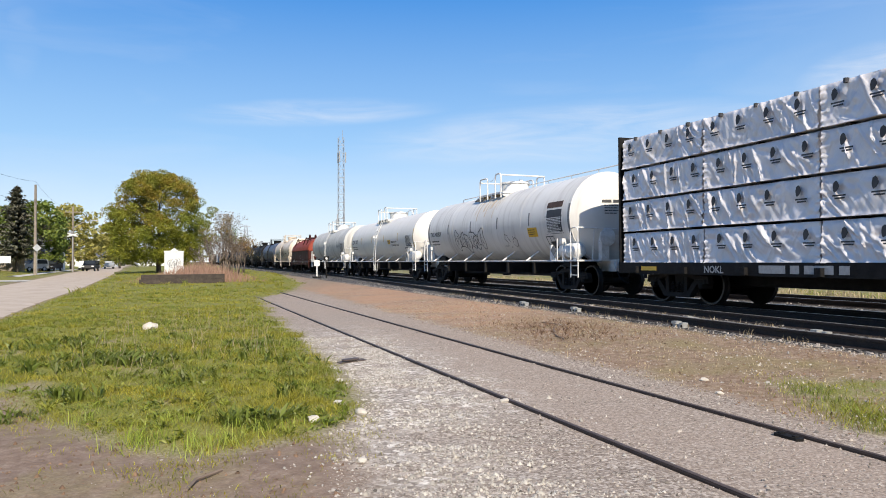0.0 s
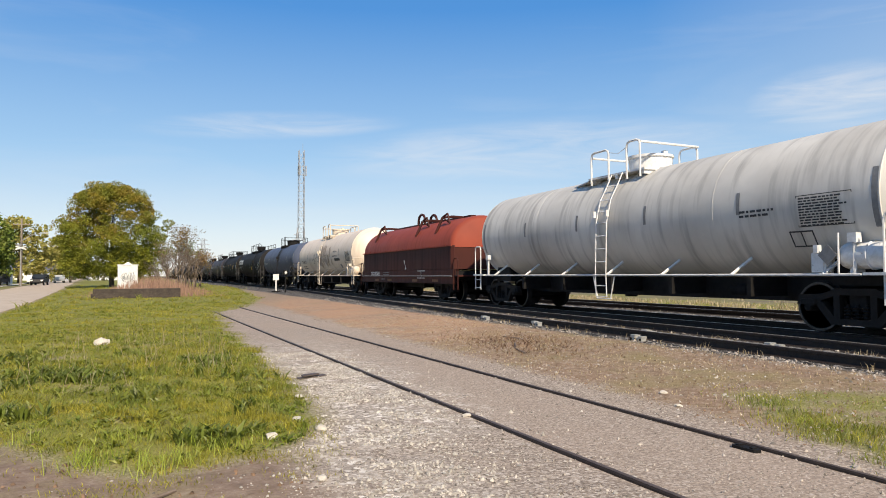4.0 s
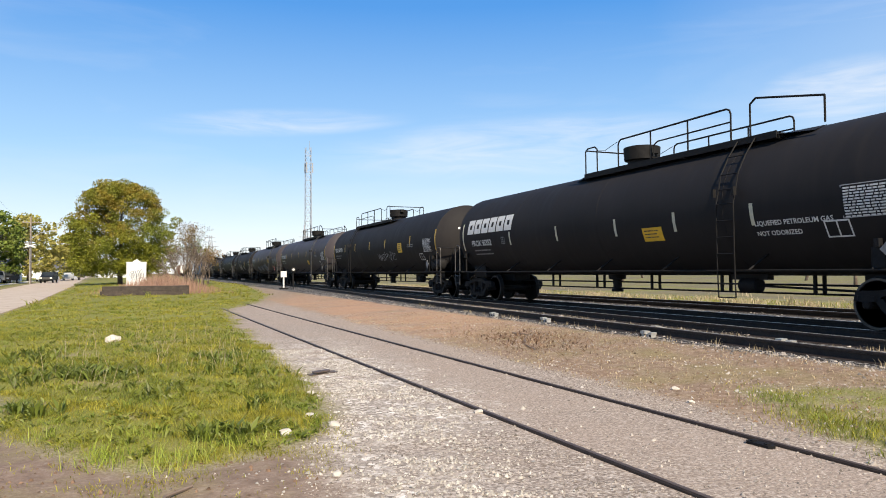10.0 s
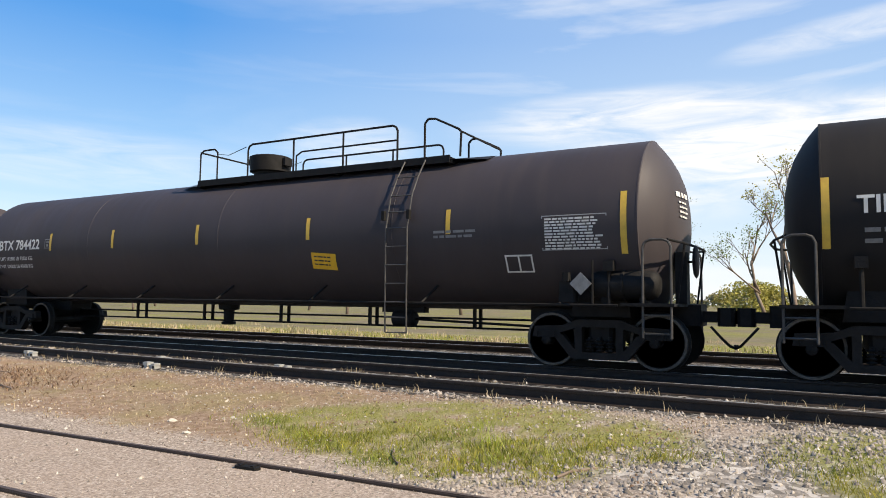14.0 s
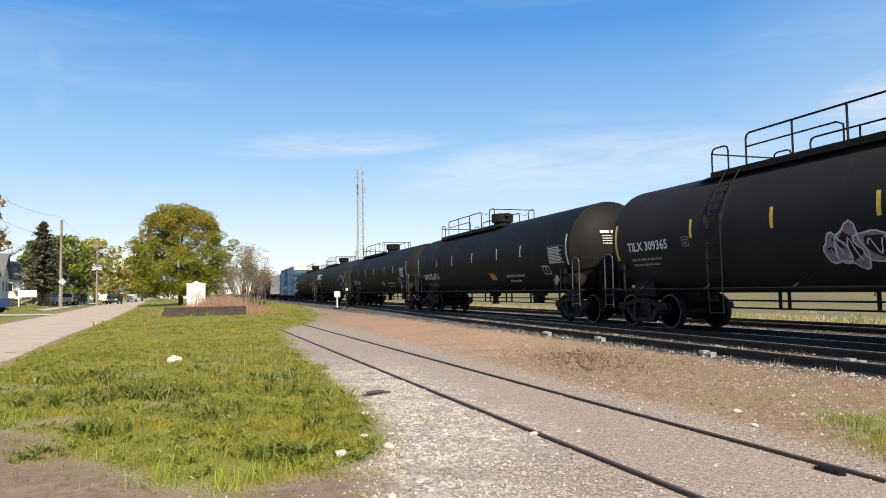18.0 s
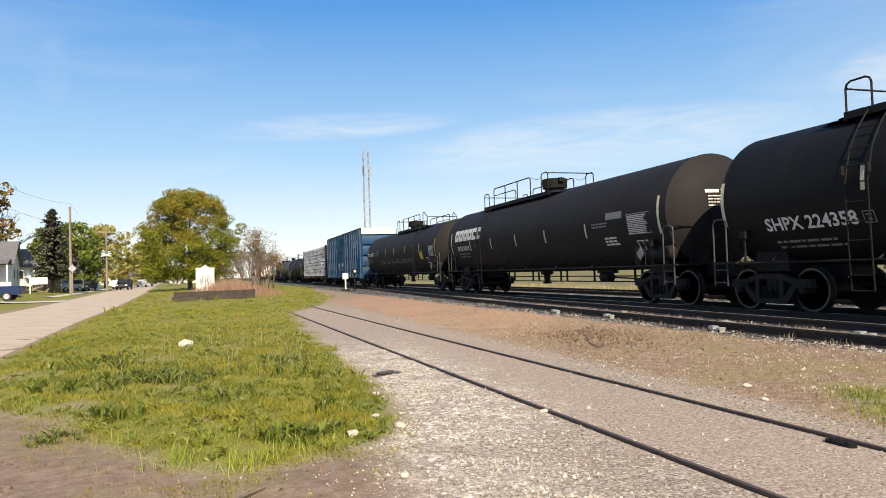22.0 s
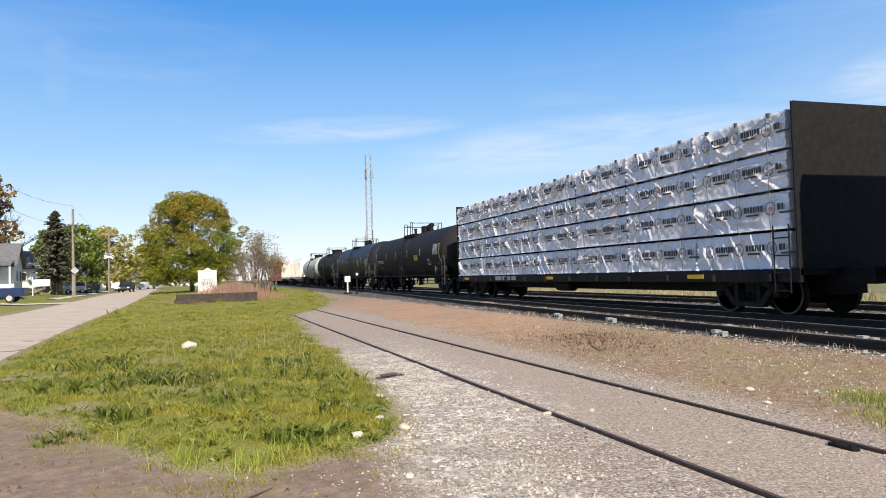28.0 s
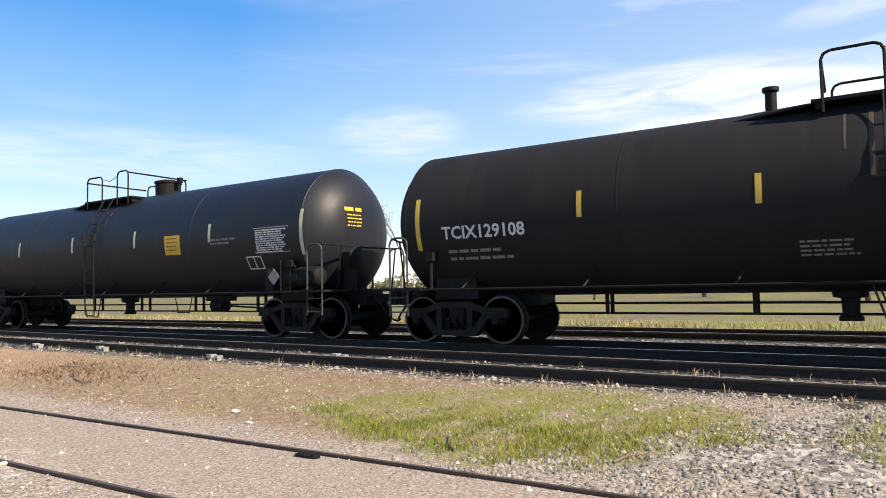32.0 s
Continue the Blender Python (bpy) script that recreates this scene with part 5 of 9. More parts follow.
def stone_layer(n, l, tc, scale, dark, light, warm):
    """Stones of one size: a tone for each cell, dark joints."""
    vo = n.new("ShaderNodeTexVoronoi")
    vo.inputs["Scale"].default_value = scale
    l.new(tc.outputs["Object"], vo.inputs["Vector"])
    sp = n.new("ShaderNodeSeparateColor")
    l.new(vo.outputs["Color"], sp.inputs["Color"])
    rp = n.new("ShaderNodeValToRGB")
    e = rp.color_ramp.elements
    e[0].position, e[0].color, e[1].position, e[1].color = 0.0, (*dark, 1), 1.0, (*light, 1)
    m = e.new(0.55)
    m.color = (*warm, 1)
    l.new(sp.outputs["Red"], rp.inputs["Fac"])
    return vo, rp.outputs["Color"]


def ground_material():
    mat = bpy.data.materials.new("waste_ground")
    mat.use_nodes = True
    n, l = mat.node_tree.nodes, mat.node_tree.links
    bs = n["Principled BSDF"]
    bs.inputs["Roughness"].default_value, bs.inputs["Specular IOR Level"].default_value = 0.92, 0.2
    tc = n.new("ShaderNodeTexCoord")
    za = n.new("ShaderNodeAttribute")
    za.attribute_name = "zone"
    zs = n.new("ShaderNodeSeparateColor")
    l.new(za.outputs["Color"], zs.inputs["Color"])
    ga = n.new("ShaderNodeAttribute")
    ga.attribute_name = "grain"
    gs = n.new("ShaderNodeSeparateColor")
    l.new(ga.outputs["Color"], gs.inputs["Color"])

    def noise_of(scale, detail=6.0, rough=0.65):
        t = n.new("ShaderNodeTexNoise")
        t.inputs["Scale"].default_value, t.inputs["Detail"].default_value, t.inputs["Roughness"].default_value = scale, detail, rough
        l.new(tc.outputs["Object"], t.inputs["Vector"])
        return t

    def ramp(src, *stops):
        r = n.new("ShaderNodeValToRGB")
        e = r.color_ramp.elements
        e[0].position, e[0].color = stops[0][0], (*stops[0][1], 1)
        e[1].position, e[1].color = stops[-1][0], (*stops[-1][1], 1)
        for p, c in stops[1:-1]:
            e.new(p).color = (*c, 1)
        l.new(src, r.inputs["Fac"])
        return r.outputs["Color"]

    def blend(fac, a, b):
        m = n.new("ShaderNodeMixRGB")
        if isinstance(fac, float):
            m.inputs["Fac"].default_value = fac
        else:
            l.new(fac, m.inputs["Fac"])
        l.new(a, m.inputs["Color1"])
        l.new(b, m.inputs["Color2"])
        return m.outputs["Color"]

    v1, small = stone_layer(n, l, tc, 46.0, (0.09, 0.072, 0.058), (0.60, 0.54, 0.48), (0.26, 0.214, 0.176))
    v2, large = stone_layer(n, l, tc, 24.0, (0.19, 0.16, 0.135), (0.74, 0.69, 0.63), (0.39, 0.345, 0.30))
    v4, lumps = stone_layer(n, l, tc, 15.0, (0.11, 0.10, 0.09), (0.48, 0.45, 0.42), (0.25, 0.225, 0.20))
    big = noise_of(0.45)
    mid = noise_of(2.2)
    fine = noise_of(38.0)
    grit = ramp(fine.outputs["Fac"], (0.34, (0.07, 0.054, 0.042)), (0.5, (0.265, 0.212, 0.172)), (0.66, (0.56, 0.49, 0.42)))
    gravel = blend(0.5, grit, small)
    sand = ramp(noise_of(46.0).outputs["Fac"], (0.34, (0.13, 0.098, 0.077)), (0.5, (0.31, 0.243, 0.195)), (0.66, (0.52, 0.43, 0.355)))
    soft = blend(ramp(big.outputs["Fac"], (0.34, (0.1, 0.1, 0.1)), (0.60, (0.7, 0.7, 0.7))), gravel, sand)
    gravel = blend(gs.outputs["Red"], gravel, soft)
    rubble = blend(ramp(mid.outputs["Fac"], (0.40, (0, 0, 0)), (0.56, (1, 1, 1))), gravel, large)
    gravel = blend(gs.outputs["Green"], gravel, rubble)
    dirt = ramp(fine.outputs["Fac"], (0.28, (0.11, 0.073, 0.050)), (0.5, (0.205, 0.143, 0.10)), (0.74, (0.35, 0.275, 0.21)))
    litter = ramp(noise_of(9.0, 9.0, 0.82).outputs["Fac"], (0.36, (0.05, 0.031, 0.020)), (0.47, (0.21, 0.137, 0.088)), (0.55, (0.30, 0.217, 0.15)), (0.66, (0.54, 0.45, 0.35)))
    wa = n.new("ShaderNodeAttribute")
    wa.attribute_name = "worn"
    trodden = ramp(noise_of(5.0, 7.0, 0.6).outputs["Fac"], (0.3, (0.125, 0.088, 0.068)), (0.55, (0.188, 0.137, 0.108)), (0.75, (0.26, 0.20, 0.163)))
    dirt = blend(wa.outputs["Fac"], blend(0.6, dirt, litter), blend(0.3, trodden, litter))
    olive = ramp(fine.outputs["Fac"], (0.3, (0.12, 0.10, 0.035)), (0.7, (0.30, 0.26, 0.12)))
    dirt = blend(ramp(noise_of(0.8, 5.0).outputs["Fac"], (0.46, (0, 0, 0)), (0.66, (0.6, 0.6, 0.6))), dirt, olive)
    pale = blend(ramp(mid.outputs["Fac"], (0.42, (0.1, 0.1, 0.1)), (0.62, (0.85, 0.85, 0.85))), dirt, gravel)
    dirt = blend(gs.outputs["Red"], dirt, pale)
    rust = ramp(fine.outputs["Fac"], (0.3, (0.30, 0.155, 0.085)), (0.7, (0.50, 0.325, 0.215)))
    dirt = blend(gs.outputs["Blue"], dirt, blend(0.3, rust, litter))
    turf = ramp(fine.outputs["Fac"], (0.3, (0.10, 0.11, 0.022)), (0.55, (0.19, 0.19, 0.04)), (0.75, (0.29, 0.265, 0.08)))
    turf = blend(ramp(mid.outputs["Fac"], (0.52, (0, 0, 0)), (0.72, (0.6, 0.6, 0.6))), turf, dirt)
    v3, cinder = stone_layer(n, l, tc, 20.0, (0.010, 0.0095, 0.009), (0.30, 0.285, 0.27), (0.030, 0.027, 0.026))
    dry = ramp(mid.outputs["Fac"], (0.3, (0.10, 0.09, 0.055)), (0.7, (0.185, 0.158, 0.105)))
    dry = blend(ramp(noise_of(0.16, 4.0).outputs["Fac"], (0.42, (0, 0, 0)), (0.62, (0.9, 0.9, 0.9))), dry, turf)
    dry = blend(ramp(noise_of(0.5, 5.0).outputs["Fac"], (0.5, (0, 0, 0)), (0.7, (0.6, 0.6, 0.6))), dry, litter)
    col = blend(zs.outputs["Green"], gravel, dirt)
    col = blend(ga.outputs["Alpha"], col, lumps)
    col = blend(za.outputs["Alpha"], col, dry)
    col = blend(zs.outputs["Red"], col, turf)
    col = blend(zs.outputs["Blue"], col, cinder)
    l.new(col, bs.inputs["Base Color"])
    h1 = n.new("ShaderNodeMath")
    h1.operation = "ADD"
    l.new(v1.outputs["Distance"], h1.inputs[0])
    l.new(v2.outputs["Distance"], h1.inputs[1])
    h2 = n.new("ShaderNodeMath")
    h2.operation = "ADD"
    l.new(h1.outputs["Value"], h2.inputs[0])
    l.new(fine.outputs["Fac"], h2.inputs[1])
    bp = n.new("ShaderNodeBump")
    bp.invert = True
    bp.inputs["Strength"].default_value, bp.inputs["Distance"].default_value = 0.28, 0.012
    l.new(h2.outputs["Value"], bp.inputs["Height"])
    l.new(bp.outputs["Normal"], bs.inputs["Normal"])
    return mat


make_ground()
ASPHALT = material("worn_pale_asphalt", (0.37, 0.30, 0.235), (0.47, 0.39, 0.31), 0.9, 0.9, 0, 0.3, 60, spots=((0.22, 0.175, 0.14), 3.0, 0.64))
CONCRETE = material("pale_concrete", (0.42, 0.40, 0.36), (0.52, 0.50, 0.46), 1.5, 0.85, 0, 0.2, 40)


def strip(name, left, right, y0, y1, step, lift, mat, label, category):
    v, f = [], []
    ys = np.arange(y0, y1, step)
    for y in ys:
        for u in np.linspace(0, 1, 5):
            x = left(y) + (right(y) - left(y)) * u
            v.append((float(x), float(y), float(ground_z(np.array(x), np.array(y)) + lift + 0.04 * math.sin(u * math.pi))))
    f = [(i * 5 + j, i * 5 + j + 1, (i + 1) * 5 + j + 1, (i + 1) * 5 + j) for i in range(len(ys) - 1) for j in range(4)]
    ob = new(name, Geo().add(v, f).mesh(name, mat, 0))
    return tagged(ob, label, category, kind="structure")


strip("road", lambda y: road_x(y) - lerp(ROAD_WIDE, y), road_x, -40, 420, 1.5, 0.004, ASPHALT, "worn pale asphalt side road", "road")
strip("pavement", lambda y: road_x(y) - 9.2, lambda y: road_x(y) - 8.0, 78, 200, 2, 0.03, CONCRETE, "narrow concrete pavement beside the road", "pavement")
strip("driveway", lambda y: -24.0, lambda y: road_x(y) - lerp(ROAD_WIDE, y) + 0.1, 58.5, 63.5, 1.0, 0.03, CONCRETE, "pale concrete driveway across the lawn", "driveway")


# ---- tracks ----
def rail_geo(path, z0, tall=0.17, head=0.036):
    """A rail section swept along (x, y) points: foot, web and head."""
    prof = [(-0.07, 0), (0.07, 0), (0.07, 0.02), (0.012, 0.04), (0.012, tall - 0.045), (head, tall - 0.035), (head, tall - 0.008), (head - 0.008, tall), (0.008 - head, tall), (-head, tall - 0.008), (-head, tall - 0.035), (-0.012, tall - 0.045), (-0.012, 0.04), (-0.07, 0.02)]
    m = len(prof)
    v = [(x + a, y, z0 + b) for x, y in path for a, b in prof]
    f = [(i * m + j, i * m + (j + 1) % m, (i + 1) * m + (j + 1) % m, (i + 1) * m + j) for i in range(len(path) - 1) for j in range(m)]
    return Geo().add(v, f)


def head_geo(path, z, wide=0.027):
    v = [(x + a, y, z) for x, y in path for a in (-wide, wide)]
    return Geo().add(v, [(2 * i, 2 * i + 1, 2 * i + 3, 2 * i + 2) for i in range(len(path) - 1)])


TIE = material("creosoted_tie", (0.018, 0.014, 0.012), (0.045, 0.036, 0.03), 5, 0.9, 0, 0.5, 30)
tie_mesh = Geo().box(-1.3, 1.3, -0.115, 0.115, -0.12, 0.0, 0.015).mesh("tie", TIE)


def track(name, label, x_near, x_far, ys, z0, head, ties=None, top=0.17, half=0.036):
    t = tagged(new(name), label, "railway track", kind="structure")
    for fn in (x_near, x_far):
        path = [(fn(y), y) for y in ys]
        rail = part("rail", rail_geo(path, z0, top, half), RAIL_STEEL, t)
        part("rail_head", head_geo(path, z0 + top + 0.003, half - 0.009), head, rail, "worn top of the rail", 0)
    for y in ties if ties is not None else ():
        tie = new("tie", tie_mesh)
        tie.parent = t
        tie.location = ((x_near(y) + x_far(y)) / 2, y + random.uniform(-0.03, 0.03), z0 + 0.012)
        tie.rotation_euler = (0, 0, random.uniform(-0.015, 0.015))
    return t


A_NEAR = [(-160, 8.30), (-6, 8.45), (0, 8.52), (5, 8.62), (10, 8.74), (17, 8.93), (25, 9.25), (36, 9.85), (50, 10.7), (60, 11.40), (700, 11.46)]
track("track_1", "rusty passing track beside the train", lambda y: lerp(A_NEAR, y), lambda y: lerp(A_NEAR, y) + 1.49, [-160, -80, -30, -12] + list(np.arange(-8, 60, 2.0)), 0.135, RAIL_GREY, np.arange(-8, 44, 0.56))
track("track_2", "main track under the freight train", lambda y: TRACK_X - 0.755, lambda y: TRACK_X + 0.755, [-200, 900], RAIL_Z - 0.175, RAIL_TOP, np.arange(-8, 60, 0.56))
track("track_3", "far siding track behind the train", lambda y: 15.75, lambda y: 17.25, [-200, 900], RAIL_Z - 0.185, RAIL_GREY, np.arange(-12, 50, 0.56))
track("track_4", "disused siding rails sunk in the gravel", lambda y: 3.154 - 0.0297 * y + 0.000137 * y * y, lambda y: 4.632 - 0.0311 * y + 0.000127 * y * y, list(np.arange(-20, 34.1, 1.5)), -0.147, RAIL_DULL, half=0.028)


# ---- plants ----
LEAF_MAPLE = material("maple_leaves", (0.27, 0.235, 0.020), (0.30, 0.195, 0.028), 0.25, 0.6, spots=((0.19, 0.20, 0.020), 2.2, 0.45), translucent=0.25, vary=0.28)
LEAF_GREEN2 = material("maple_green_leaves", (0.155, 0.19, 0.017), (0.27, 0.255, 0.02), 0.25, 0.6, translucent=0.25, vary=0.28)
LEAF_GREEN = material("spring_leaves", (0.13, 0.19, 0.03), (0.22, 0.25, 0.045), 0.4, 0.6, translucent=0.35, vary=0.35)
LEAF_YELLOW = material("yellow_green_leaves", (0.30, 0.29, 0.06), (0.40, 0.34, 0.10), 0.4, 0.6, translucent=0.35, vary=0.3)
# distance haze over the far woods is put into this paler leaf colour
LEAF_FAR = material("hazed_far_leaves", (0.17, 0.175, 0.085), (0.28, 0.25, 0.14), 0.05, 0.7, translucent=0.3, vary=0.35)
LEAF_ORANGE = material("bronze_leaves", (0.28, 0.15, 0.05), (0.18, 0.15, 0.04), 0.4, 0.6, translucent=0.3, vary=0.35)
NEEDLES = material("spruce_needles", (0.085, 0.095, 0.062), (0.17, 0.155, 0.11), 0.8, 0.7, translucent=0.1, vary=0.45)
BARK = material("grey_brown_bark", (0.06, 0.048, 0.038), (0.12, 0.10, 0.08), 6, 0.9, 0, 0.6, 20)
TWIG = material("brown_twigs", (0.12, 0.088, 0.068), (0.20, 0.155, 0.12), 3, 0.9, vary=0.3)
TWIG_RED = material("reddish_dry_stalks", (0.22, 0.12, 0.085), (0.32, 0.21, 0.15), 2, 0.9, vary=0.3)


def scatter_leaves(rng, centres, per, size, squash=0.7):
    """Leaf sprays: small bent quads round each clump centre (x, y, z, r)."""
    v, f = [], []
    for cx, cy, cz, r in centres:
        for _ in range(per):
            u, w, t = rng.gauss(0, 1), rng.gauss(0, 1), rng.gauss(0, 1)
            m = math.sqrt(u * u + w * w + t * t) or 1
            d = r * rng.uniform(0.35, 1.0) ** 0.5
            x, y, z = cx + d * u / m, cy + d * w / m, cz + squash * d * t / m
            s = size * rng.uniform(0.6, 1.3)
            a = Vector((rng.gauss(0, 1), rng.gauss(0, 1), rng.gauss(0, 0.6))).normalized()
            b = a.orthogonal().normalized()
            b.rotate(Matrix.Rotation(rng.uniform(0, 6.28), 3, a))
            k = len(v)
            for p, q in ((-0.5, 0), (0, 0.32), (0.5, 0), (0, -0.32)):
                e = a * (p * s) + b * (q * s)
                v.append((x + e.x, y + e.y, z + e.z - (0.12 * s if p else 0)))
            f.append((k, k + 1, k + 2, k + 3))
    return Geo().add(v, f)


def branch_geo(rng, base, top, r, levels, g, spread=0.7, tips=None):
    base, top = Vector(base), Vector(top)
    mid = base.lerp(top, 0.5) + Vector((rng.uniform(-1, 1), rng.uniform(-1, 1), 0)) * (top - base).length * 0.06
    sides = 6 if levels > 2 else 3
    g.rod(base, mid, r, sides, r * 0.8)
    g.rod(mid, top, r * 0.8, sides, r * 0.55)
    if tips is not None and levels <= 1:
        tips.append(tuple(top))
    if not levels:
        return
    d = top - base
    n = rng.randint(3, 4)
    for k in range(n):
        s = base.lerp(top, rng.uniform(0.45, 1.0))
        e = d.normalized() + Vector((rng.uniform(-1, 1), rng.uniform(-1, 1), rng.uniform(-0.2, 0.6))) * spread
        branch_geo(rng, s, s + e.normalized() * d.length * rng.uniform(0.45, 0.7), r * 0.5, levels - 1, g, spread, tips)


def leafy_tree(label, x, y, height, rad, mat, seed, low=0.2, per=60, clumps=120, leaf=0.42, group="street trees", squash=1.0, crest=None):
    rng = random.Random(seed)
    z0 = float(ground_z(np.array(x), np.array(y)))
    tree = thing("tree", label, "tree", group, at=pose(x, y, z0))
    g = Geo()
    branch_geo(rng, (0, 0, -0.2), (0.1, 0.1, height * 0.45), height * 0.026, 3, g, 0.8)
    part("trunk", g, BARK, tree)
    zc, rz = height * (0.5 + low / 2), height * (0.5 - low / 2)
    centres = []
    for k in range(clumps):
        # a dome that is widest below its middle, its clumps mostly near the outside
        t, a = rng.uniform(-1, 1), rng.uniform(0, 6.283)
        wide = max(0.0, 1 - ((t + 0.25) / 1.25) ** 2.5) ** 0.42 if t > -0.25 else 1 - 0.3 * ((-0.25 - t) / 0.75) ** 2
        wide *= 1 + 0.07 * math.sin(3 * a + seed) + 0.05 * math.sin(5 * a + 7 * t)
        d = rng.uniform(0.0, 1.0) ** 0.3 * rng.uniform(0.84, 1.0)
        centres.append((rad * wide * d * math.cos(a), rad * wide * d * math.sin(a), zc + rz * t * rng.uniform(0.9, 1.0), rad * (rng.uniform(0.09, 0.19) if clumps > 200 else rng.uniform(0.18, 0.3))))
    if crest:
        # bronze top; shifted left so the sunlit side is painted in the yellower leaves
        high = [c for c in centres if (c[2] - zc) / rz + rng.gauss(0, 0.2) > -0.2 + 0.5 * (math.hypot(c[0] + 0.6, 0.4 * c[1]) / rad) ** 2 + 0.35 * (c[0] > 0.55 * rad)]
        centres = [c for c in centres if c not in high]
        part("crest", scatter_leaves(rng, high, per, leaf), crest, tree, "bronze young leaves at the top and on the painted lit side", sharp=0)
    part("crown", scatter_leaves(rng, centres, per, leaf), mat, tree, sharp=0)
    return tree


def spruce(x, y, height, rad, seed):
    rng = random.Random(seed)
    tree = thing("spruce_tree", "dark green spruce beside the houses", "tree", "street trees", at=pose(x, y, float(ground_z(np.array(x), np.array(y)))))
    part("trunk", Geo().rod((0, 0, -0.2), (0, 0, height), 0.22, 8, 0.03), BARK, tree)
    v, f = [], []
    n = 62
    for k in range(n):
        u0 = k / n
        z = height * (0.16 + 0.82 * u0)
        r = rad * min(1.0, 1.12 * (1 - u0) ** 0.75) * (0.8 if u0 < 0.06 else 1.0) + 0.1
        for b in range(8):
            a = rng.uniform(0, 6.28)
            ln = r * rng.choice((0.55, 0.8, 0.95, 1.1)) * rng.uniform(0.85, 1.1)
            rise = rng.uniform(-0.35, 0.08)
            for q0 in range(7):
                u = (q0 + 1) / 7
                px, py, pz = ln * u * math.cos(a), ln * u * math.sin(a), z + rise * ln * u + 0.12 * ln * u * u + rng.uniform(-0.1, 0.1)
                w, d = 0.10 + 0.16 * rng.random(), rng.uniform(0.16, 0.34)
                q = len(v)
                ta = a + rng.uniform(-0.9, 0.9)
                ca, sa = math.cos(ta), math.sin(ta)
                v += [(px - sa * w, py + ca * w, pz - 0.12), (px + ca * d, py + sa * d, pz - 0.1 + rng.uniform(0, 0.16)), (px + sa * w, py - ca * w, pz - 0.12), (px - ca * d, py - sa * d, pz + 0.12)]
                f.append((q, q + 1, q + 2, q + 3))
    part("crown", Geo().add(v, f), NEEDLES, tree, sharp=0)
    return tree


def bare_tree(label, x, y, height, seed, mat=TWIG, leaves=None, name="tree", category="tree", levels=4, stems=1, group="bare trees", per=6, leaf=0.2):
    rng = random.Random(seed)
    tree = thing(name, label, category, group, at=pose(x, y, float(ground_z(np.array(x), np.array(y)))))
    g, tips = Geo(), []
    for k in range(stems):
        o = Vector((rng.uniform(-1, 1), rng.uniform(-1, 1), 0)) * (0.5 if stems > 1 else 0)
        branch_geo(rng, o + Vector((0, 0, -0.1)), o + Vector((rng.uniform(-0.12, 0.12) * height, rng.uniform(-0.12, 0.12) * height, height * 0.52)), height * (0.012 if stems > 1 else 0.017), levels, g, 0.75, tips)
    part("branchwork", g, mat, tree, sharp=0)
    if leaves:
        part("young_leaves", scatter_leaves(rng, [(*t, 0.5) for t in tips], per, leaf), leaves, tree, sharp=0)
    return tree


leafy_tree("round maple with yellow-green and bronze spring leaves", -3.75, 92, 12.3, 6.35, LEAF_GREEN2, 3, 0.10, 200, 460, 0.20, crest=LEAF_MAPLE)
spruce(-20.6, 100, 11.0, 3.3, 4)
leafy_tree("green street tree behind the spruce", -21.5, 118, 10.2, 4.2, LEAF_GREEN, 5, 0.15, 60, 90, 0.5)
leafy_tree("green street tree beside the road", -25.5, 122, 9.6, 3.6, LEAF_GREEN, 6, 0.15, 60, 80, 0.5)
leafy_tree("pale yellow-green tree along the road", -22.5, 155, 12.5, 6.0, LEAF_YELLOW, 7, 0.12, 50, 90, 0.7)
leafy_tree("pale yellow-green tree along the road", -15.5, 175, 10.5, 5.5, LEAF_YELLOW, 8, 0.1, 50, 80, 0.7)
leafy_tree("bronze-leaved tree behind the houses", -31.0, 104, 16.5, 5.0, LEAF_ORANGE, 9, 0.2, 55, 110, 0.55)
bare_tree("tall bare tree behind the houses", -28.5, 110, 14, 10)
bare_tree("leafless tree showing thin branches", -42, 140, 15, 12)
leafy_tree("green street tree beside the road", -30, 150, 11, 5, LEAF_GREEN, 13, 0.15, 50, 80, 0.6)
for k, (x, y, hgt) in enumerate(((3.6, 74, 5.8), (4.6, 79, 4.6), (2.6, 70, 4.2), (1.6, 69, 3.4), (5.6, 84, 4.0), (3.1, 77, 5.0), (2.2, 74, 3.8), (4.1, 72, 4.4))):
    bare_tree("thin leafless shrub with sparse young tips", x, y, hgt, 30 + k, TWIG, LEAF_ORANGE if k in (0, 4) else LEAF_GREEN if k == 5 else None, "shrub", "shrub", 4, 4, "shrubs beside the track", 2 if k in (0, 4) else 1, 0.16)
for k, (x, y, hgt, lf) in enumerate(((47, 1.5, 10, LEAF_YELLOW), (48, -1.5, 9.6, LEAF_YELLOW), (52, 20, 6.5, LEAF_GREEN), (51, 38, 9, LEAF_YELLOW), (44, -21, 11, LEAF_YELLOW), (62, 14, 12, LEAF_GREEN), (58, 30, 10, LEAF_YELLOW), (66, 55, 11, LEAF_GREEN), (50, 66, 8, LEAF_YELLOW), (72, 90, 11, LEAF_GREEN), (54, -36, 12, LEAF_YELLOW), (60, 4, 9, LEAF_GREEN))):
    bare_tree("tall thin tree just coming into leaf", x, y, hgt, 60 + k, TWIG, lf, levels=4, group="trees beyond the tracks", per=5, leaf=0.15)


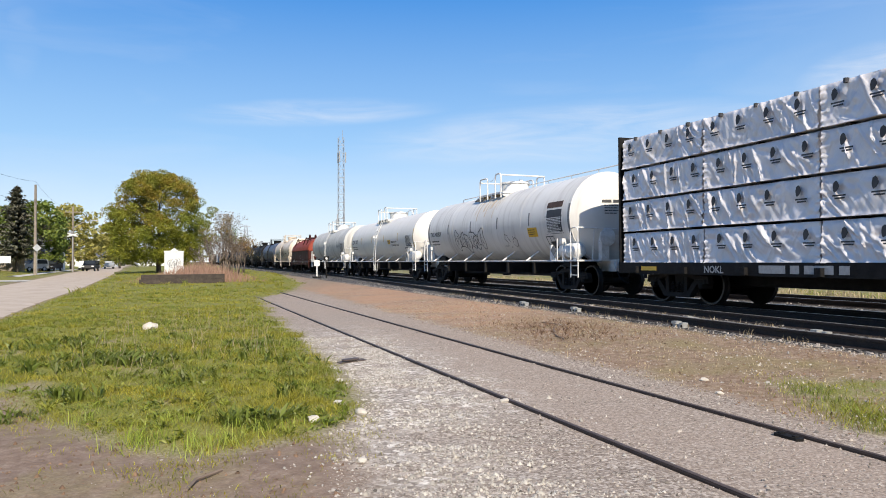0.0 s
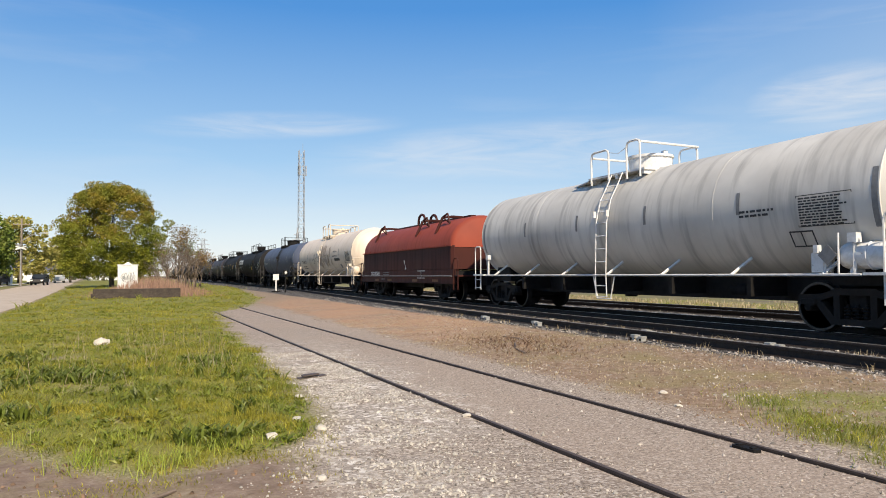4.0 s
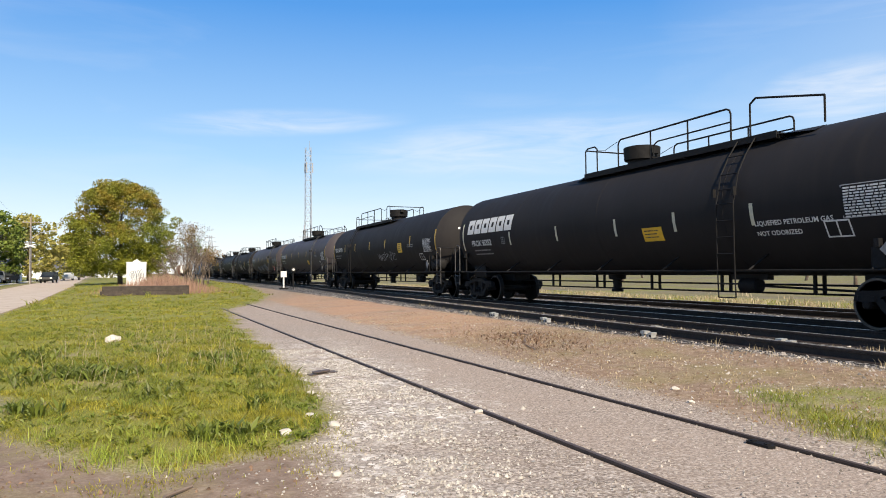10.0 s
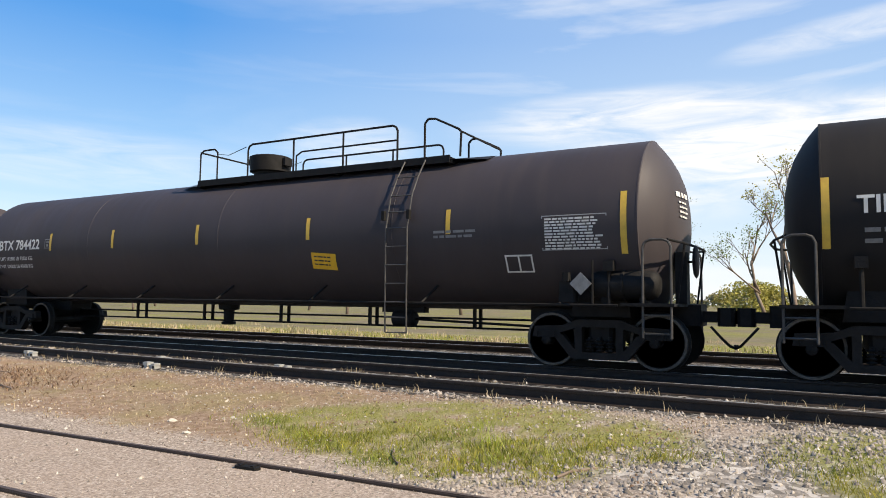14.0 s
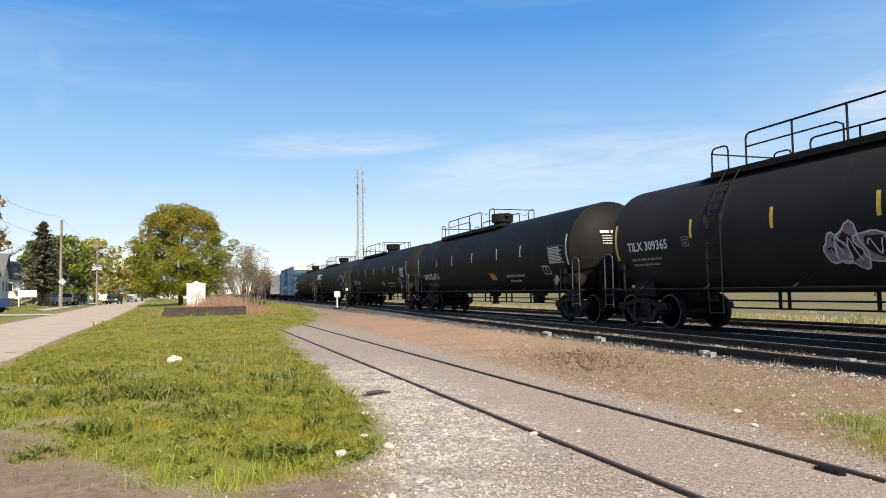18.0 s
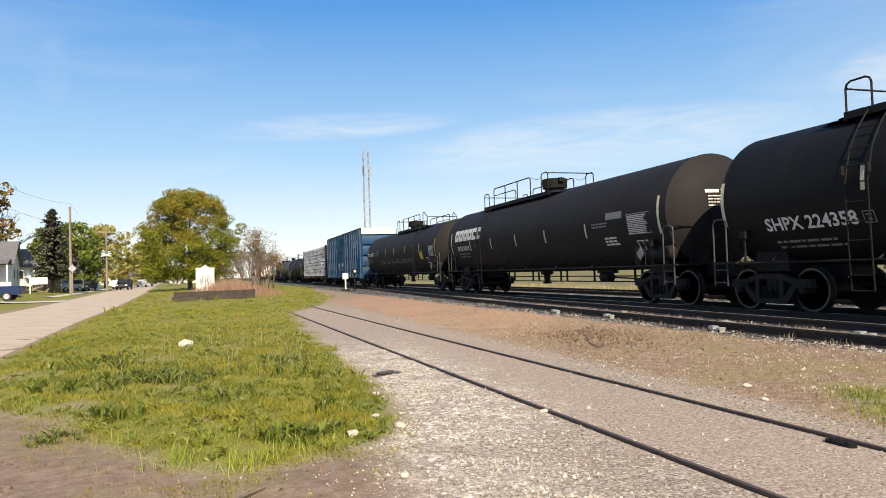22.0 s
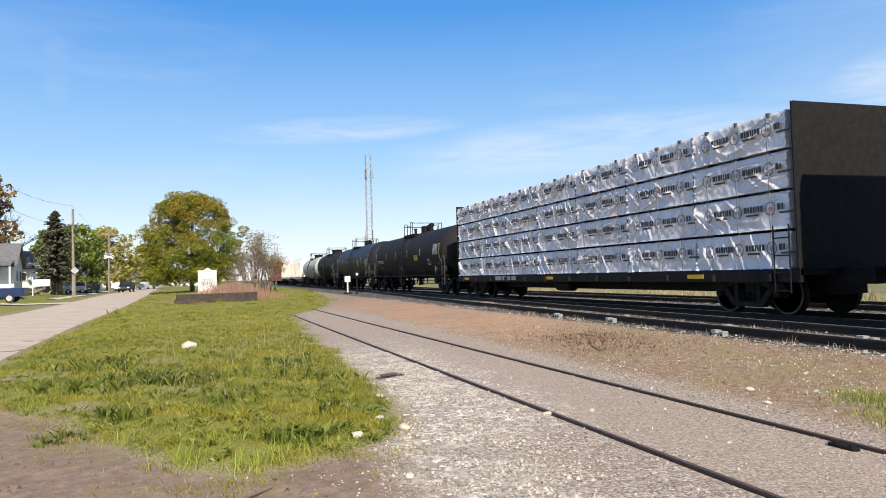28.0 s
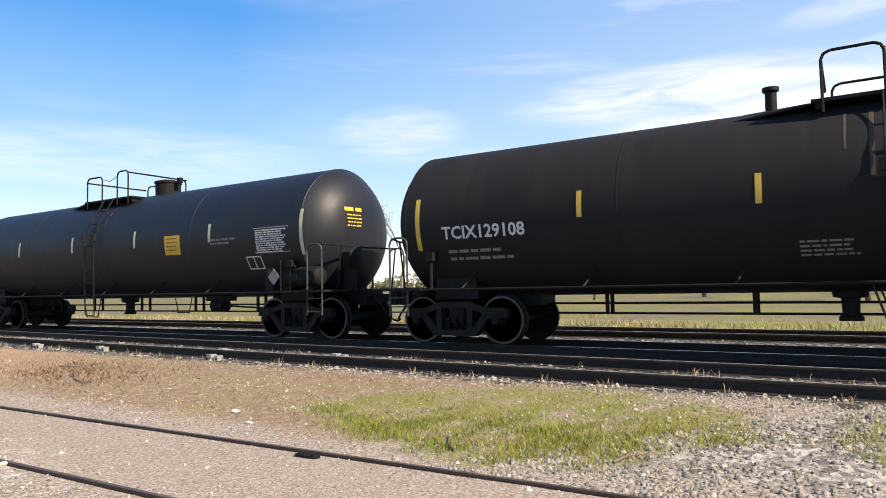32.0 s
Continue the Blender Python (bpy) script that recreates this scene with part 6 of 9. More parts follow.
for x, y, hgt, rad, seed in ((70, -3.6, 6.0, 4.7, 91), (78, -13, 4.6, 4.2, 92), (84, 7, 3.6, 4.0, 93)):
    leafy_tree("broad yellow-green shrub beyond the tracks", x, y, hgt, rad, LEAF_YELLOW, seed, 0.04, 60, 80, 0.32, group="shrubs beyond the tracks")


def far_woods():
    rng = random.Random(77)
    centres = []
    for k in range(330):
        a = radians(-112 + 150 * k / 330)
        d = rng.uniform(230, 420)
        x, y = -d * math.sin(a), d * math.cos(a)
        if abs(x - 12) < 7 + 0.02 * y and y > 0:
            continue
        h = rng.uniform(3.5, 9.0) * (1.25 if x < 0 else 0.75)
        for j in range(3):
            centres.append((x + rng.uniform(-6, 6), y + rng.uniform(-6, 6), h * (0.25 + 0.3 * j), h * rng.uniform(0.35, 0.6)))
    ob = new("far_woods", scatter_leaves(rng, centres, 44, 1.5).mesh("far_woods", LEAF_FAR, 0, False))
    tagged(ob, "distant band of spring green woods", "woods", kind="stuff")


far_woods()


def blades(name, label, spots, mat, seed, lean=0.5, category="grass", foot=1.0, belly=0.75):
    """Blades of grass as one object: spots of (x, y, height, width)."""
    rng = np.random.default_rng(seed)
    xy = np.array(spots)
    n = len(xy)
    a = rng.uniform(0, 2 * np.pi, n)
    b = rng.uniform(0, 2 * np.pi, n)
    h, w = xy[:, 2], xy[:, 3]
    z = ground_z(xy[:, 0], xy[:, 1]) - 0.01
    ln = h * lean * rng.uniform(0.2, 1.2, n)
    dx, dy = np.cos(a) * w, np.sin(a) * w
    lx, ly = np.cos(b) * ln, np.sin(b) * ln
    p = np.stack([np.stack([xy[:, 0] - dx * foot, xy[:, 1] - dy * foot, z], -1), np.stack([xy[:, 0] + dx * foot, xy[:, 1] + dy * foot, z], -1),
                  np.stack([xy[:, 0] + dx * belly + lx * 0.4, xy[:, 1] + dy * belly + ly * 0.4, z + h * 0.6], -1),
                  np.stack([xy[:, 0] - dx * belly + lx * 0.4, xy[:, 1] - dy * belly + ly * 0.4, z + h * 0.6], -1),
                  np.stack([xy[:, 0] + lx, xy[:, 1] + ly, z + h * rng.uniform(0.8, 1.0, n)], -1)], 1).reshape(-1, 3)
    me = bpy.data.meshes.new(name)
    me.vertices.add(5 * n)
    me.vertices.foreach_set("co", p.ravel())
    i = np.arange(n)[:, None] * 5
    loops = np.concatenate([i + np.array([[0, 1, 2, 3]]), i + np.array([[3, 2, 4]])], 1).ravel()
    me.loops.add(7 * n)
    me.loops.foreach_set("vertex_index", loops)
    me.polygons.add(2 * n)
    me.polygons.foreach_set("loop_start", (np.arange(n)[:, None] * 7 + np.array([[0, 4]])).ravel())
    me.update(calc_edges=True)
    me.polygons.foreach_set("use_smooth", [True] * (2 * n))
    me.materials.append(mat)
    return tagged(new(name, me), label, category, kind="stuff")


GRASS = material("spring_grass", (0.205, 0.205, 0.020), (0.375, 0.325, 0.036), 0.9, 0.55, spots=((0.15, 0.18, 0.018), 2.2, 0.55), translucent=0.35, vary=0.45)
LEAFY = material("leafy_weed_green", (0.14, 0.18, 0.02), (0.25, 0.255, 0.034), 1.1, 0.5, translucent=0.3, vary=0.35)
WEED = material("dark_weed_leaves", (0.10, 0.135, 0.018), (0.185, 0.205, 0.034), 1.5, 0.5, translucent=0.3, vary=0.3)
LIME = material("bright_lime_grass", (0.28, 0.35, 0.04), (0.40, 0.43, 0.08), 1.5, 0.55, translucent=0.4, vary=0.25)
LITTER = material("brown_dead_leaves", (0.12, 0.07, 0.042), (0.22, 0.14, 0.085), 1.5, 0.9, vary=0.4)
STRAW = material("dry_straw_stalks", (0.34, 0.27, 0.16), (0.45, 0.37, 0.24), 1.5, 0.8, translucent=0.2, vary=0.3)


WEED_PATCHES = [(-2.07, 12.2, 0.28, 26), (-0.87, 10.5, 0.32, 40), (-0.56, 10.1, 0.30, 34), (-2.1, 10.4, 0.3, 26), (1.04, 11.8, 0.35, 26), (0.9, 10.4, 0.3, 18), (0.0, 8.2, 0.2, 14), (0.54, 6.0, 0.14, 16), (-1.46, 7.1, 0.13, 9), (-1.07, 7.8, 0.2, 10), (-1.4, 11.2, 0.4, 24), (0.5, 9.0, 0.35, 14), (1.2, 8.2, 0.25, 10), (0.2, 13.5, 0.5, 18), (5.9, 2.3, 0.25, 8)]

DOCK_PATCHES = [(-1.04, 10.6, 0.2, 12), (-0.8, 10.2, 0.2, 10), (-0.55, 9.95, 0.15, 7), (-1.85, 12.0, 0.25, 9), (-1.65, 9.95, 0.22, 9), (-2.3, 12.8, 0.3, 8), (0.78, 11.0, 0.25, 8), (0.51, 5.95, 0.10, 9), (-1.12, 7.8, 0.16, 6), (0.97, 7.2, 0.16, 4), (0.02, 8.4, 0.2, 5), (1.2, 9.4, 0.18, 5)]


def make_grass():
    rng = np.random.default_rng(5)
    gx = lambda y: np.interp(y, [a for a, _ in GRASS_EDGE], [b for _, b in GRASS_EDGE])
    gy = lambda x: np.interp(x, [a for a, _ in GRASS_FRONT], [b for _, b in GRASS_FRONT])
    def gaps(x, y):
        """How much of the turf is left, by the worn places and a ragged pattern."""
        k = 0.3 + 0.7 * smooth(-0.55, 0.25, wobble(x, y, 0.9) + 0.6 * wobble(x, y, 2.9))
        for bx, by, br in BARE:
            k = k * (1 - 0.85 * np.exp(-(((x - bx) / (1.3 * br)) ** 2 + ((y - by) / br) ** 2) ** 2))
        return k

    out, lush = [], []
    for y0, y1, dens, hgt, wid in ((5.0, 9, 5200, 0.064, 0.0022), (9, 14, 3000, 0.064, 0.0032), (14, 22, 1250, 0.058, 0.0052), (22, 36, 340, 0.065, 0.010), (36, 64, 75, 0.10, 0.017), (64, 110, 12, 0.16, 0.035)):
        area = (y1 - y0) * 11
        n = int(area * dens * 0.5)
        y = rng.uniform(y0, y1, n)
        x = rng.uniform(-5.5 - y * 0.02, 5.5, n) if y0 < 36 else rng.uniform(-9, 8, n)
        w = (wobble(x, y, 1.4) * 0.30 + wobble(x, y, 4.1) * 0.14) * (0.45 + 0.55 * smooth(8, 20, y))
        keep = (x < gx(y) - w + rng.normal(0, 0.10, n)) & (y > gy(x) - w + rng.normal(0, 0.16, n)) & (x > road_x(y) + 0.1) & (rng.random(n) < gaps(x, y) * (0.3 + 0.7 * smooth(-0.1, 1.2, y - gy(x))))
        x, y = x[keep], y[keep]
        clump = 0.55 + 0.45 * wobble(x * 1.3, y * 1.1, 1.1)
        out.append(np.stack([x, y, hgt * (0.3 + 0.7 * clump) * rng.uniform(0.4, 1.3, len(x)), wid * rng.uniform(0.7, 1.3, len(x))], -1))
        # tussocks: uneven bunches of blades with thin gaps between them
        n = int(area * dens / 40)
        cy = rng.uniform(y0, y1, n)
        cx = rng.uniform(-5.5 - y0 * 0.02, 5.5, n) if y0 < 36 else rng.uniform(-9, 8, n)
        w = (wobble(cx, cy, 1.4) * 0.30 + wobble(cx, cy, 4.1) * 0.14) * (0.45 + 0.55 * smooth(8, 20, cy))
        keep = (cx < gx(cy) - w - 0.03) & (cy > gy(cx) - w + 0.05) & (cx > road_x(cy) + 0.2) & (rng.random(n) < 0.15 + 0.85 * smooth(-0.35, 0.35, wobble(cx, cy, 0.8) + 0.5 * wobble(cx, cy, 2.7))) & (rng.random(n) < gaps(cx, cy) * (0.25 + 0.75 * smooth(0, 1.3, cy - gy(cx))))
        cx, cy = cx[keep], cy[keep]
        tall = hgt * np.exp(rng.normal(0.12, 0.42, len(cx)))
        m = 24
        sp = 0.045 * (wid / 0.0023) ** 0.6 * np.repeat(rng.uniform(0.5, 1.6, len(cx)), m)
        k = len(cx) * m
        made = np.stack([np.repeat(cx, m) + rng.normal(0, 1, k) * sp, np.repeat(cy, m) + rng.normal(0, 1, k) * sp, np.repeat(tall, m) * rng.uniform(0.4, 1.2, k), wid * rng.uniform(0.7, 1.4, k)], -1)
        green = np.repeat(smooth(-0.2, 0.3, wobble(cx + 4, cy, 0.75)) > rng.random(len(cx)), m)
        out.append(made[~green])
        lush.append(made[green])
    # thin ragged fringe in the dirt before the grass
    n = 1900
    cx = rng.uniform(-5.5, 1.5, n)
    cy = gy(cx) + 0.35 - rng.exponential(0.42, n)
    keep = rng.random(n) < smooth(-0.3, 0.5, wobble(cx, cy, 1.9))
    cx, cy = cx[keep], cy[keep]
    m = 16
    k = len(cx) * m
    out.append(np.stack([np.repeat(cx, m) + rng.normal(0, 0.06, k), np.repeat(cy, m) + rng.normal(0, 0.06, k), rng.uniform(0.012, 0.055, k), rng.uniform(0.0015, 0.0035, k)], -1))
    for poly in PATCHES:
        n = 90000
        x, y = rng.uniform(4.6, 8.4, n), rng.uniform(-7, 6.3, n)
        w = wobble(x, y, 1.4) * 0.25
        thick = 0.22 + np.exp(-((x - 5.75 - 0.15 * (2.5 - y)) / 0.75) ** 2)
        keep = inside(poly, x + w + rng.normal(0, 0.16, n), y + w + rng.normal(0, 0.16, n)) & (rng.random(n) < 1.3 * thick * (0.15 + 0.85 * smooth(-0.35, 0.35, wobble(x, y, 1.7) + 0.5 * wobble(x, y, 4.3))))
        x, y, thick = x[keep], y[keep], thick[keep]
        made = np.stack([x, y, (0.03 + 0.05 * thick) * rng.uniform(0.4, 1.4, len(x)), np.full(len(x), 0.0030)], -1)
        green = rng.random(len(x)) < 0.25 + 0.5 * smooth(-0.2, 0.4, wobble(x, y, 1.2))
        out.append(made[~green])
        lush.append(made[green])
    # strip beyond the tracks and tufts along the rails
    n = 12000
    x, y = rng.uniform(19.0, 23.5, n), rng.uniform(-14, 60, n)
    out.append(np.stack([x, y, rng.uniform(0.02, 0.07, n), np.full(n, 0.012)], -1))
    n = 9000
    x, y = rng.uniform(-30, -7, n), rng.uniform(28, 130, n)
    keep = x < road_x(y) - 9.8
    out.append(np.stack([x[keep], y[keep], rng.uniform(0.04, 0.1, keep.sum()), np.full(keep.sum(), 0.03)], -1))
    blades("grass", "uneven spring grass on the waste ground", np.concatenate(out), GRASS, 6, 1.0)
    blades("lush_grass", "darker green grass in bunches", np.concatenate(lush), LEAFY, 16, 1.0)
    # broad dark weeds in patches
    out = []
    for px, py, far, count in WEED_PATCHES:
        for _ in range(count):
            cx, cy = rng.normal(px, far), rng.normal(py, far * 1.1)
            if not (cx < gx(cy) - 0.1 and cx > road_x(cy) + 0.3):
                continue
            m = rng.integers(10, 20)
            size = rng.uniform(0.6, 1.2)
            out.append(np.stack([rng.normal(cx, 0.03, m), rng.normal(cy, 0.03, m), rng.uniform(0.05, 0.12, m) * size, rng.uniform(0.006, 0.012, m) * size], -1))
    # clumps of large dark dock leaves
    for px, py, far, count in DOCK_PATCHES:
        for _ in range(count):
            cx, cy = rng.normal(px, far * 1.5), rng.normal(py, far)
            m = rng.integers(9, 16)
            out.append(np.stack([rng.normal(cx, 0.035, m), rng.normal(cy, 0.035, m), rng.uniform(0.09, 0.19, m), rng.uniform(0.011, 0.021, m)], -1))
    blades("weed_patch", "dark broad-leaved weeds among the grass", np.concatenate(out), WEED, 8, 1.0, foot=0.3, belly=1.0)
    # low leafy rosettes all through the grass
    n = 5200
    cy = 5.6 + 15 * rng.random(n) ** 1.4
    cx = rng.uniform(-5.2, 1.8, n)
    keep = (cx < gx(cy) - 0.08) & (cy > gy(cx) + 0.1) & (cx > road_x(cy) + 0.3) & (rng.random(n) < 0.15 + 0.85 * smooth(-0.3, 0.4, wobble(cx, cy, 1.3)))
    cx, cy = cx[keep], cy[keep]
    m = 12
    k = len(cx) * m
    sz = np.repeat(rng.uniform(0.5, 1.5, len(cx)), m)
    blades("low_weeds", "low leafy weeds among the grass", np.stack([np.repeat(cx, m) + rng.normal(0, 0.022, k) * sz, np.repeat(cy, m) + rng.normal(0, 0.022, k) * sz, rng.uniform(0.025, 0.06, k) * sz, rng.uniform(0.005, 0.011, k) * sz], -1), LEAFY, 13, 1.9, foot=0.3, belly=1.0)
    # bright tall tufts at the front edge
    out = []
    for cx, cy, m, hgt in ((-0.36, 5.75, 70, 0.24), (-0.28, 5.65, 40, 0.20), (0.26, 5.5, 80, 0.22), (0.12, 5.25, 40, 0.14), (0.05, 5.5, 60, 0.18), (-2.09, 8.9, 45, 0.2), (-0.85, 6.7, 50, 0.18), (0.62, 5.75, 50, 0.18), (-0.05, 6.2, 60, 0.2), (1.3, 6.3, 40, 0.14), (0.9, 5.9, 40, 0.14), (6.05, 2.7, 80, 0.16), (5.6, 2.5, 60, 0.14), (6.6, 3.1, 50, 0.14), (5.6, 4.6, 50, 0.10)):
        out.append(np.stack([rng.normal(cx, 0.09, m), rng.normal(cy, 0.08, m), rng.uniform(0.4, 1.0, m) * hgt, np.full(m, 0.0028)], -1))
    blades("grass_tufts", "bright lime tufts of taller grass", np.concatenate(out), LIME, 9, 0.7)
    # dry stalks: along the rails, in the grass, and a haze of reddish stems round the timber
    out = []
    for _ in range(200):
        cy = rng.uniform(-6, 24)
        cx = np.interp(cy, [a for a, _ in A_NEAR], [b for _, b in A_NEAR]) + rng.choice([-0.22, 0.35, 1.1]) + rng.normal(0, 0.08)
        m = rng.integers(4, 11)
        out.append(np.stack([rng.normal(cx, 0.05, m), rng.normal(cy, 0.06, m), rng.uniform(0.03, 0.15, m), np.full(m, 0.004)], -1))
    m = 260
    out.append(np.stack([rng.uniform(-1.5, 1.4, m), rng.uniform(9, 18, m), rng.uniform(0.2, 0.55, m), np.full(m, 0.0025)], -1))
    m = 8000
    out.append(np.stack([rng.uniform(5.0, 8.3, m), rng.uniform(0, 20, m), rng.uniform(0.015, 0.05, m), np.full(m, 0.006)], -1))
    # matted straw in tufts beyond the far rails
    cx, cy = 18.7 + rng.exponential(1.6, 900), rng.uniform(-14, 60, 900)
    keep = rng.random(900) < 0.15 + 0.85 * smooth(-0.2, 0.5, wobble(cx, cy, 0.5) + 0.5 * wobble(cx, cy, 1.6))
    cx, cy = np.repeat(cx[keep], 18), np.repeat(cy[keep], 18)
    m = len(cx)
    out.append(np.stack([cx + rng.normal(0, 0.16, m), cy + rng.normal(0, 0.3, m), rng.uniform(0.06, 0.26, m), rng.uniform(0.008, 0.016, m)], -1))
    blades("dry_stalks", "dry pale straw stalks", np.concatenate(out), STRAW, 10, 0.6)
    m = 1500
    blades("twig_litter", "brown twigs and dead leaves heaped on the dirt", np.stack([rng.normal(6.6, 0.5, m), rng.normal(11.6, 1.1, m), rng.uniform(0.02, 0.09, m), np.full(m, 0.008)], -1), LITTER, 12, 1.6, "twigs")
    m = 3600
    x = rng.normal(0.3, 2.0, m)
    blades("dry_brush", "reddish dry brush behind the old timbers", np.stack([x, rng.uniform(47, 66, m), rng.uniform(0.5, 1.7, m) * np.exp(-((x - 0.6) / 3.2) ** 2), np.full(m, 0.014)], -1), TWIG_RED, 11, 0.35, "brush")


make_grass()

STONE = material("pale_crushed_stone", (0.26, 0.225, 0.19), (0.41, 0.365, 0.32), 9, 0.9, 0, 0.3, 60, vary=0.35)
ROCK = material("white_limestone_rock", (0.33, 0.30, 0.255), (0.47, 0.435, 0.385), 6, 0.9, 0, 0.5, 30, vary=0.3)
CHIP = material("dark_stone_chips", (0.10, 0.085, 0.07), (0.19, 0.165, 0.14), 9, 0.9, vary=0.4)
BALLAST = material("grey_ballast_stone", (0.16, 0.138, 0.118), (0.33, 0.295, 0.26), 9, 0.9, 0, 0.3, 60, vary=0.5)


def pebbles(name, label, spots, mat, seed):
    """Crushed stones as one object: spots of (x, y, size)."""
    rng = np.random.default_rng(seed)
    s = np.array(spots)
    n = len(s)
    octa = np.array([(1, 0, -0.2), (-1, 0, -0.2), (0, 1, -0.2), (0, -1, -0.2), (0.3, 0.1, 0.75), (-0.35, 0, 0.6)], float)      # the underside lies in the ground
    tri = np.array([(0, 2, 4), (2, 5, 4), (2, 1, 5), (1, 3, 5), (3, 4, 5), (3, 0, 4)])
    a = rng.uniform(0, 6.28, n)
    sc = rng.uniform(0.55, 1.25, (n, 3)) * s[:, 2:3]
    p = octa[None] * sc[:, None] + rng.normal(0, 0.16, (n, 6, 3)) * s[:, 2][:, None, None]
    c, d = np.cos(a)[:, None], np.sin(a)[:, None]
    x, y = p[..., 0] * c - p[..., 1] * d, p[..., 0] * d + p[..., 1] * c
    z = p[..., 2] + (ground_z(s[:, 0], s[:, 1]) + s[:, 2] * 0.22)[:, None]
    co = np.stack([x + s[:, 0:1], y + s[:, 1:2], z], -1).reshape(-1, 3)
    f = (np.arange(n)[:, None, None] * 6 + tri[None]).reshape(-1, 3)
    me = bpy.data.meshes.new(name)
    me.vertices.add(len(co))
    me.vertices.foreach_set("co", co.ravel())
    me.loops.add(f.size)
    me.loops.foreach_set("vertex_index", f.ravel())
    me.polygons.add(len(f))
    me.polygons.foreach_set("loop_start", np.arange(0, f.size, 3))
    me.update(calc_edges=True)
    me.materials.append(mat)
    return tagged(new(name, me), label, "gravel", kind="stuff")


def make_stones():
    rng = np.random.default_rng(21)
    edge = lambda y: np.interp(y, [a for a, _ in GRASS_EDGE], [b for _, b in GRASS_EDGE])
    n = 170000
    r, a = 3.2 + 12 * rng.random(n) ** 1.5, np.radians(rng.uniform(-8, 105, n))
    x, y = r * np.sin(a), r * np.cos(a)
    ok = (x < 5.1 + 0.3 * wobble(x, y, 1.5)) & ((x > edge(y) + 0.02) | (y < 5.3)) & ~((x < 0.85 + 0.12 * (y - 4.4)) & (rng.random(n) < 0.9))
    x, y = x[ok], y[ok]
    n = len(x)
    bank = np.exp(-((x - edge(y) - 0.65) / 0.6) ** 2) * smooth(13, 10, y) * smooth(3.0, 4.5, y)
    worn = smooth(2.75, 3.1, x) * smooth(4.5, 4.2, x)
    keep = rng.random(n) < 0.30 + 0.25 * wobble(x, y, 0.9) + 0.15 * wobble(x, y, 2.6) + 0.6 * bank - 0.12 * worn
    size = 0.0035 + 0.004 * rng.random(n) + 0.012 * rng.random(n) ** 8
    keep &= ~((bank > 0.55) & (rng.random(n) < 0.5))
    dark = rng.random(n) < 0.22
    pebbles("gravel", "loose pale crushed stone on the yard", np.stack([x, y, size], -1)[keep & ~dark], STONE, 22)
    pebbles("dark_gravel", "darker grey chips among the gravel", np.stack([x, y, size], -1)[keep & dark], CHIP, 27)
    # the white bank of coarser stone along the grass
    n = 9000
    y = rng.uniform(3.2, 12.5, n)
    x = edge(y) + rng.normal(0.65, 0.42, n)
    x = np.where(y < 5.6, rng.normal(1.75, 0.4, n), x)
    keep = (x > edge(y) - 0.02) & (rng.random(n) < smooth(-0.5, 0.2, wobble(x, y, 1.2) + 0.5 * wobble(x, y, 3.7)))
    pebbles("white_stones", "bright crushed limestone along the edge of the grass", np.stack([x, y, 0.006 + 0.008 * rng.random(n) + 0.012 * rng.random(n) ** 6], -1)[keep], ROCK, 29)
    # single larger stones
    n = 900
    r, a = 3.2 + 14 * rng.random(n), np.radians(rng.uniform(-5, 105, n))
    x, y = r * np.sin(a), r * np.cos(a)
    keep = (x < 8.2) & (x > edge(y) + 0.05) & (y > -4) & (rng.random(n) < 0.25 + 0.5 * (x > 4.8))
    pebbles("scattered_stones", "single pale stones on the gravel and dirt", np.stack([x, y, 0.014 + 0.018 * rng.random(n) ** 2], -1)[keep], ROCK, 30)
    n = 46000
    x, y = rng.uniform(4.6, 8.5, n), rng.uniform(-7, 9, n)
    bar = np.exp(-((y - 0.7 + 0.9 * (x - 6.5)) / 0.9) ** 2) + (y < 1.6) * (x < 5.6) * 0.8 + np.exp(-((x - 8.1) / 0.3) ** 2) * 0.3 + 0.05 * (y < 3)
    keep = rng.random(n) < bar * (0.45 + 0.4 * wobble(x, y, 1.9))
    pebbles("ballast_stones", "coarse grey ballast spilled between the tracks", np.stack([x, y, rng.uniform(0.010, 0.030, n)], -1)[keep], BALLAST, 23)
    n = 34000
    x, y = rng.uniform(8.2, 18.4, n), rng.uniform(-8, 40, n)
    lanes = sum(np.exp(-((x - c) / 0.16) ** 2) for c in (8.35, 10.35, 10.7, 13.7, 14.2, 14.7, 17.7)) * smooth(-0.6, 0.5, wobble(x * 0.4, y * 0.9, 1.0)) + 0.05
    keep = rng.random(n) < lanes
    pebbles("track_ballast", "pale ballast along the rails", np.stack([x, y, rng.uniform(0.016, 0.034, n)], -1)[keep], STONE, 24)
    # bright ballast lying between the rails in uneven lanes
    n = 16000
    y = rng.uniform(-8, 46, n)
    lane = rng.integers(0, 3, n)
    near = np.interp(y, [a for a, _ in A_NEAR], [b for _, b in A_NEAR])
    x = np.select([lane == 0, lane == 1], [near + 0.27 + rng.normal(0, 0.07, n), near + 1.86 + rng.normal(0, 0.16, n)], 14.3 + rng.normal(0, 0.3, n))
    keep = rng.random(n) < 0.15 + 0.85 * smooth(-0.35, 0.25, wobble(lane * 3.1, y, 0.45))
    pebbles("white_ballast", "bright white ballast between the rails", np.stack([x, y, rng.uniform(0.018, 0.038, n)], -1)[keep], ROCK, 28)
    n = 9000
    heap = rng.integers(0, 3, n)
    x = np.choose(heap, (13.75, 16.1, 16.6)) + rng.normal(0, 0.16, n)
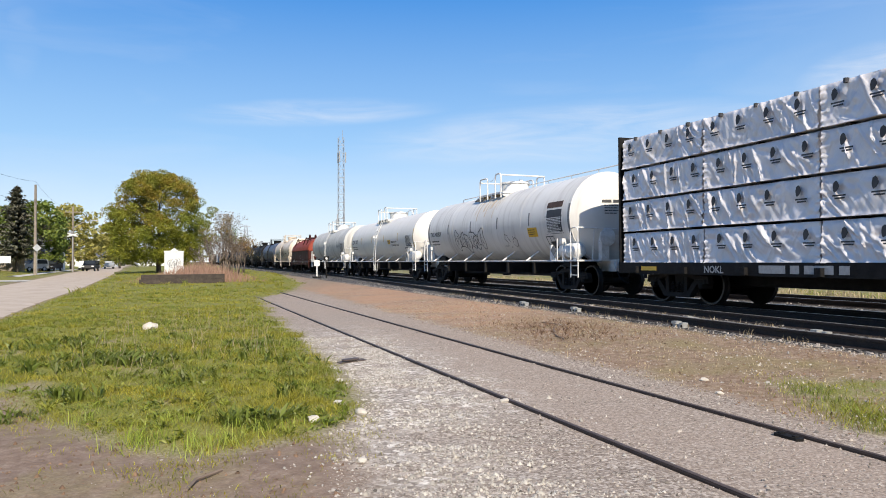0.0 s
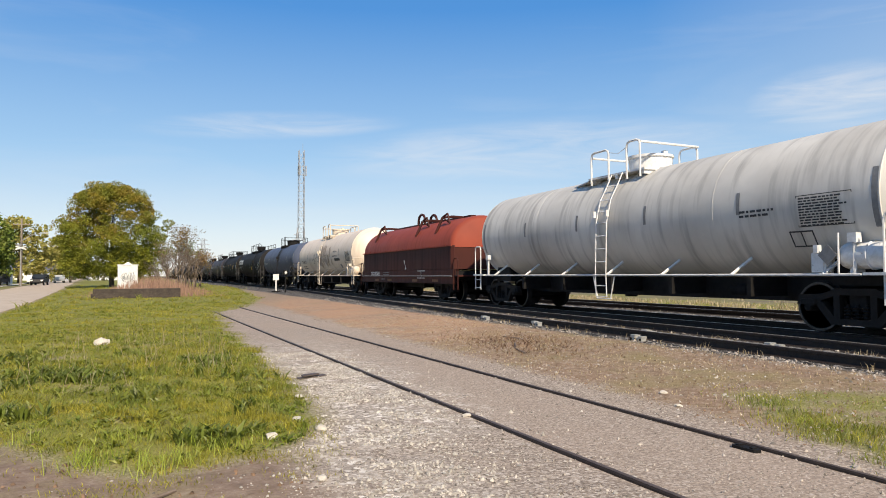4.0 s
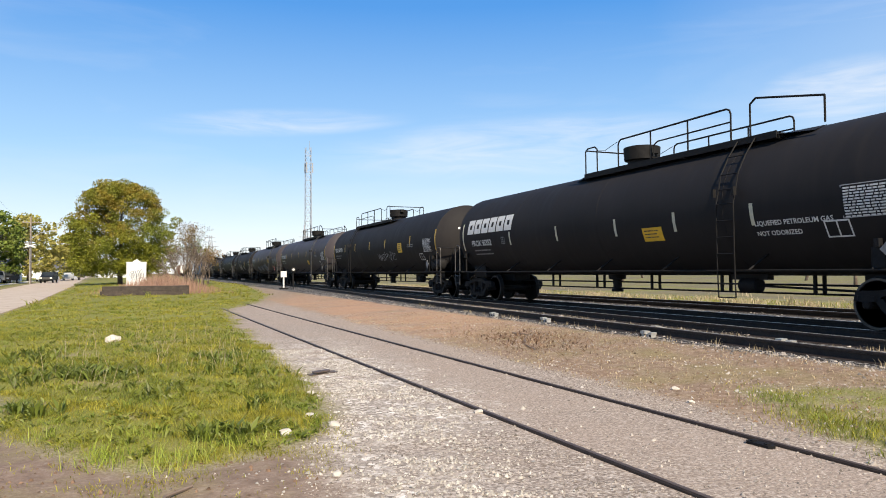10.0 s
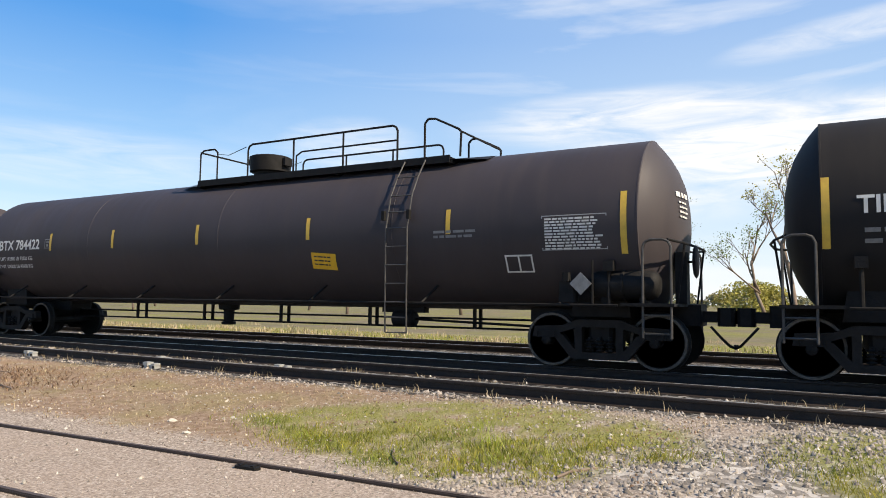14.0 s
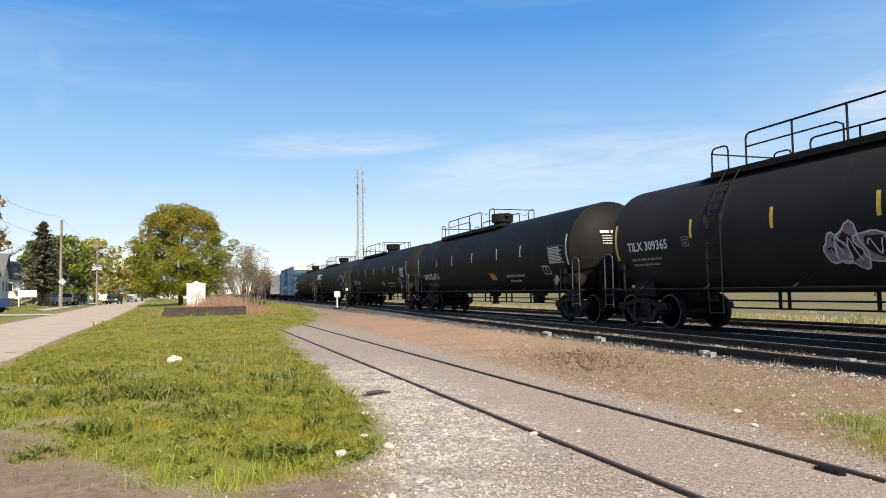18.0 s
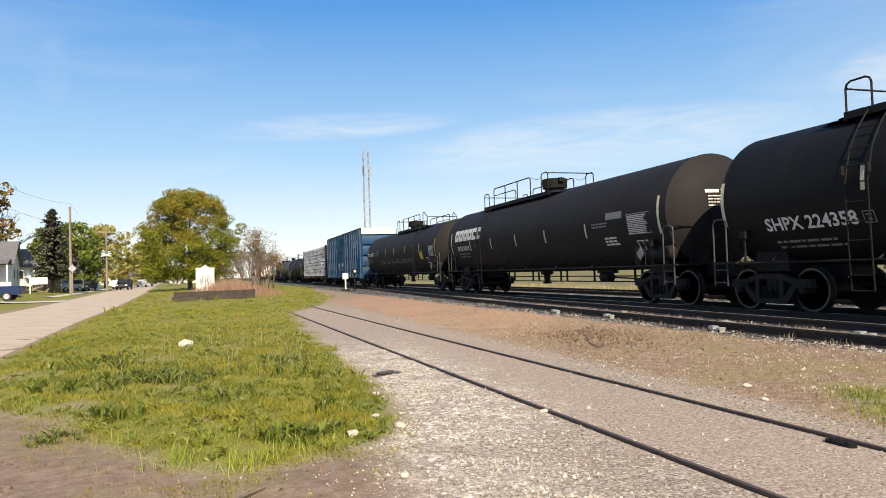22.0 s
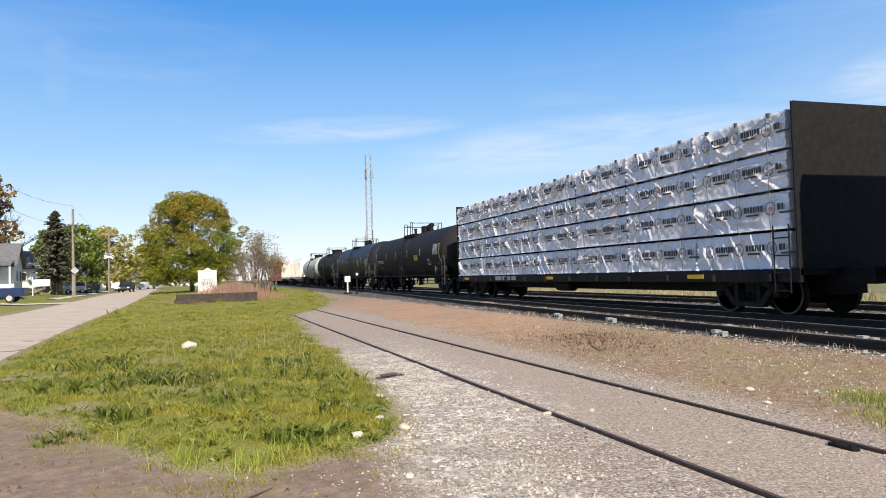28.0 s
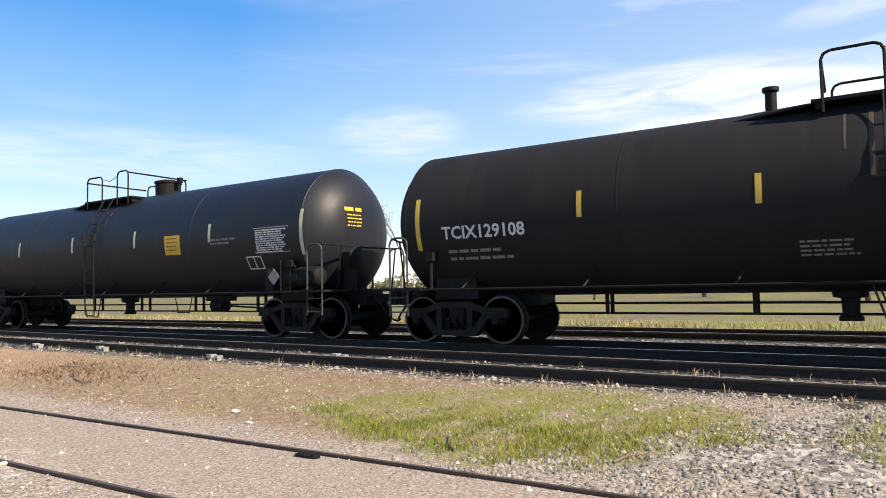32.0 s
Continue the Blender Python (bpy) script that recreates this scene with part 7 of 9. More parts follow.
    y = np.choose(heap, (16.0, 17.6, 9.0)) + rng.normal(0, 1, n) * np.choose(heap, (1.9, 2.4, 3.0))
    keep = rng.random(n) < smooth(-0.5, 0.2, wobble(x, y, 1.1))
    pebbles("white_ballast", "heaps of clean pale ballast between the far rails", np.stack([x, y, rng.uniform(0.016, 0.04, n)], -1)[keep], ROCK, 31)
    n = 15000
    x, y = rng.uniform(4.7, 8.3, n), -2 + 24 * rng.random(n) ** 1.2
    keep = rng.random(n) < 0.15 + 0.85 * smooth(-0.2, 0.5, wobble(x, y, 1.1))
    pebbles("dirt_stones", "small white stones in the brown dirt", np.stack([x, y, 0.005 + 0.014 * rng.random(n) ** 3], -1)[keep], STONE, 25)
    n = 9000
    x, y = rng.uniform(4.9, 8.2, n), 1 + 21 * rng.random(n) ** 1.3
    far = (rng.random(n) < 0.35)
    x = np.where(far, rng.uniform(-4.5, 1.0, n), x)
    y = np.where(far, rng.uniform(3.2, 9, n), y)
    keep = (rng.random(n) < 0.3 + 0.7 * smooth(-0.2, 0.5, wobble(x + 3, y, 1.3))) & (~far | (y < np.interp(x, [a for a, _ in GRASS_FRONT], [b for _, b in GRASS_FRONT]) + 0.3))
    pebbles("dirt_clods", "dark brown crumbs of dry soil", np.stack([x, y, 0.005 + 0.016 * rng.random(n) ** 2], -1)[keep], LITTER, 26)


make_stones()


def rock(x, y, w, d, h, seed, label):
    rng = random.Random(seed)
    bm = bmesh.new()
    bmesh.ops.create_icosphere(bm, subdivisions=2, radius=0.5)
    for q in bm.verts:
        m = 1 + 0.34 * noise.noise(q.co * 2.6 + Vector((seed, 0, 0))) + rng.uniform(-0.05, 0.05)
        q.co = Vector((q.co.x * w * m, q.co.y * d * m, q.co.z * h * m))
    me = bpy.data.meshes.new("stone")
    bm.to_mesh(me)
    bm.free()
    me.materials.append(ROCK)
    ob = new("stone", me)
    ob.matrix_basis = pose(x, y, float(ground_z(np.array(x), np.array(y))) + h * 0.28, 0, 0, rng.uniform(0, 180))
    return tagged(ob, label, "stone", "stones at the grass edge")


rock(-0.75, 14.9, 0.30, 0.20, 0.17, 1, "white limestone block lying in the grass")
rock(1.01, 5.96, 0.13, 0.10, 0.075, 2, "pale stone at the edge of the grass")
rock(1.36, 6.62, 0.13, 0.10, 0.06, 3, "pale stone at the edge of the grass")
rock(1.48, 6.18, 0.14, 0.10, 0.07, 4, "pale stone at the edge of the grass")
rock(1.14, 4.70, 0.09, 0.07, 0.04, 5, "pale stone at the edge of the grass")
rock(1.62, 7.9, 0.11, 0.08, 0.05, 6, "pale stone at the edge of the grass")
rock(5.55, 6.45, 0.10, 0.07, 0.05, 7, "white stone on the brown dirt")
rock(5.15, 5.75, 0.08, 0.06, 0.04, 8, "white stone on the brown dirt")
rock(2.93, 6.2, 0.11, 0.07, 0.05, 9, "white stone beside the sunken rail")


# ---- small things on the ground ----
def flat_thing(name, label, category, geo, mat, m):
    ob = new(name, geo.mesh(name, mat))
    ob.matrix_basis = m
    return tagged(ob, label, category)


flat_thing("tie_plate", "rusty iron plate lying on the gravel", "metal plate", Geo().box(-0.2, 0.2, -0.07, 0.07, 0, 0.014, 0.012).box(-0.14, 0.1, -0.05, 0.06, 0.03, 0.045, 0.02), RAIL_DULL, pose(2.12, 9.46, 0.0, 2, -3, 12))
flat_thing("rail_joint", "dark joint bar bolted beside the sunken rail", "joint bar", Geo().box(-0.04, 0.04, -0.12, 0.12, -0.03, 0.012, 0.02).box(-0.025, 0.025, -0.08, -0.05, 0.012, 0.022).box(-0.025, 0.025, 0.05, 0.08, 0.012, 0.022), STEEL, pose(4.39, 4.15, 0.012, 0, 0, 4))
for k, (x, y, ln, a) in enumerate(((5.31, 3.3, 0.55, 40), (5.6, 1.75, 0.5, -20), (6.1, 10.8, 0.9, 75), (6.5, 11.6, 1.2, 60), (6.9, 12.4, 0.8, 100), (0.1, 4.65, 0.4, 60))):
    flat_thing("stick", "broken dry stick lying on the dirt", "stick", Geo().path([(-ln / 2, 0, 0.012), (-ln * 0.1, 0.03, 0.022), (ln / 2, -0.02, 0.014)], 0.012, 6), TWIG, pose(x, y, float(ground_z(np.array(x), np.array(y))), 0, 0, a))

GREYBOX = material("galvanised_box", (0.34, 0.34, 0.33), (0.48, 0.48, 0.46), 9, 0.5, 0.4, 0.2, 30)
for x, y in ((8.72, 17.1), (8.55, 10.45), (9.5, 11.3), (9.55, 8.3), (8.85, 14.6)):
    box_ob = thing("switch_heater", "small galvanised box clamped beside the rail", "track box", "boxes along the rail", at=pose(x - 0.12, y, 0.145))
    box_ob.scale = (0.75, 0.7, 0.8)
    part("housing", Geo().box(-0.08, 0.08, -0.22, 0.22, 0.0, 0.08, 0.02), GREYBOX, box_ob)
    part("lid", Geo().box(-0.09, 0.09, -0.23, -0.06, 0.08, 0.12, 0.02).box(-0.09, 0.09, 0.02, 0.23, 0.08, 0.14, 0.02), GREYBOX, box_ob)
    for dy in (-0.18, 0.02, 0.2):
        part("bolt", Geo().lathe([(-0.105, 0.025), (-0.08, 0.03)], 0, (0, dy, 0.045), 8), STEEL, box_ob)

stand = thing("switch_stand", "white switch stand target on a post", "switch stand", at=pose(8.9, 52.3, 0.14))
part("base", Geo().box(-0.3, 0.3, -0.2, 0.2, 0, 0.12, 0.03), STEEL, stand)
part("post", Geo().rod((0, 0, 0.1), (0, 0, 0.95), 0.06, 8), WHITE_STEEL, stand)
part("target", Geo().box(-0.22, 0.22, -0.02, 0.02, 0.9, 1.35, 0.02), WHITE_STEEL, stand, "white sheet metal target")
part("lever", Geo().rod((0.1, 0, 0.2), (0.5, 0.1, 0.35), 0.025, 6), STEEL, stand)
stand2 = thing("switch_lamp", "dark low switch lamp beside the track", "switch stand", at=pose(9.4, 51.2, 0.14))
part("post", Geo().rod((0, 0, 0), (0, 0, 1.35), 0.05, 8), STEEL, stand2)
part("lamp_head", Geo().box(-0.17, 0.17, -0.14, 0.14, 1.3, 1.62, 0.04), STEEL, stand2)
part("lens", Geo().lathe([(-0.16, 0.09), (-0.14, 0.10)], 1, (0, 0, 1.46), 12), MARK, stand2)

# ---- old timbers and the white cabinet ----
OLDWOOD = material("weathered_dark_timber", (0.035, 0.027, 0.022), (0.075, 0.058, 0.047), 3, 0.9, 0, 0.6, 25)
pile = thing("timber_barrier", "stacked dark railway timbers in the weeds", "timbers", at=pose(-0.5, 46.5, 0.05, 0, 0, 6))
for k in range(2):
    for j in range(2):
        part("timber", Geo().box(-2.5 + 0.1 * k, 2.5 - 0.15 * j, -0.15 + 0.3 * j - 0.15, -0.15 + 0.3 * j + 0.13, 0.29 * k, 0.29 * k + 0.28, 0.03), OLDWOOD, pile)
cab = thing("cabinet", "white painted cabinet with grey scribbles and a capped top", "cabinet", at=pose(-1.3, 60, 0.0))
part("body", Geo().box(-0.72, 0.72, -0.4, 0.4, 0, 2.22, 0.04), WHITE_STEEL, cab)
part("cap", Geo().box(-0.76, 0.76, -0.44, 0.44, 2.22, 2.30, 0.05).lathe([(2.30, 0.3), (2.36, 0.26), (2.44, 0.12), (2.5, 0.05)], 2, (0, 0, 0), 12), WHITE_STEEL, cab)
part("door", Geo().box(-0.62, 0.62, -0.425, -0.40, 0.2, 2.1, 0.01), WHITE_STEEL, cab)
rg = random.Random(2)
sc_v, sc_f = scrawl(rg, 1.0, 0.7, 4)[0]
part("scribble", Geo().add([(u - 0.5, -0.43, w + 0.9) for u, w in sc_v], sc_f), GRAFF_GREY, cab, "", 0)

# ---- poles, tower, pylons ----
SIGNW = material("white_sign_paint", (0.72, 0.72, 0.70), (0.64, 0.64, 0.62), 3, 0.5)
POLE = material("weathered_pole_wood", (0.20, 0.165, 0.13), (0.30, 0.26, 0.21), 2, 0.9, 0, 0.4, 20)
GALV = material("galvanised_steel", (0.38, 0.39, 0.40), (0.50, 0.51, 0.52), 3, 0.5, 0.5)


def utility_pole(x, y, h, arm, lamp, label):
    p = thing("utility_pole", label, "utility pole", "poles along the road", at=pose(x, y, float(ground_z(np.array(x), np.array(y))) - 0.1))
    part("shaft", Geo().rod((0, 0, 0), (0, 0, h), 0.19, 10, 0.12), POLE, p)
    if arm:
        part("crossarm", Geo().box(-1.1, 1.1, -0.06, 0.06, h - 0.9, h - 0.78), POLE, p)
        for dx in (-1.0, -0.5, 0.5, 1.0):
            part("insulator", Geo().lathe([(h - 0.78, 0.05), (h - 0.7, 0.07), (h - 0.62, 0.04)], 2, (dx, 0, 0), 8), GALV, p)
    if lamp:
        part("lamp_arm", Geo().path([(0, 0, h - 3.3), (1.2, 0, h - 2.4), (2.8, 0, h - 2.05)], 0.05, 6), GALV, p)
        part("lamp_head", Geo().box(2.6, 3.5, -0.14, 0.14, h - 2.12, h - 1.96, 0.05), GALV, p)
        part("transformer", Geo().lathe([(h - 4.6, 0.2), (h - 4.55, 0.25), (h - 3.8, 0.25), (h - 3.75, 0.18)], 2, (-0.4, 0, 0), 12), GALV, p)
    return p


utility_pole(-16.7, 90, 10.4, False, False, "bare wooden utility pole on the lawn")
utility_pole(-16.9, 118, 10.0, True, True, "wooden utility pole with a street lamp arm")
utility_pole(-17.5, 60, 10.4, True, False, "wooden utility pole on the lawn")
utility_pole(-21, 190, 10.0, True, False, "distant wooden utility pole")
warning = thing("road_sign", "grey back of a diamond road sign before the pole", "road sign", at=pose(-16.45, 89.5, 0))
part("plate", Geo().add([(0, -0.03, 2.65), (0.45, -0.03, 3.1), (0, -0.03, 3.55), (-0.45, -0.03, 3.1), (0, 0, 2.65), (0.45, 0, 3.1), (0, 0, 3.55), (-0.45, 0, 3.1)], [(0, 1, 2, 3), (7, 6, 5, 4), (0, 4, 5, 1), (1, 5, 6, 2), (2, 6, 7, 3), (3, 7, 4, 0)]), GALV, warning)
part("post", Geo().rod((0, 0.04, 0), (0, 0.04, 3.6), 0.04, 6), GALV, warning)
crossing = thing("crossing_sign", "white crossed boards of a railway crossing sign", "road sign", at=pose(-16.9, 117.6, 0))
part("post", Geo().rod((0, 0.06, 0), (0, 0.06, 6.2), 0.05, 6), GALV, crossing)
for s in (-1, 1):
    part("board", Geo().add([(-0.7, -0.02 * s, 5.6 - s * 0.22 - 0.09), (0.7, -0.02 * s, 5.6 + s * 0.22 - 0.09), (0.7, -0.02 * s, 5.6 + s * 0.22 + 0.09), (-0.7, -0.02 * s, 5.6 - s * 0.22 + 0.09), (-0.7, 0.03 - 0.02 * s, 5.6 - s * 0.22 - 0.09), (0.7, 0.03 - 0.02 * s, 5.6 + s * 0.22 - 0.09), (0.7, 0.03 - 0.02 * s, 5.6 + s * 0.22 + 0.09), (-0.7, 0.03 - 0.02 * s, 5.6 - s * 0.22 + 0.09)], [(0, 1, 2, 3), (7, 6, 5, 4), (0, 4, 5, 1), (1, 5, 6, 2), (2, 6, 7, 3), (3, 7, 4, 0)]), SIGNW, crossing)


def wire(a, b, sag, name="power_line"):
    pts = [tuple(Vector(a).lerp(Vector(b), k / 14) - Vector((0, 0, sag * 4 * (k / 14) * (1 - k / 14)))) for k in range(15)]
    v = [(x + 0.011 * math.cos(a), y, z + 0.011 * math.sin(a)) for x, y, z in pts for a in (0.0, 1.571, 3.142, 4.712)]
    f = [(4 * i + j, 4 * i + (j + 1) % 4, 4 * i + 4 + (j + 1) % 4, 4 * i + 4 + j) for i in range(14) for j in range(4)]
    ob = new(name, Geo().add(v, f).mesh(name, STEEL, 0))
    tagged(ob, "thin overhead power line between poles", "power line", "overhead lines")


for dx, dz in ((-1.0, 0), (0, -2.2)):
    wire((-17.5 + dx, 60, 10.8 + dz), (-16.7, 90, 10.7 + dz), 0.7)
    wire((-16.7, 90, 10.7 + dz), (-16.9 + dx, 118, 10.0 + dz), 0.7)
    wire((-16.9 + dx, 118, 10.0 + dz), (-21 + dx, 190, 10.0 + dz), 1.0)


def lattice(name, label, category, x, y, h, w0, w1, mat, r, bays, arms=(), group=""):
    t = thing(name, label, category, group, at=pose(x, y, 0.0))
    legs = [(a, b) for a in (-1, 1) for b in (-1, 1)]
    for a, b in legs:
        part("leg", Geo().rod((a * w0 / 2, b * w0 / 2, 0), (a * w1 / 2, b * w1 / 2, h), r, 5), mat, t)
    g = Geo()
    for k in range(bays):
        z0, z1 = h * k / bays, h * (k + 1) / bays
        u0, u1 = (w0 + (w1 - w0) * k / bays) / 2, (w0 + (w1 - w0) * (k + 1) / bays) / 2
        for (a, b), (c2, d) in zip(((-1, -1), (1, -1), (1, 1), (-1, 1)), ((1, -1), (1, 1), (-1, 1), (-1, -1))):
            g.rod((a * u0, b * u0, z0), (c2 * u1, d * u1, z1), r * 0.6, 4)
            g.rod((a * u0, b * u0, z0), (c2 * u0, d * u0, z0), r * 0.6, 4)
    part("bracing", g, mat, t)
    for z, ln in arms:
        part("arm", Geo().rod((-ln, 0, z), (ln, 0, z), r, 5).rod((-ln, 0, z), (0, 0, z + 0.8), r * 0.6, 4).rod((ln, 0, z), (0, 0, z + 0.8), r * 0.6, 4), mat, t)
    return t


MAST = material("grey_tower_steel", (0.26, 0.27, 0.29), (0.36, 0.37, 0.39), 3, 0.6, 0.2)
tower = lattice("radio_tower", "grey lattice radio mast with antennas", "radio tower", 30.6, 149, 28.4, 1.3, 1.1, MAST, 0.06, 16)
for z, a in ((24.0, 0), (24.0, 2.1), (24.0, 4.2), (10.5, 0.8), (10.5, 3.6)):
    part("antenna", Geo().box(0.6 * math.cos(a) - 0.12 + 0.4 * math.cos(a), 0.6 * math.cos(a) + 0.12 + 0.4 * math.cos(a), 1.0 * math.sin(a) - 0.12, 1.0 * math.sin(a) + 0.12, z - 1.1, z + 1.1, 0.03), MAST, tower)
part("whip_antenna", Geo().rod((0.4, 0.4, 28), (0.4, 0.4, 30), 0.04, 5), MAST, tower)
for x, y, h in ((28.5, 400, 22), (80, 400, 26), (128, 520, 30)):
    lattice("power_pylon", "distant grey lattice power pylon", "pylon", x, y, h, 5.0, 1.0, MAST, 0.12, 9, ((h * 0.72, 4.2), (h * 0.84, 3.4), (h * 0.95, 2.4)), "power pylons")

# ---- houses and parked vehicles beyond the road ----
SIDING = material("white_vinyl_siding", (0.70, 0.70, 0.68), (0.62, 0.62, 0.60), 0.8, 0.6)
GREYSIDING = material("pale_grey_siding", (0.48, 0.48, 0.47), (0.40, 0.40, 0.39), 0.8, 0.6)
SHINGLE = material("grey_roof_shingles", (0.10, 0.10, 0.11), (0.17, 0.165, 0.165), 3, 0.9, 0, 0.4, 12)
GLASS = material("dark_window_glass", (0.02, 0.025, 0.03), (0.03, 0.035, 0.04), 2, 0.2, spec=0.25)
TRIMW = material("white_window_trim", (0.72, 0.72, 0.70), (0.66, 0.66, 0.64), 3, 0.5)


def house(label, x, y, turn, w, d, wall_h, roof_h, siding, porch, seed):
    """Gabled house; its front faces local -y, ridge along x."""
    hs = thing("house", label, "house", "houses along the road", at=pose(x, y, float(ground_z(np.array(x), np.array(y))) - 0.1, 0, 0, turn))
    part("wall", Geo().box(-w / 2, w / 2, -d / 2, d / 2, 0, wall_h).prism([(-d / 2, wall_h), (d / 2, wall_h), (0, wall_h + roof_h)], -w / 2, w / 2), siding, hs)
    e = 0.4
    for s in (-1, 1):
        y0, z0 = s * (d / 2 + e), wall_h - e * roof_h / (d / 2)
        part("roof_slope", Geo().add([(-w / 2 - e, y0, z0), (w / 2 + e, y0, z0), (w / 2 + e, 0, wall_h + roof_h + 0.05), (-w / 2 - e, 0, wall_h + roof_h + 0.05),
                                (-w / 2 - e, y0, z0 + 0.16), (w / 2 + e, y0, z0 + 0.16), (w / 2 + e, 0, wall_h + roof_h + 0.21), (-w / 2 - e, 0, wall_h + roof_h + 0.21)],
                               [(0, 1, 2, 3), (4, 7, 6, 5), (0, 4, 5, 1), (1, 5, 6, 2), (2, 6, 7, 3), (3, 7, 4, 0)]), SHINGLE, hs)
    for zz in ([1.0] if wall_h < 4 else [1.0, 3.7]):
        for xx in (-w * 0.3, w * 0.28):
            win = part("window", Geo().box(xx - 0.6, xx + 0.6, -d / 2 - 0.05, -d / 2, zz, zz + 1.3), TRIMW, hs)
            part("pane", Geo().box(xx - 0.5, xx - 0.03, -d / 2 - 0.06, -d / 2 - 0.045, zz + 0.1, zz + 1.2), GLASS, win)
            part("pane", Geo().box(xx + 0.03, xx + 0.5, -d / 2 - 0.06, -d / 2 - 0.045, zz + 0.1, zz + 1.2), GLASS, win)
        for yy in (-d * 0.2, d * 0.22):
            win = part("window", Geo().box(w / 2, w / 2 + 0.05, yy - 0.5, yy + 0.5, zz, zz + 1.3), TRIMW, hs)
            part("pane", Geo().box(w / 2 + 0.045, w / 2 + 0.06, yy - 0.4, yy + 0.4, zz + 0.1, zz + 1.2), GLASS, win)
    part("door", Geo().box(-0.45, 0.45, -d / 2 - 0.05, -d / 2, 0.2, 2.25), TRIMW, hs)
    if porch:
        part("porch_roof", Geo().prism([(-d / 2 - 2.4, 2.75), (-d / 2, 3.2), (-d / 2, 3.35), (-d / 2 - 2.4, 2.9)], -w / 2, w / 2), SHINGLE, hs)
        part("porch_floor", Geo().box(-w / 2, w / 2, -d / 2 - 2.3, -d / 2, 0, 0.35), GREYSIDING, hs)
        for xx in (-w / 2 + 0.15, -w / 6, w / 6, w / 2 - 0.15):
            part("porch_post", Geo().box(xx - 0.08, xx + 0.08, -d / 2 - 2.25, -d / 2 - 2.09, 0.35, 2.85), TRIMW, hs)
    part("chimney", Geo().box(w * 0.2, w * 0.2 + 0.6, -0.3, 0.3, wall_h + roof_h * 0.4, wall_h + roof_h + 0.7), RAIL_STEEL, hs)
    return hs


house("white two-storey house with a grey gable roof", -24.5, 73.2, 107, 9, 8, 5.0, 2.6, SIDING, False, 1)
house("low grey-roofed bungalow with a white front porch", -27.2, 92, 8, 8.5, 8, 2.9, 2.4, SIDING, True, 2)
house("white bungalow behind the spruce", -31, 112, 30, 9, 8, 2.9, 2.3, SIDING, False, 3)
house("white bungalow farther along the road", -29, 138, 40, 9, 8, 2.9, 2.3, SIDING, True, 4)
house("distant pale house at the end of the road", -26, 215, 70, 11, 9, 3.0, 2.4, SIDING, False, 5)
house("distant pale house at the end of the road", -12, 262, 10, 12, 9, 3.0, 2.6, SIDING, False, 6)

TYRE = material("black_tyre_rubber", (0.015, 0.015, 0.015), (0.025, 0.025, 0.025), 8, 0.85)


def vehicle(label, category, x, y, turn, paint, pickup=False):
    """A parked car or pickup, its nose along local +y."""
    car = thing("pickup_truck" if pickup else "parked_car", label, category, "parked vehicles", at=pose(x, y, float(ground_z(np.array(x), np.array(y))) + 0.03, 0, 0, turn))
    side = ([(-2.7, 0.45), (-2.7, 1.0), (-0.6, 1.02), (-0.5, 1.72), (0.75, 1.75), (1.35, 1.12), (2.6, 1.0), (2.75, 0.5)] if pickup else
            [(-2.2, 0.4), (-2.25, 1.0), (-2.1, 1.6), (-1.2, 1.7), (0.4, 1.66), (1.1, 1.06), (2.1, 0.92), (2.25, 0.45)])
    part("body", Geo().prism(side, -0.9, 0.9), paint, car)
    glass = [(-0.42, 1.08), (-0.36, 1.62), (0.66, 1.64), (1.1, 1.14)] if pickup else [(-2.0, 1.05), (-1.9, 1.52), (-1.1, 1.6), (0.35, 1.56), (0.85, 1.08)]
    for s in (-1, 1):
        part("side_window", Geo().prism(glass, min(s * 0.9, s * 0.912), max(s * 0.9, s * 0.912)), GLASS, car)
    y0, y1 = (0.76, 1.34) if pickup else (0.45, 1.08)
    part("windscreen", Geo().add([(-0.78, y0, 1.70), (0.78, y0, 1.70), (0.8, y1, 1.12), (-0.8, y1, 1.12)], [(0, 1, 2, 3)]), GLASS, car)
    if pickup:
        part("cargo_bed", Geo().box(-0.92, -0.8, -2.7, -0.62, 0.6, 1.12).box(0.8, 0.92, -2.7, -0.62, 0.6, 1.12).box(-0.92, 0.92, -2.74, -2.66, 0.6, 1.1), paint, car)
    for yy in ((-1.75, 1.75) if pickup else (-1.35, 1.4)):
        for s in (-1, 1):
            wh = part("wheel", Geo().lathe([(-0.11, 0.24), (-0.11, 0.33), (0.11, 0.33), (0.11, 0.24)], 0, (s * 0.84, yy, 0.33), 18), TYRE, car)
            part("rim", Geo().lathe([(s * 0.10, 0.23), (s * 0.125, 0.2), (s * 0.13, 0.05)], 0, (s * 0.84, yy, 0.33), 14), GALV, wh)
    for s in (-1, 1):
        part("headlight", Geo().box(s * 0.7 - 0.16, s * 0.7 + 0.16, side[-1][0] - 0.12, side[-1][0] + 0.0, 0.68, 0.86), TRIMW, car)
        part("tail_light", Geo().box(s * 0.78 - 0.1, s * 0.78 + 0.1, side[0][0] - 0.03, side[0][0] + 0.05, 0.72, 0.95), RED, car)
    part("bumper", Geo().box(-0.88, 0.88, side[-1][0] - 0.1, side[-1][0] + 0.06, 0.38, 0.56, 0.04), STEEL, car)
    return car


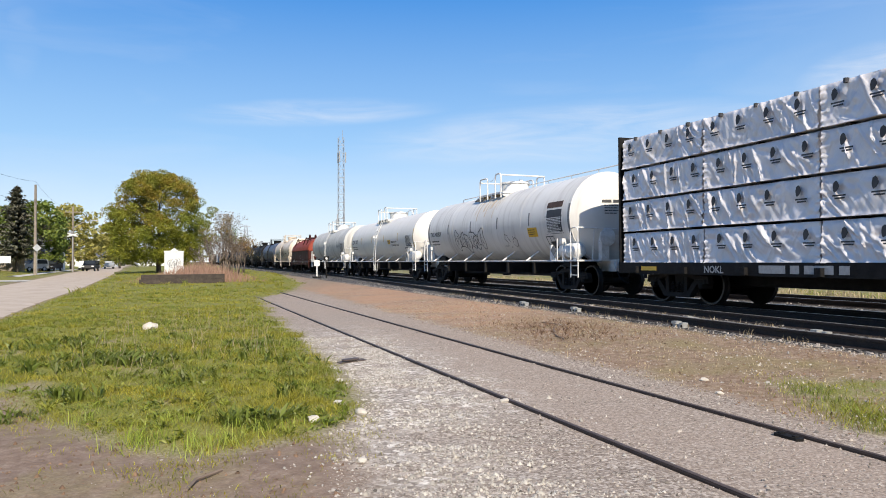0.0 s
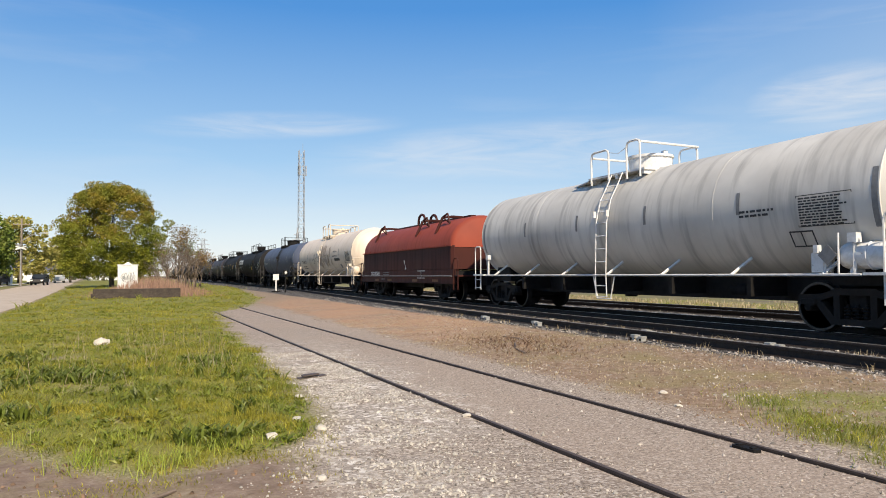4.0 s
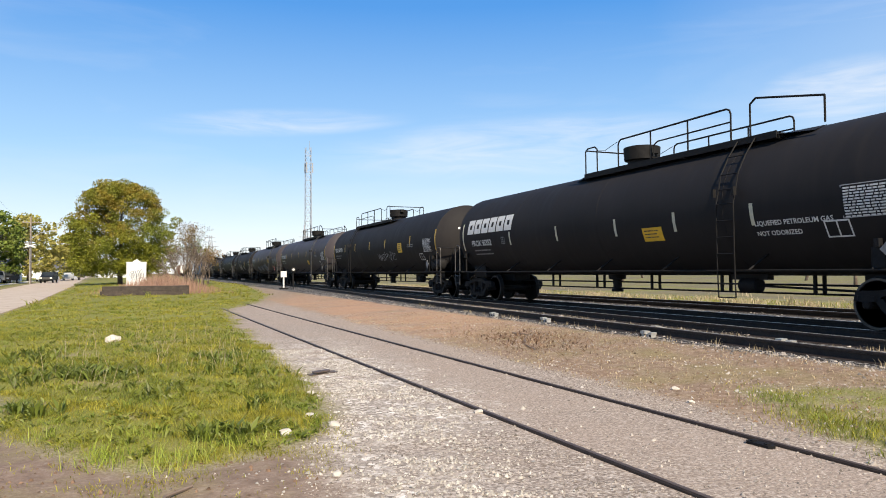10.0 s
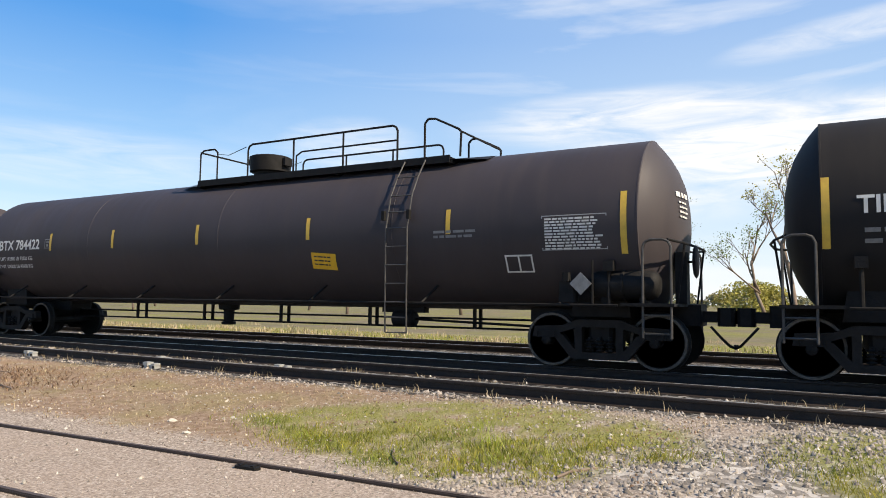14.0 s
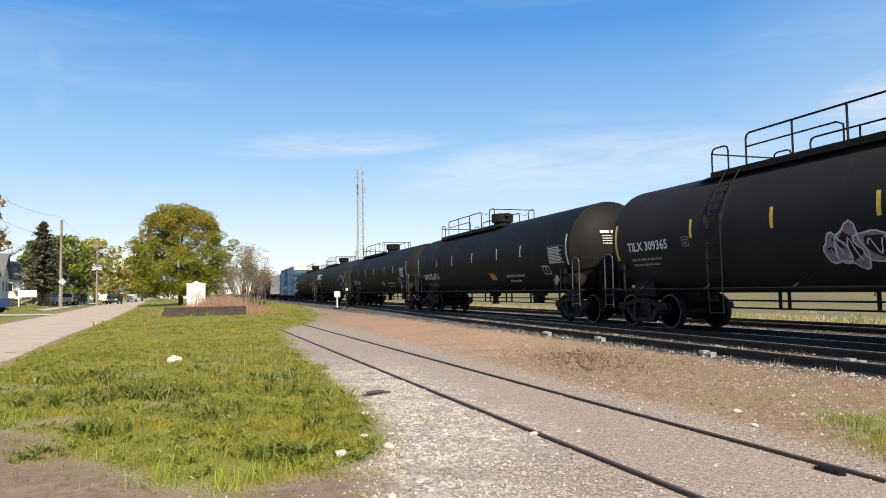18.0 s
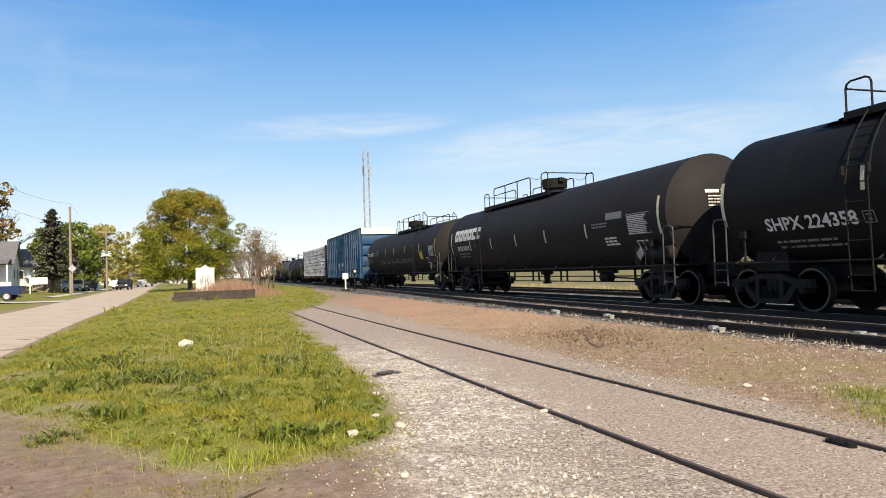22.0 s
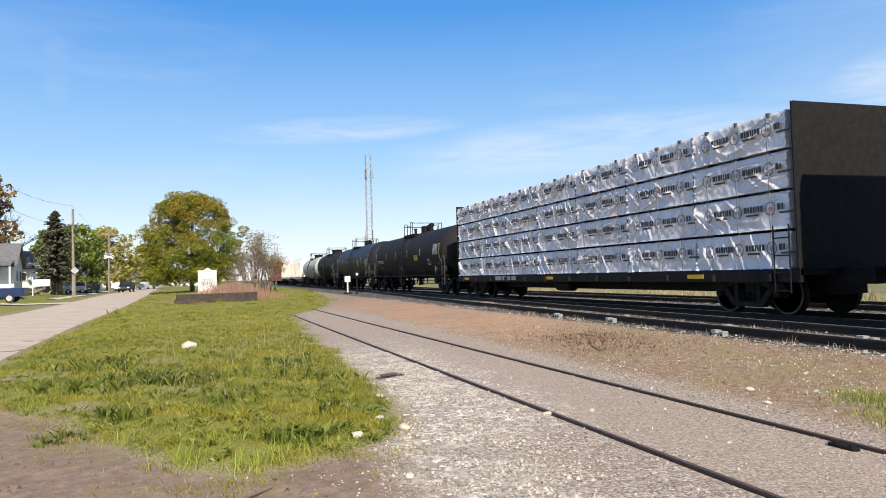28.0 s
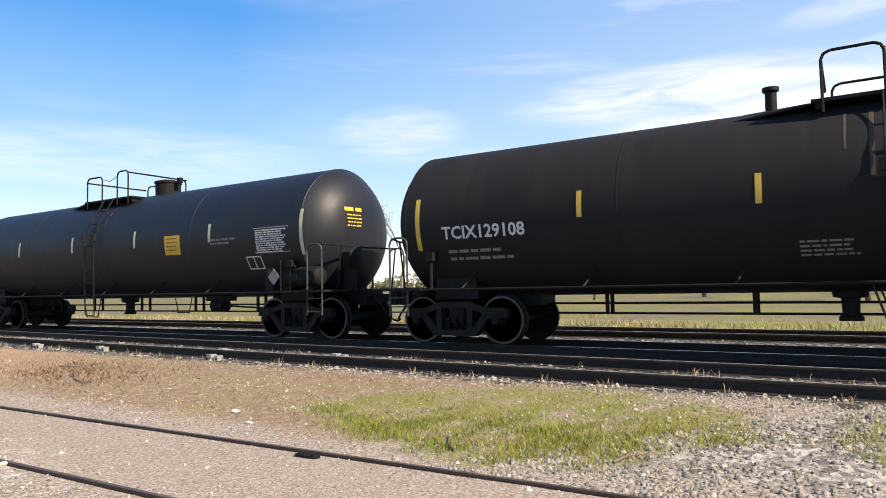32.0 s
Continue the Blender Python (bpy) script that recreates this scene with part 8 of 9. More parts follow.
NAVYCAR = material("navy_car_paint", (0.012, 0.025, 0.085), (0.014, 0.028, 0.09), 2, 0.25)
DARKCAR = material("black_car_paint", (0.010, 0.010, 0.012), (0.013, 0.013, 0.015), 2, 0.5, spec=0.2)
GREYCAR = material("silver_car_paint", (0.34, 0.35, 0.36), (0.38, 0.39, 0.40), 2, 0.3, 0.4)
WHITECAR = material("white_car_paint", (0.7, 0.7, 0.7), (0.72, 0.72, 0.72), 2, 0.3)
vehicle("dark blue pickup truck parked on a driveway", "pickup truck", -17.6, 62, 92, NAVYCAR, True)
vehicle("black car parked beside the road", "car", -15.2, 124, 176, DARKCAR)
vehicle("silver car parked in a driveway", "car", -20.9, 110, 150, GREYCAR)
vehicle("black car parked in a driveway", "car", -19.9, 119, 172, DARKCAR)
vehicle("white car parked far along the road", "car", -19.5, 150, 5, WHITECAR)
vehicle("silver car parked far along the road", "car", -17.0, 168, 10, GREYCAR)

house("white garage behind the spruce", -23.6, 126, 0, 8, 6, 2.6, 0.6, SIDING, False, 7)
fence = thing("board_fence", "weathered brown board fence beside the spruce", "fence", at=pose(-21.6, 101, float(ground_z(np.array(-21.6), np.array(101.0)))))
for k in range(16):
    part("board", Geo().box(-1.6 + 0.2 * k, -1.42 + 0.2 * k, -0.02, 0.02, 0.0, 1.6 + 0.05 * (k % 3), 0.01), POLE, fence)
for x in (-1.6, 0.0, 1.6):
    part("post", Geo().box(x - 0.06, x + 0.06, 0.02, 0.14, 0.0, 1.75), POLE, fence)
board = thing("sign_board", "blank white sign board on a short post", "sign", at=pose(-20.4, 90, float(ground_z(np.array(-20.4), np.array(90.0)))))
part("post", Geo().box(-0.55, -0.43, -0.05, 0.05, 0, 2.2), TRIMW, board)
part("panel", Geo().box(-0.5, 1.3, -0.09, -0.05, 1.1, 1.9), TRIMW, board)
marker = thing("yard_post", "slim white post with a small cap on the lawn", "post", at=pose(-17.2, 61, float(ground_z(np.array(-17.2), np.array(61.0)))))
part("shaft", Geo().box(-0.09, 0.09, -0.09, 0.09, 0, 1.9, 0.02), TRIMW, marker)
part("cap", Geo().box(-0.16, 0.16, -0.16, 0.16, 1.9, 2.2, 0.05), TRIMW, marker)


def flat_side(geo, flat, x, y, z):
    """Lays flat shapes (u along -y, w up) on a wall that faces -x."""
    geo.add([(x, y - u, z + w) for u, w in flat[0]], flat[1])
    return geo


def hat_post(side, x, y, z0, z1):
    """A pressed steel post with slanting flanks on a side wall."""
    ring = [(side * x, y - 0.05), (side * (x + 0.09), y - 0.022), (side * (x + 0.09), y + 0.022), (side * x, y + 0.05)]
    return Geo().add([(a, b, z0) for a, b in ring] + [(a, b, z1) for a, b in ring], [(0, 1, 5, 4), (1, 2, 6, 5), (2, 3, 7, 6), (3, 0, 4, 7), (0, 3, 2, 1), (4, 5, 6, 7)])


def boxcar(centre, pitch, label, paint=None, seed=3, full=True):
    rng = random.Random(seed)
    paint = paint or BLUE
    car = thing("boxcar", label, "boxcar", "cars of the freight train", at=pose(TRACK_X, centre, RAIL_Z))
    h, x = pitch / 2 - 1.16, 1.47
    z0, z1 = 0.76, 4.78
    part("body", Geo().box(-x, x, -h, h, z0, z1), paint, car)
    part("roof", Geo().prism([(-h, z1), (h, z1), (h, z1 + 0.03), (-h, z1 + 0.03)], -x - 0.02, x + 0.02), STEEL if paint is BLUE else paint, car)
    for s in (-1, 1):
        put_truck(car, s * (h - 1.9))
        coupler(car, s * (pitch / 2), s)
        part("draft_sill", Geo().box(-0.35, 0.35, min(s * (h - 1.0), s * (h + 0.7)), max(s * (h - 1.0), s * (h + 0.7)), 0.66, 1.0), STEEL, car)
        # pressed horizontal ribs of the end wall
        for k in range(4):
            z = z0 + 0.45 + 0.86 * k
            part("end_rib", Geo().prism([(s * h, z - 0.37), (s * (h + 0.11), z - 0.33), (s * (h + 0.10), z + 0.2), (s * h, z + 0.4)], -x + 0.1, x - 0.1), paint, car)
        part("end_cap_panel", Geo().box(-x + 0.02, x - 0.02, min(s * h, s * (h + 0.115)), max(s * h, s * (h + 0.115)), z1 - 0.50, z1 + 0.02), MARK, car, "white top panel of the end wall")
        for xx in (-x + 0.05, x - 0.05):
            part("corner_post", Geo().box(xx - 0.06, xx + 0.06, min(s * (h - 0.05), s * (h + 0.08)), max(s * (h - 0.05), s * (h + 0.08)), z0 - 0.1, z1), paint, car)
        g = Geo()
        for xx in (-x + 0.25, -x + 0.7, x - 0.7, x - 0.25):
            g.rod((xx, s * (h + 0.2), 0.5), (xx, s * (h + 0.2), 2.1), 0.02, 5)
        for k in range(5):
            for a, b in ((-x + 0.25, -x + 0.7), (x - 0.7, x - 0.25)):
                g.rod((a, s * (h + 0.2), 0.55 + 0.36 * k), (b, s * (h + 0.2), 0.55 + 0.36 * k), 0.016, 5)
        g.rod((-x + 0.7, s * (h + 0.25), 1.75), (x - 0.7, s * (h + 0.25), 1.75), 0.02, 5)
        part("end_ladder", g, paint, car)
        part("end_platform", Geo().box(-1.3, 1.3, min(s * h, s * (h + 0.3)), max(s * h, s * (h + 0.3)), 0.98, 1.02), paint, car)
    # vertical posts and horizontal rails of the two side walls
    posts = (-9.05, -8.7, -7.9, -7.0, -6.1, -5.2, -4.3, -2.9, -1.95, 1.95, 3.3, 4.4, 5.6, 7.0, 8.0, 9.05) if full else [-h + 2 * h * k / 14 for k in range(15)]
    for side in (-1, 1):
        for y in posts:
            part("side_post", hat_post(side, x, y, z0, z1 - 0.12), BLUE_POST if paint is BLUE else paint, car)
        for z, d in ((z0 + 0.02, 0.06), (1.50, 0.055), (2.62, 0.055), (3.95, 0.05), (z1 - 0.08, 0.05)):
            part("side_rail", Geo().box(min(side * x, side * (x + d)), max(side * x, side * (x + d)), -h, h, z - 0.012 - d * 0.5, z + 0.012 + d * 0.5), BLUE_POST if paint is BLUE and z0 + 0.1 < z < z1 - 0.2 else paint, car)
    if full:
        for y0, y1 in ((-1.9, -0.02), (0.02, 1.9)):
            door = part("door", Geo().box(-x - 0.13, -x - 0.065, y0, y1, z0 + 0.05, z1 - 0.2), paint, car, "blue sliding plug door")
            for y in (y0 + 0.3, (y0 + y1) / 2, y1 - 0.3):
                part("lock_bar", Geo().rod((-x - 0.16, y, z0), (-x - 0.16, y, z1 - 0.25), 0.024, 6), paint, door)
            part("door_handle", Geo().box(-x - 0.2, -x - 0.13, (y0 + y1) / 2 - 0.25, (y0 + y1) / 2 + 0.25, 1.75, 1.82).box(-x - 0.2, -x - 0.13, (y0 + y1) / 2 - 0.03, (y0 + y1) / 2 + 0.03, 1.5, 2.1), DIM, door, "pale door handle")
            part("door_stencil", flat_side(Geo(), bars(rng, 0.7, 3, 0.07, 0.06), -x - 0.135, y1 - 0.5, 3.6), DIM, door)
        part("door_track", Geo().box(-x - 0.12, -x - 0.06, -4.2, 4.2, z0 - 0.06, z0 + 0.03), STEEL, car)
        # the owner's emblem as four plain pale shapes: a ring, a wedge, a cap and a diamond
        ring = [(0.21 + r * 0.21 * math.cos(a * 0.785 + 0.39), 0.29 + r * 0.31 * math.sin(a * 0.785 + 0.39)) for r in (1.0, 0.5) for a in range(8)]
        shapes = ((ring, [(a, (a + 1) % 8, 8 + (a + 1) % 8, 8 + a) for a in range(8)]),
                  ([(0, 0), (0.42, 0), (0.30, 0.58), (0.12, 0.58)], [(0, 1, 2, 3)]),
                  ([(0.10, 0), (0.32, 0), (0.42, 0.58), (0.0, 0.58)], [(0, 1, 2, 3)]),
                  ([(0.21, 0), (0.42, 0.29), (0.21, 0.58), (0, 0.29)], [(0, 1, 2, 3)]))
        for k, flat in enumerate(shapes):
            part("owner_logo", flat_side(Geo(), flat, -x - 0.006, -5.35 - 0.93 * k, 3.30), MARK, car, "plain pale shape on the side wall")
        part("reporting_mark", flat_side(Geo(), bars(rng, 1.6, 2, 0.16, 0.12), -x - 0.005, h - 1.0, 3.0), DIM, car)
        part("end_mark", Geo().add([(u + 0.05, -h - 0.115, w + 3.62) for u, w in letters("LRS 137834", 0.2)[0]], letters("LRS 137834", 0.2)[1]), MARK, car, "white stencilled mark")
        for y in (-h + 1.0, -4.0, -6.5):
            part("reflective_strip", Geo().box(-x - 0.075, -x - 0.068, y - 0.35, y + 0.35, z0 + 0.12, z0 + 0.2), YELLOW, car)
        part("data_stencil", flat_side(Geo(), bars(rng, 0.9, 4, 0.06, 0.06), -x - 0.005, -2.6, 1.55), DIM, car)
        part("data_stencil", flat_side(Geo(), bars(rng, 0.9, 4, 0.06, 0.06), -x - 0.005, -5.6, 1.45), DIM, car)
        g = Geo()
        for yy in (-h + 0.15, -h + 0.65):
            g.rod((-x - 0.12, yy, 0.5), (-x - 0.12, yy, 2.9), 0.02, 5)
        for k in range(7):
            g.rod((-x - 0.12, -h + 0.15, 0.55 + 0.37 * k), (-x - 0.12, -h + 0.65, 0.55 + 0.37 * k), 0.016, 5)
        part("side_ladder", g, paint, car)
    part("centre_sill", Geo().box(-0.3, 0.3, -h + 0.6, h - 0.6, 0.36, 0.76), STEEL, car)
    part("air_reservoir", Geo().lathe([(-0.6, 0.1), (-0.52, 0.2), (0.52, 0.2), (0.6, 0.1)], 1, (-0.75, -0.6, 0.55), 14), STEEL, car)
    part("brake_rigging", Geo().rod((-0.9, -h + 3.2, 0.5), (-0.9, h - 3.2, 0.5), 0.03, 6).rod((-0.9, -h + 3.2, 0.5), (-0.9, -h + 3.2, 0.76), 0.03, 6).rod((-0.9, h - 3.2, 0.5), (-0.9, h - 3.2, 0.76), 0.03, 6).rod((-0.9, 1.4, 0.5), (-0.9, 1.4, 0.76), 0.03, 6), STEEL, car)
    for y in (-5.0, -3.0, 3.0, 5.0):
        part("cross_bearer", Geo().box(-1.42, 1.42, y - 0.12, y + 0.12, 0.5, 0.76), STEEL, car)
    return car


def lumber_car(centre, pitch, label, seed, logos, bay=3.05):
    """A centre-beam flat car with wrapped lumber packs four high on each side."""
    rng = random.Random(seed)
    car = thing("lumber_car", label, "flat car", "cars of the freight train", at=pose(TRACK_X, centre, RAIL_Z))
    h = pitch / 2 - 1.3
    part("deck", Geo().box(-1.4, 1.4, -h, h, 0.86, 0.97), STEEL, car)
    part("side_sill", Geo().box(-1.42, -1.34, -h, h, 0.72, 1.0).box(1.34, 1.42, -h, h, 0.72, 1.0), STEEL, car)
    part("centre_sill", Geo().box(-0.3, 0.3, -h, h, 0.45, 0.86), STEEL, car)
    for s in (-1, 1):
        put_truck(car, s * (h - 1.9))
        coupler(car, s * (pitch / 2), s)
        part("draft_sill", Geo().box(-0.35, 0.35, min(s * (h - 0.3), s * (h + 0.75)), max(s * (h - 0.3), s * (h + 0.75)), 0.66, 1.0), STEEL, car)
        part("bulkhead", Geo().box(-1.42, 1.42, min(s * (h - 0.09), s * h), max(s * (h - 0.09), s * h), 0.95, 4.36, 0.03), STEEL, car, "dark steel end bulkhead")
    part("centre_beam", Geo().box(-0.06, 0.06, -h + 0.1, h - 0.1, 4.1, 4.32).box(-0.05, 0.05, -h + 0.1, h - 0.1, 0.97, 1.3), STEEL, car)
    inner = h - 0.2
    n = max(1, round(2 * inner / bay))
    step = 2 * inner / n
    rows = 4
    hgt = (4.30 - 0.99) / rows
    for side in (-1, 1):
        for k in range(n):
            y0, y1 = -inner + step * k + 0.03, -inner + step * (k + 1) - 0.03
            for r in range(rows):
                z0, z1 = 0.99 + hgt * r, 0.99 + hgt * (r + 1) - 0.055
                xo, xi = 1.37, 0.1
                # wrap with creases: a grid on the outer face, gathered at the ends
                ny, nz = (116, 32) if side < 0 else (12, 4)
                f = []
                ph = rng.uniform(0, 9)
                U, W = np.meshgrid(np.linspace(0, 1, ny + 1), np.linspace(0, 1, nz + 1), indexing="ij")
                Y, Z = y0 + (y1 - y0) * U, z0 + (z1 - z0) * W
                d = 0.010 * np.sin(7 * U + 3 * W + ph) - 0.03 * np.clip(1 - (1 - W) * 9, 0, 1) ** 2 + 0.03 * np.exp(-W / 0.05)
                # fine crumple in many directions
                for _ in range(6):
                    a, wave = rng.uniform(0, 3.14), rng.uniform(0.14, 0.36)
                    d = d + 0.014 * wave * np.sin(6.28 * (Y * math.cos(a) + Z * math.sin(a)) / wave + rng.uniform(0, 6) + 2.2 * np.sin(3.1 * Y + 4.3 * Z + ph))
                # pulled folds in fans: sharp ridges that run slantwise down the sheet
                for _ in range(3 if side < 0 else 0):
                    at, slope = rng.uniform(y0, y1), radians(rng.uniform(38, 66) if logos == "green" else rng.choice((rng.uniform(15, 40), rng.uniform(40, 65), rng.uniform(-40, -15))))
                    for q0 in range(rng.randint(3, 7)):
                        lean = slope + 0.09 * q0 + rng.uniform(-0.08, 0.08)
                        mid = rng.uniform(z0 + 0.1, z1 - 0.1)
                        dy, dz = Y - at - rng.uniform(0.12, 0.22) * q0, Z - mid
                        along, off = dy * math.cos(lean) + dz * math.sin(lean), dz * math.cos(lean) - dy * math.sin(lean)
                        off = off + 0.05 * along * along + 0.012 * np.sin(9 * along + ph)
                        wide, long = rng.uniform(0.022, 0.042), rng.uniform(0.2, 0.55)
                        d = d + rng.uniform(0.022, 0.045) * np.exp(-(off / wide) ** 2) * np.exp(-(along / long) ** 4)
                # gathers where the sheet is folded round the ends, wider towards the foot
                ends = np.exp(-np.minimum(U, 1 - U) * (y1 - y0) / (0.05 + 0.06 * (1 - W)))
                d = d + ends * (0.035 + 0.012 * np.sin(31 * W + ph) + 0.008 * np.sin(57 * W + 2 * ph))
                Y = Y - 0.02 * ends * np.sign(0.5 - U) * (0.6 + 0.4 * np.sin(9 * W + ph))
                v = np.stack([side * (xo + d - 0.01), Y, Z], -1).reshape(-1, 3).tolist()
                q = nz + 1
                f += [(i * q + j, (i + 1) * q + j, (i + 1) * q + j + 1, i * q + j + 1) for i in range(ny) for j in range(nz)]
                g = Geo().add(v, f)
                g.box(min(side * xi, side * (xo - 0.045)), max(side * xi, side * (xo - 0.045)), y0 + 0.004, y1 - 0.004, z0, z1)
                pack = part("lumber_pack", g, SILVER, car, sharp=60)
                if side < 0:
                    lg = Geo()
                    m = 4 if logos == "green" else 3
                    for t in range(m):
                        yc = y1 - (y1 - y0) * (t + 0.5) / m
                        zc = (z0 + z1) / 2 + 0.05
                        yc += 0.16 * (r % 2) - 0.08 if logos == "green" else 0
                        if logos == "green":
                            lg.add([(-xo - 0.052, yc + 0.065 * bulge * math.cos(a * 0.785) - 0.02 * math.sin(a * 0.785), zc + 0.1 + 0.11 * math.sin(a * 0.785)) for a, bulge in enumerate((0.8, 1.0, 1.0, 0.9, 1.3, 1.1, 0.5, 0.6))], [tuple(range(8))])
                            for a, b, zz in ((0.06, -0.21, -0.075), (0.02, -0.19, -0.125)):
                                lg.add([(-xo - 0.052, yc + a, zc + zz), (-xo - 0.052, yc + b, zc + zz), (-xo - 0.052, yc + b, zc + zz + 0.03), (-xo - 0.052, yc + a, zc + zz + 0.03)], [(0, 1, 2, 3)])
                        else:
                            ring = [(-xo - 0.052, yc + r2 * math.cos(a * 0.449), zc + r2 * math.sin(a * 0.449)) for r2 in (0.145, 0.125) for a in range(14)]
                            lg.add(ring, [(a, (a + 1) % 14, 14 + (a + 1) % 14, 14 + a) for a in range(14)])
                            dot = Geo().add([(-xo - 0.052, yc + 0.05 * math.cos(a * 0.785), zc + 0.05 * math.sin(a * 0.785)) for a in range(8)], [tuple(range(8))])
                            part("ring_print", dot, RED if rng.random() < 0.25 else DIM, pack, "round printed emblem", 0)
                            yy = yc - 0.2
                            for w in (0.11, 0.07, 0.1, 0.07, 0.06, 0.08, 0.09):
                                if yy - w < y0 + 0.03:
                                    break
                                lg.add([(-xo - 0.052, yy, zc - 0.04), (-xo - 0.052, yy - w + 0.02, zc - 0.04), (-xo - 0.052, yy - w + 0.02, zc + 0.09), (-xo - 0.052, yy, zc + 0.09)], [(0, 1, 2, 3)])
                                yy -= w
                            lg.add([(-xo - 0.052, yc - 0.25, zc - 0.12), (-xo - 0.052, yc - 0.62, zc - 0.12), (-xo - 0.052, yc - 0.62, zc - 0.08), (-xo - 0.052, yc - 0.25, zc - 0.08)], [(0, 1, 2, 3)])
                    part("wrap_print", lg, INK, pack, "dark printed logo shapes", 0)
                    for t in range(3):
                        yc = y0 + (y1 - y0) * (t + 0.5) / 3
                        if logos != "green":
                            part("strap", Geo().box(-xo - 0.062, -xo - 0.054, yc - 0.012, yc + 0.012, z0, z1), STRAP, pack)
                        if r == rows - 1:
                            part("corner_protector", Geo().box(-xo - 0.04, -xo + 0.06, yc - 0.04, yc + 0.04, z1 - 0.07, z1 + 0.012, 0.02), INK, pack)
            for r in range(rows):
                z = 0.99 + hgt * r - 0.05
                for t in range(3):
                    yc = y0 + (y1 - y0) * (t + 0.5) / 3
                    part("wooden_spacer", Geo().box(min(side * 0.12, side * 1.34), max(side * 0.12, side * 1.34), yc - 0.05, yc + 0.05, z, z + 0.05), RAIL_STEEL, car)
    for k in range(12):
        y = -h + 0.8 + (2 * h - 1.6) * k / 11
        part("winch", Geo().box(-1.5, -1.4, y - 0.09, y + 0.09, 0.74, 0.9, 0.02), STEEL, car)
    for y in (-h + 3.2, 0.6, h - 1.3):
        part("reflective_strip", Geo().box(-1.426, -1.42, y - 0.3, y + 0.3, 0.80, 0.9), FADED_FILM if logos == "green" else YELLOW, car)
    g = Geo()
    for yy in (-h + 0.2, -h + 0.62):
        g.rod((-1.46, yy, 0.5), (-1.46, yy, 1.9), 0.018, 5)
    for k in range(4):
        g.rod((-1.46, -h + 0.2, 0.55 + 0.36 * k), (-1.46, -h + 0.62, 0.55 + 0.36 * k), 0.015, 5)
    part("side_ladder", g, STEEL, car)
    if logos == "green":
        part("reporting_mark", flat_side(Geo(), letters("NOKL", 0.22), -1.424, h - 3.3, 0.77), STENCIL, car, "white stencilled letters")
    part("side_stencils", flat_side(Geo(), bars(rng, 2.2, 1, 0.16, 0.1), -1.424, h - 4.9, 0.78), STENCIL, car)
    part("air_reservoir", Geo().lathe([(-0.55, 0.15), (-0.5, 0.2), (0.5, 0.2), (0.55, 0.15)], 1, (-0.8, 0.5, 0.58), 14), STEEL, car)
    return car


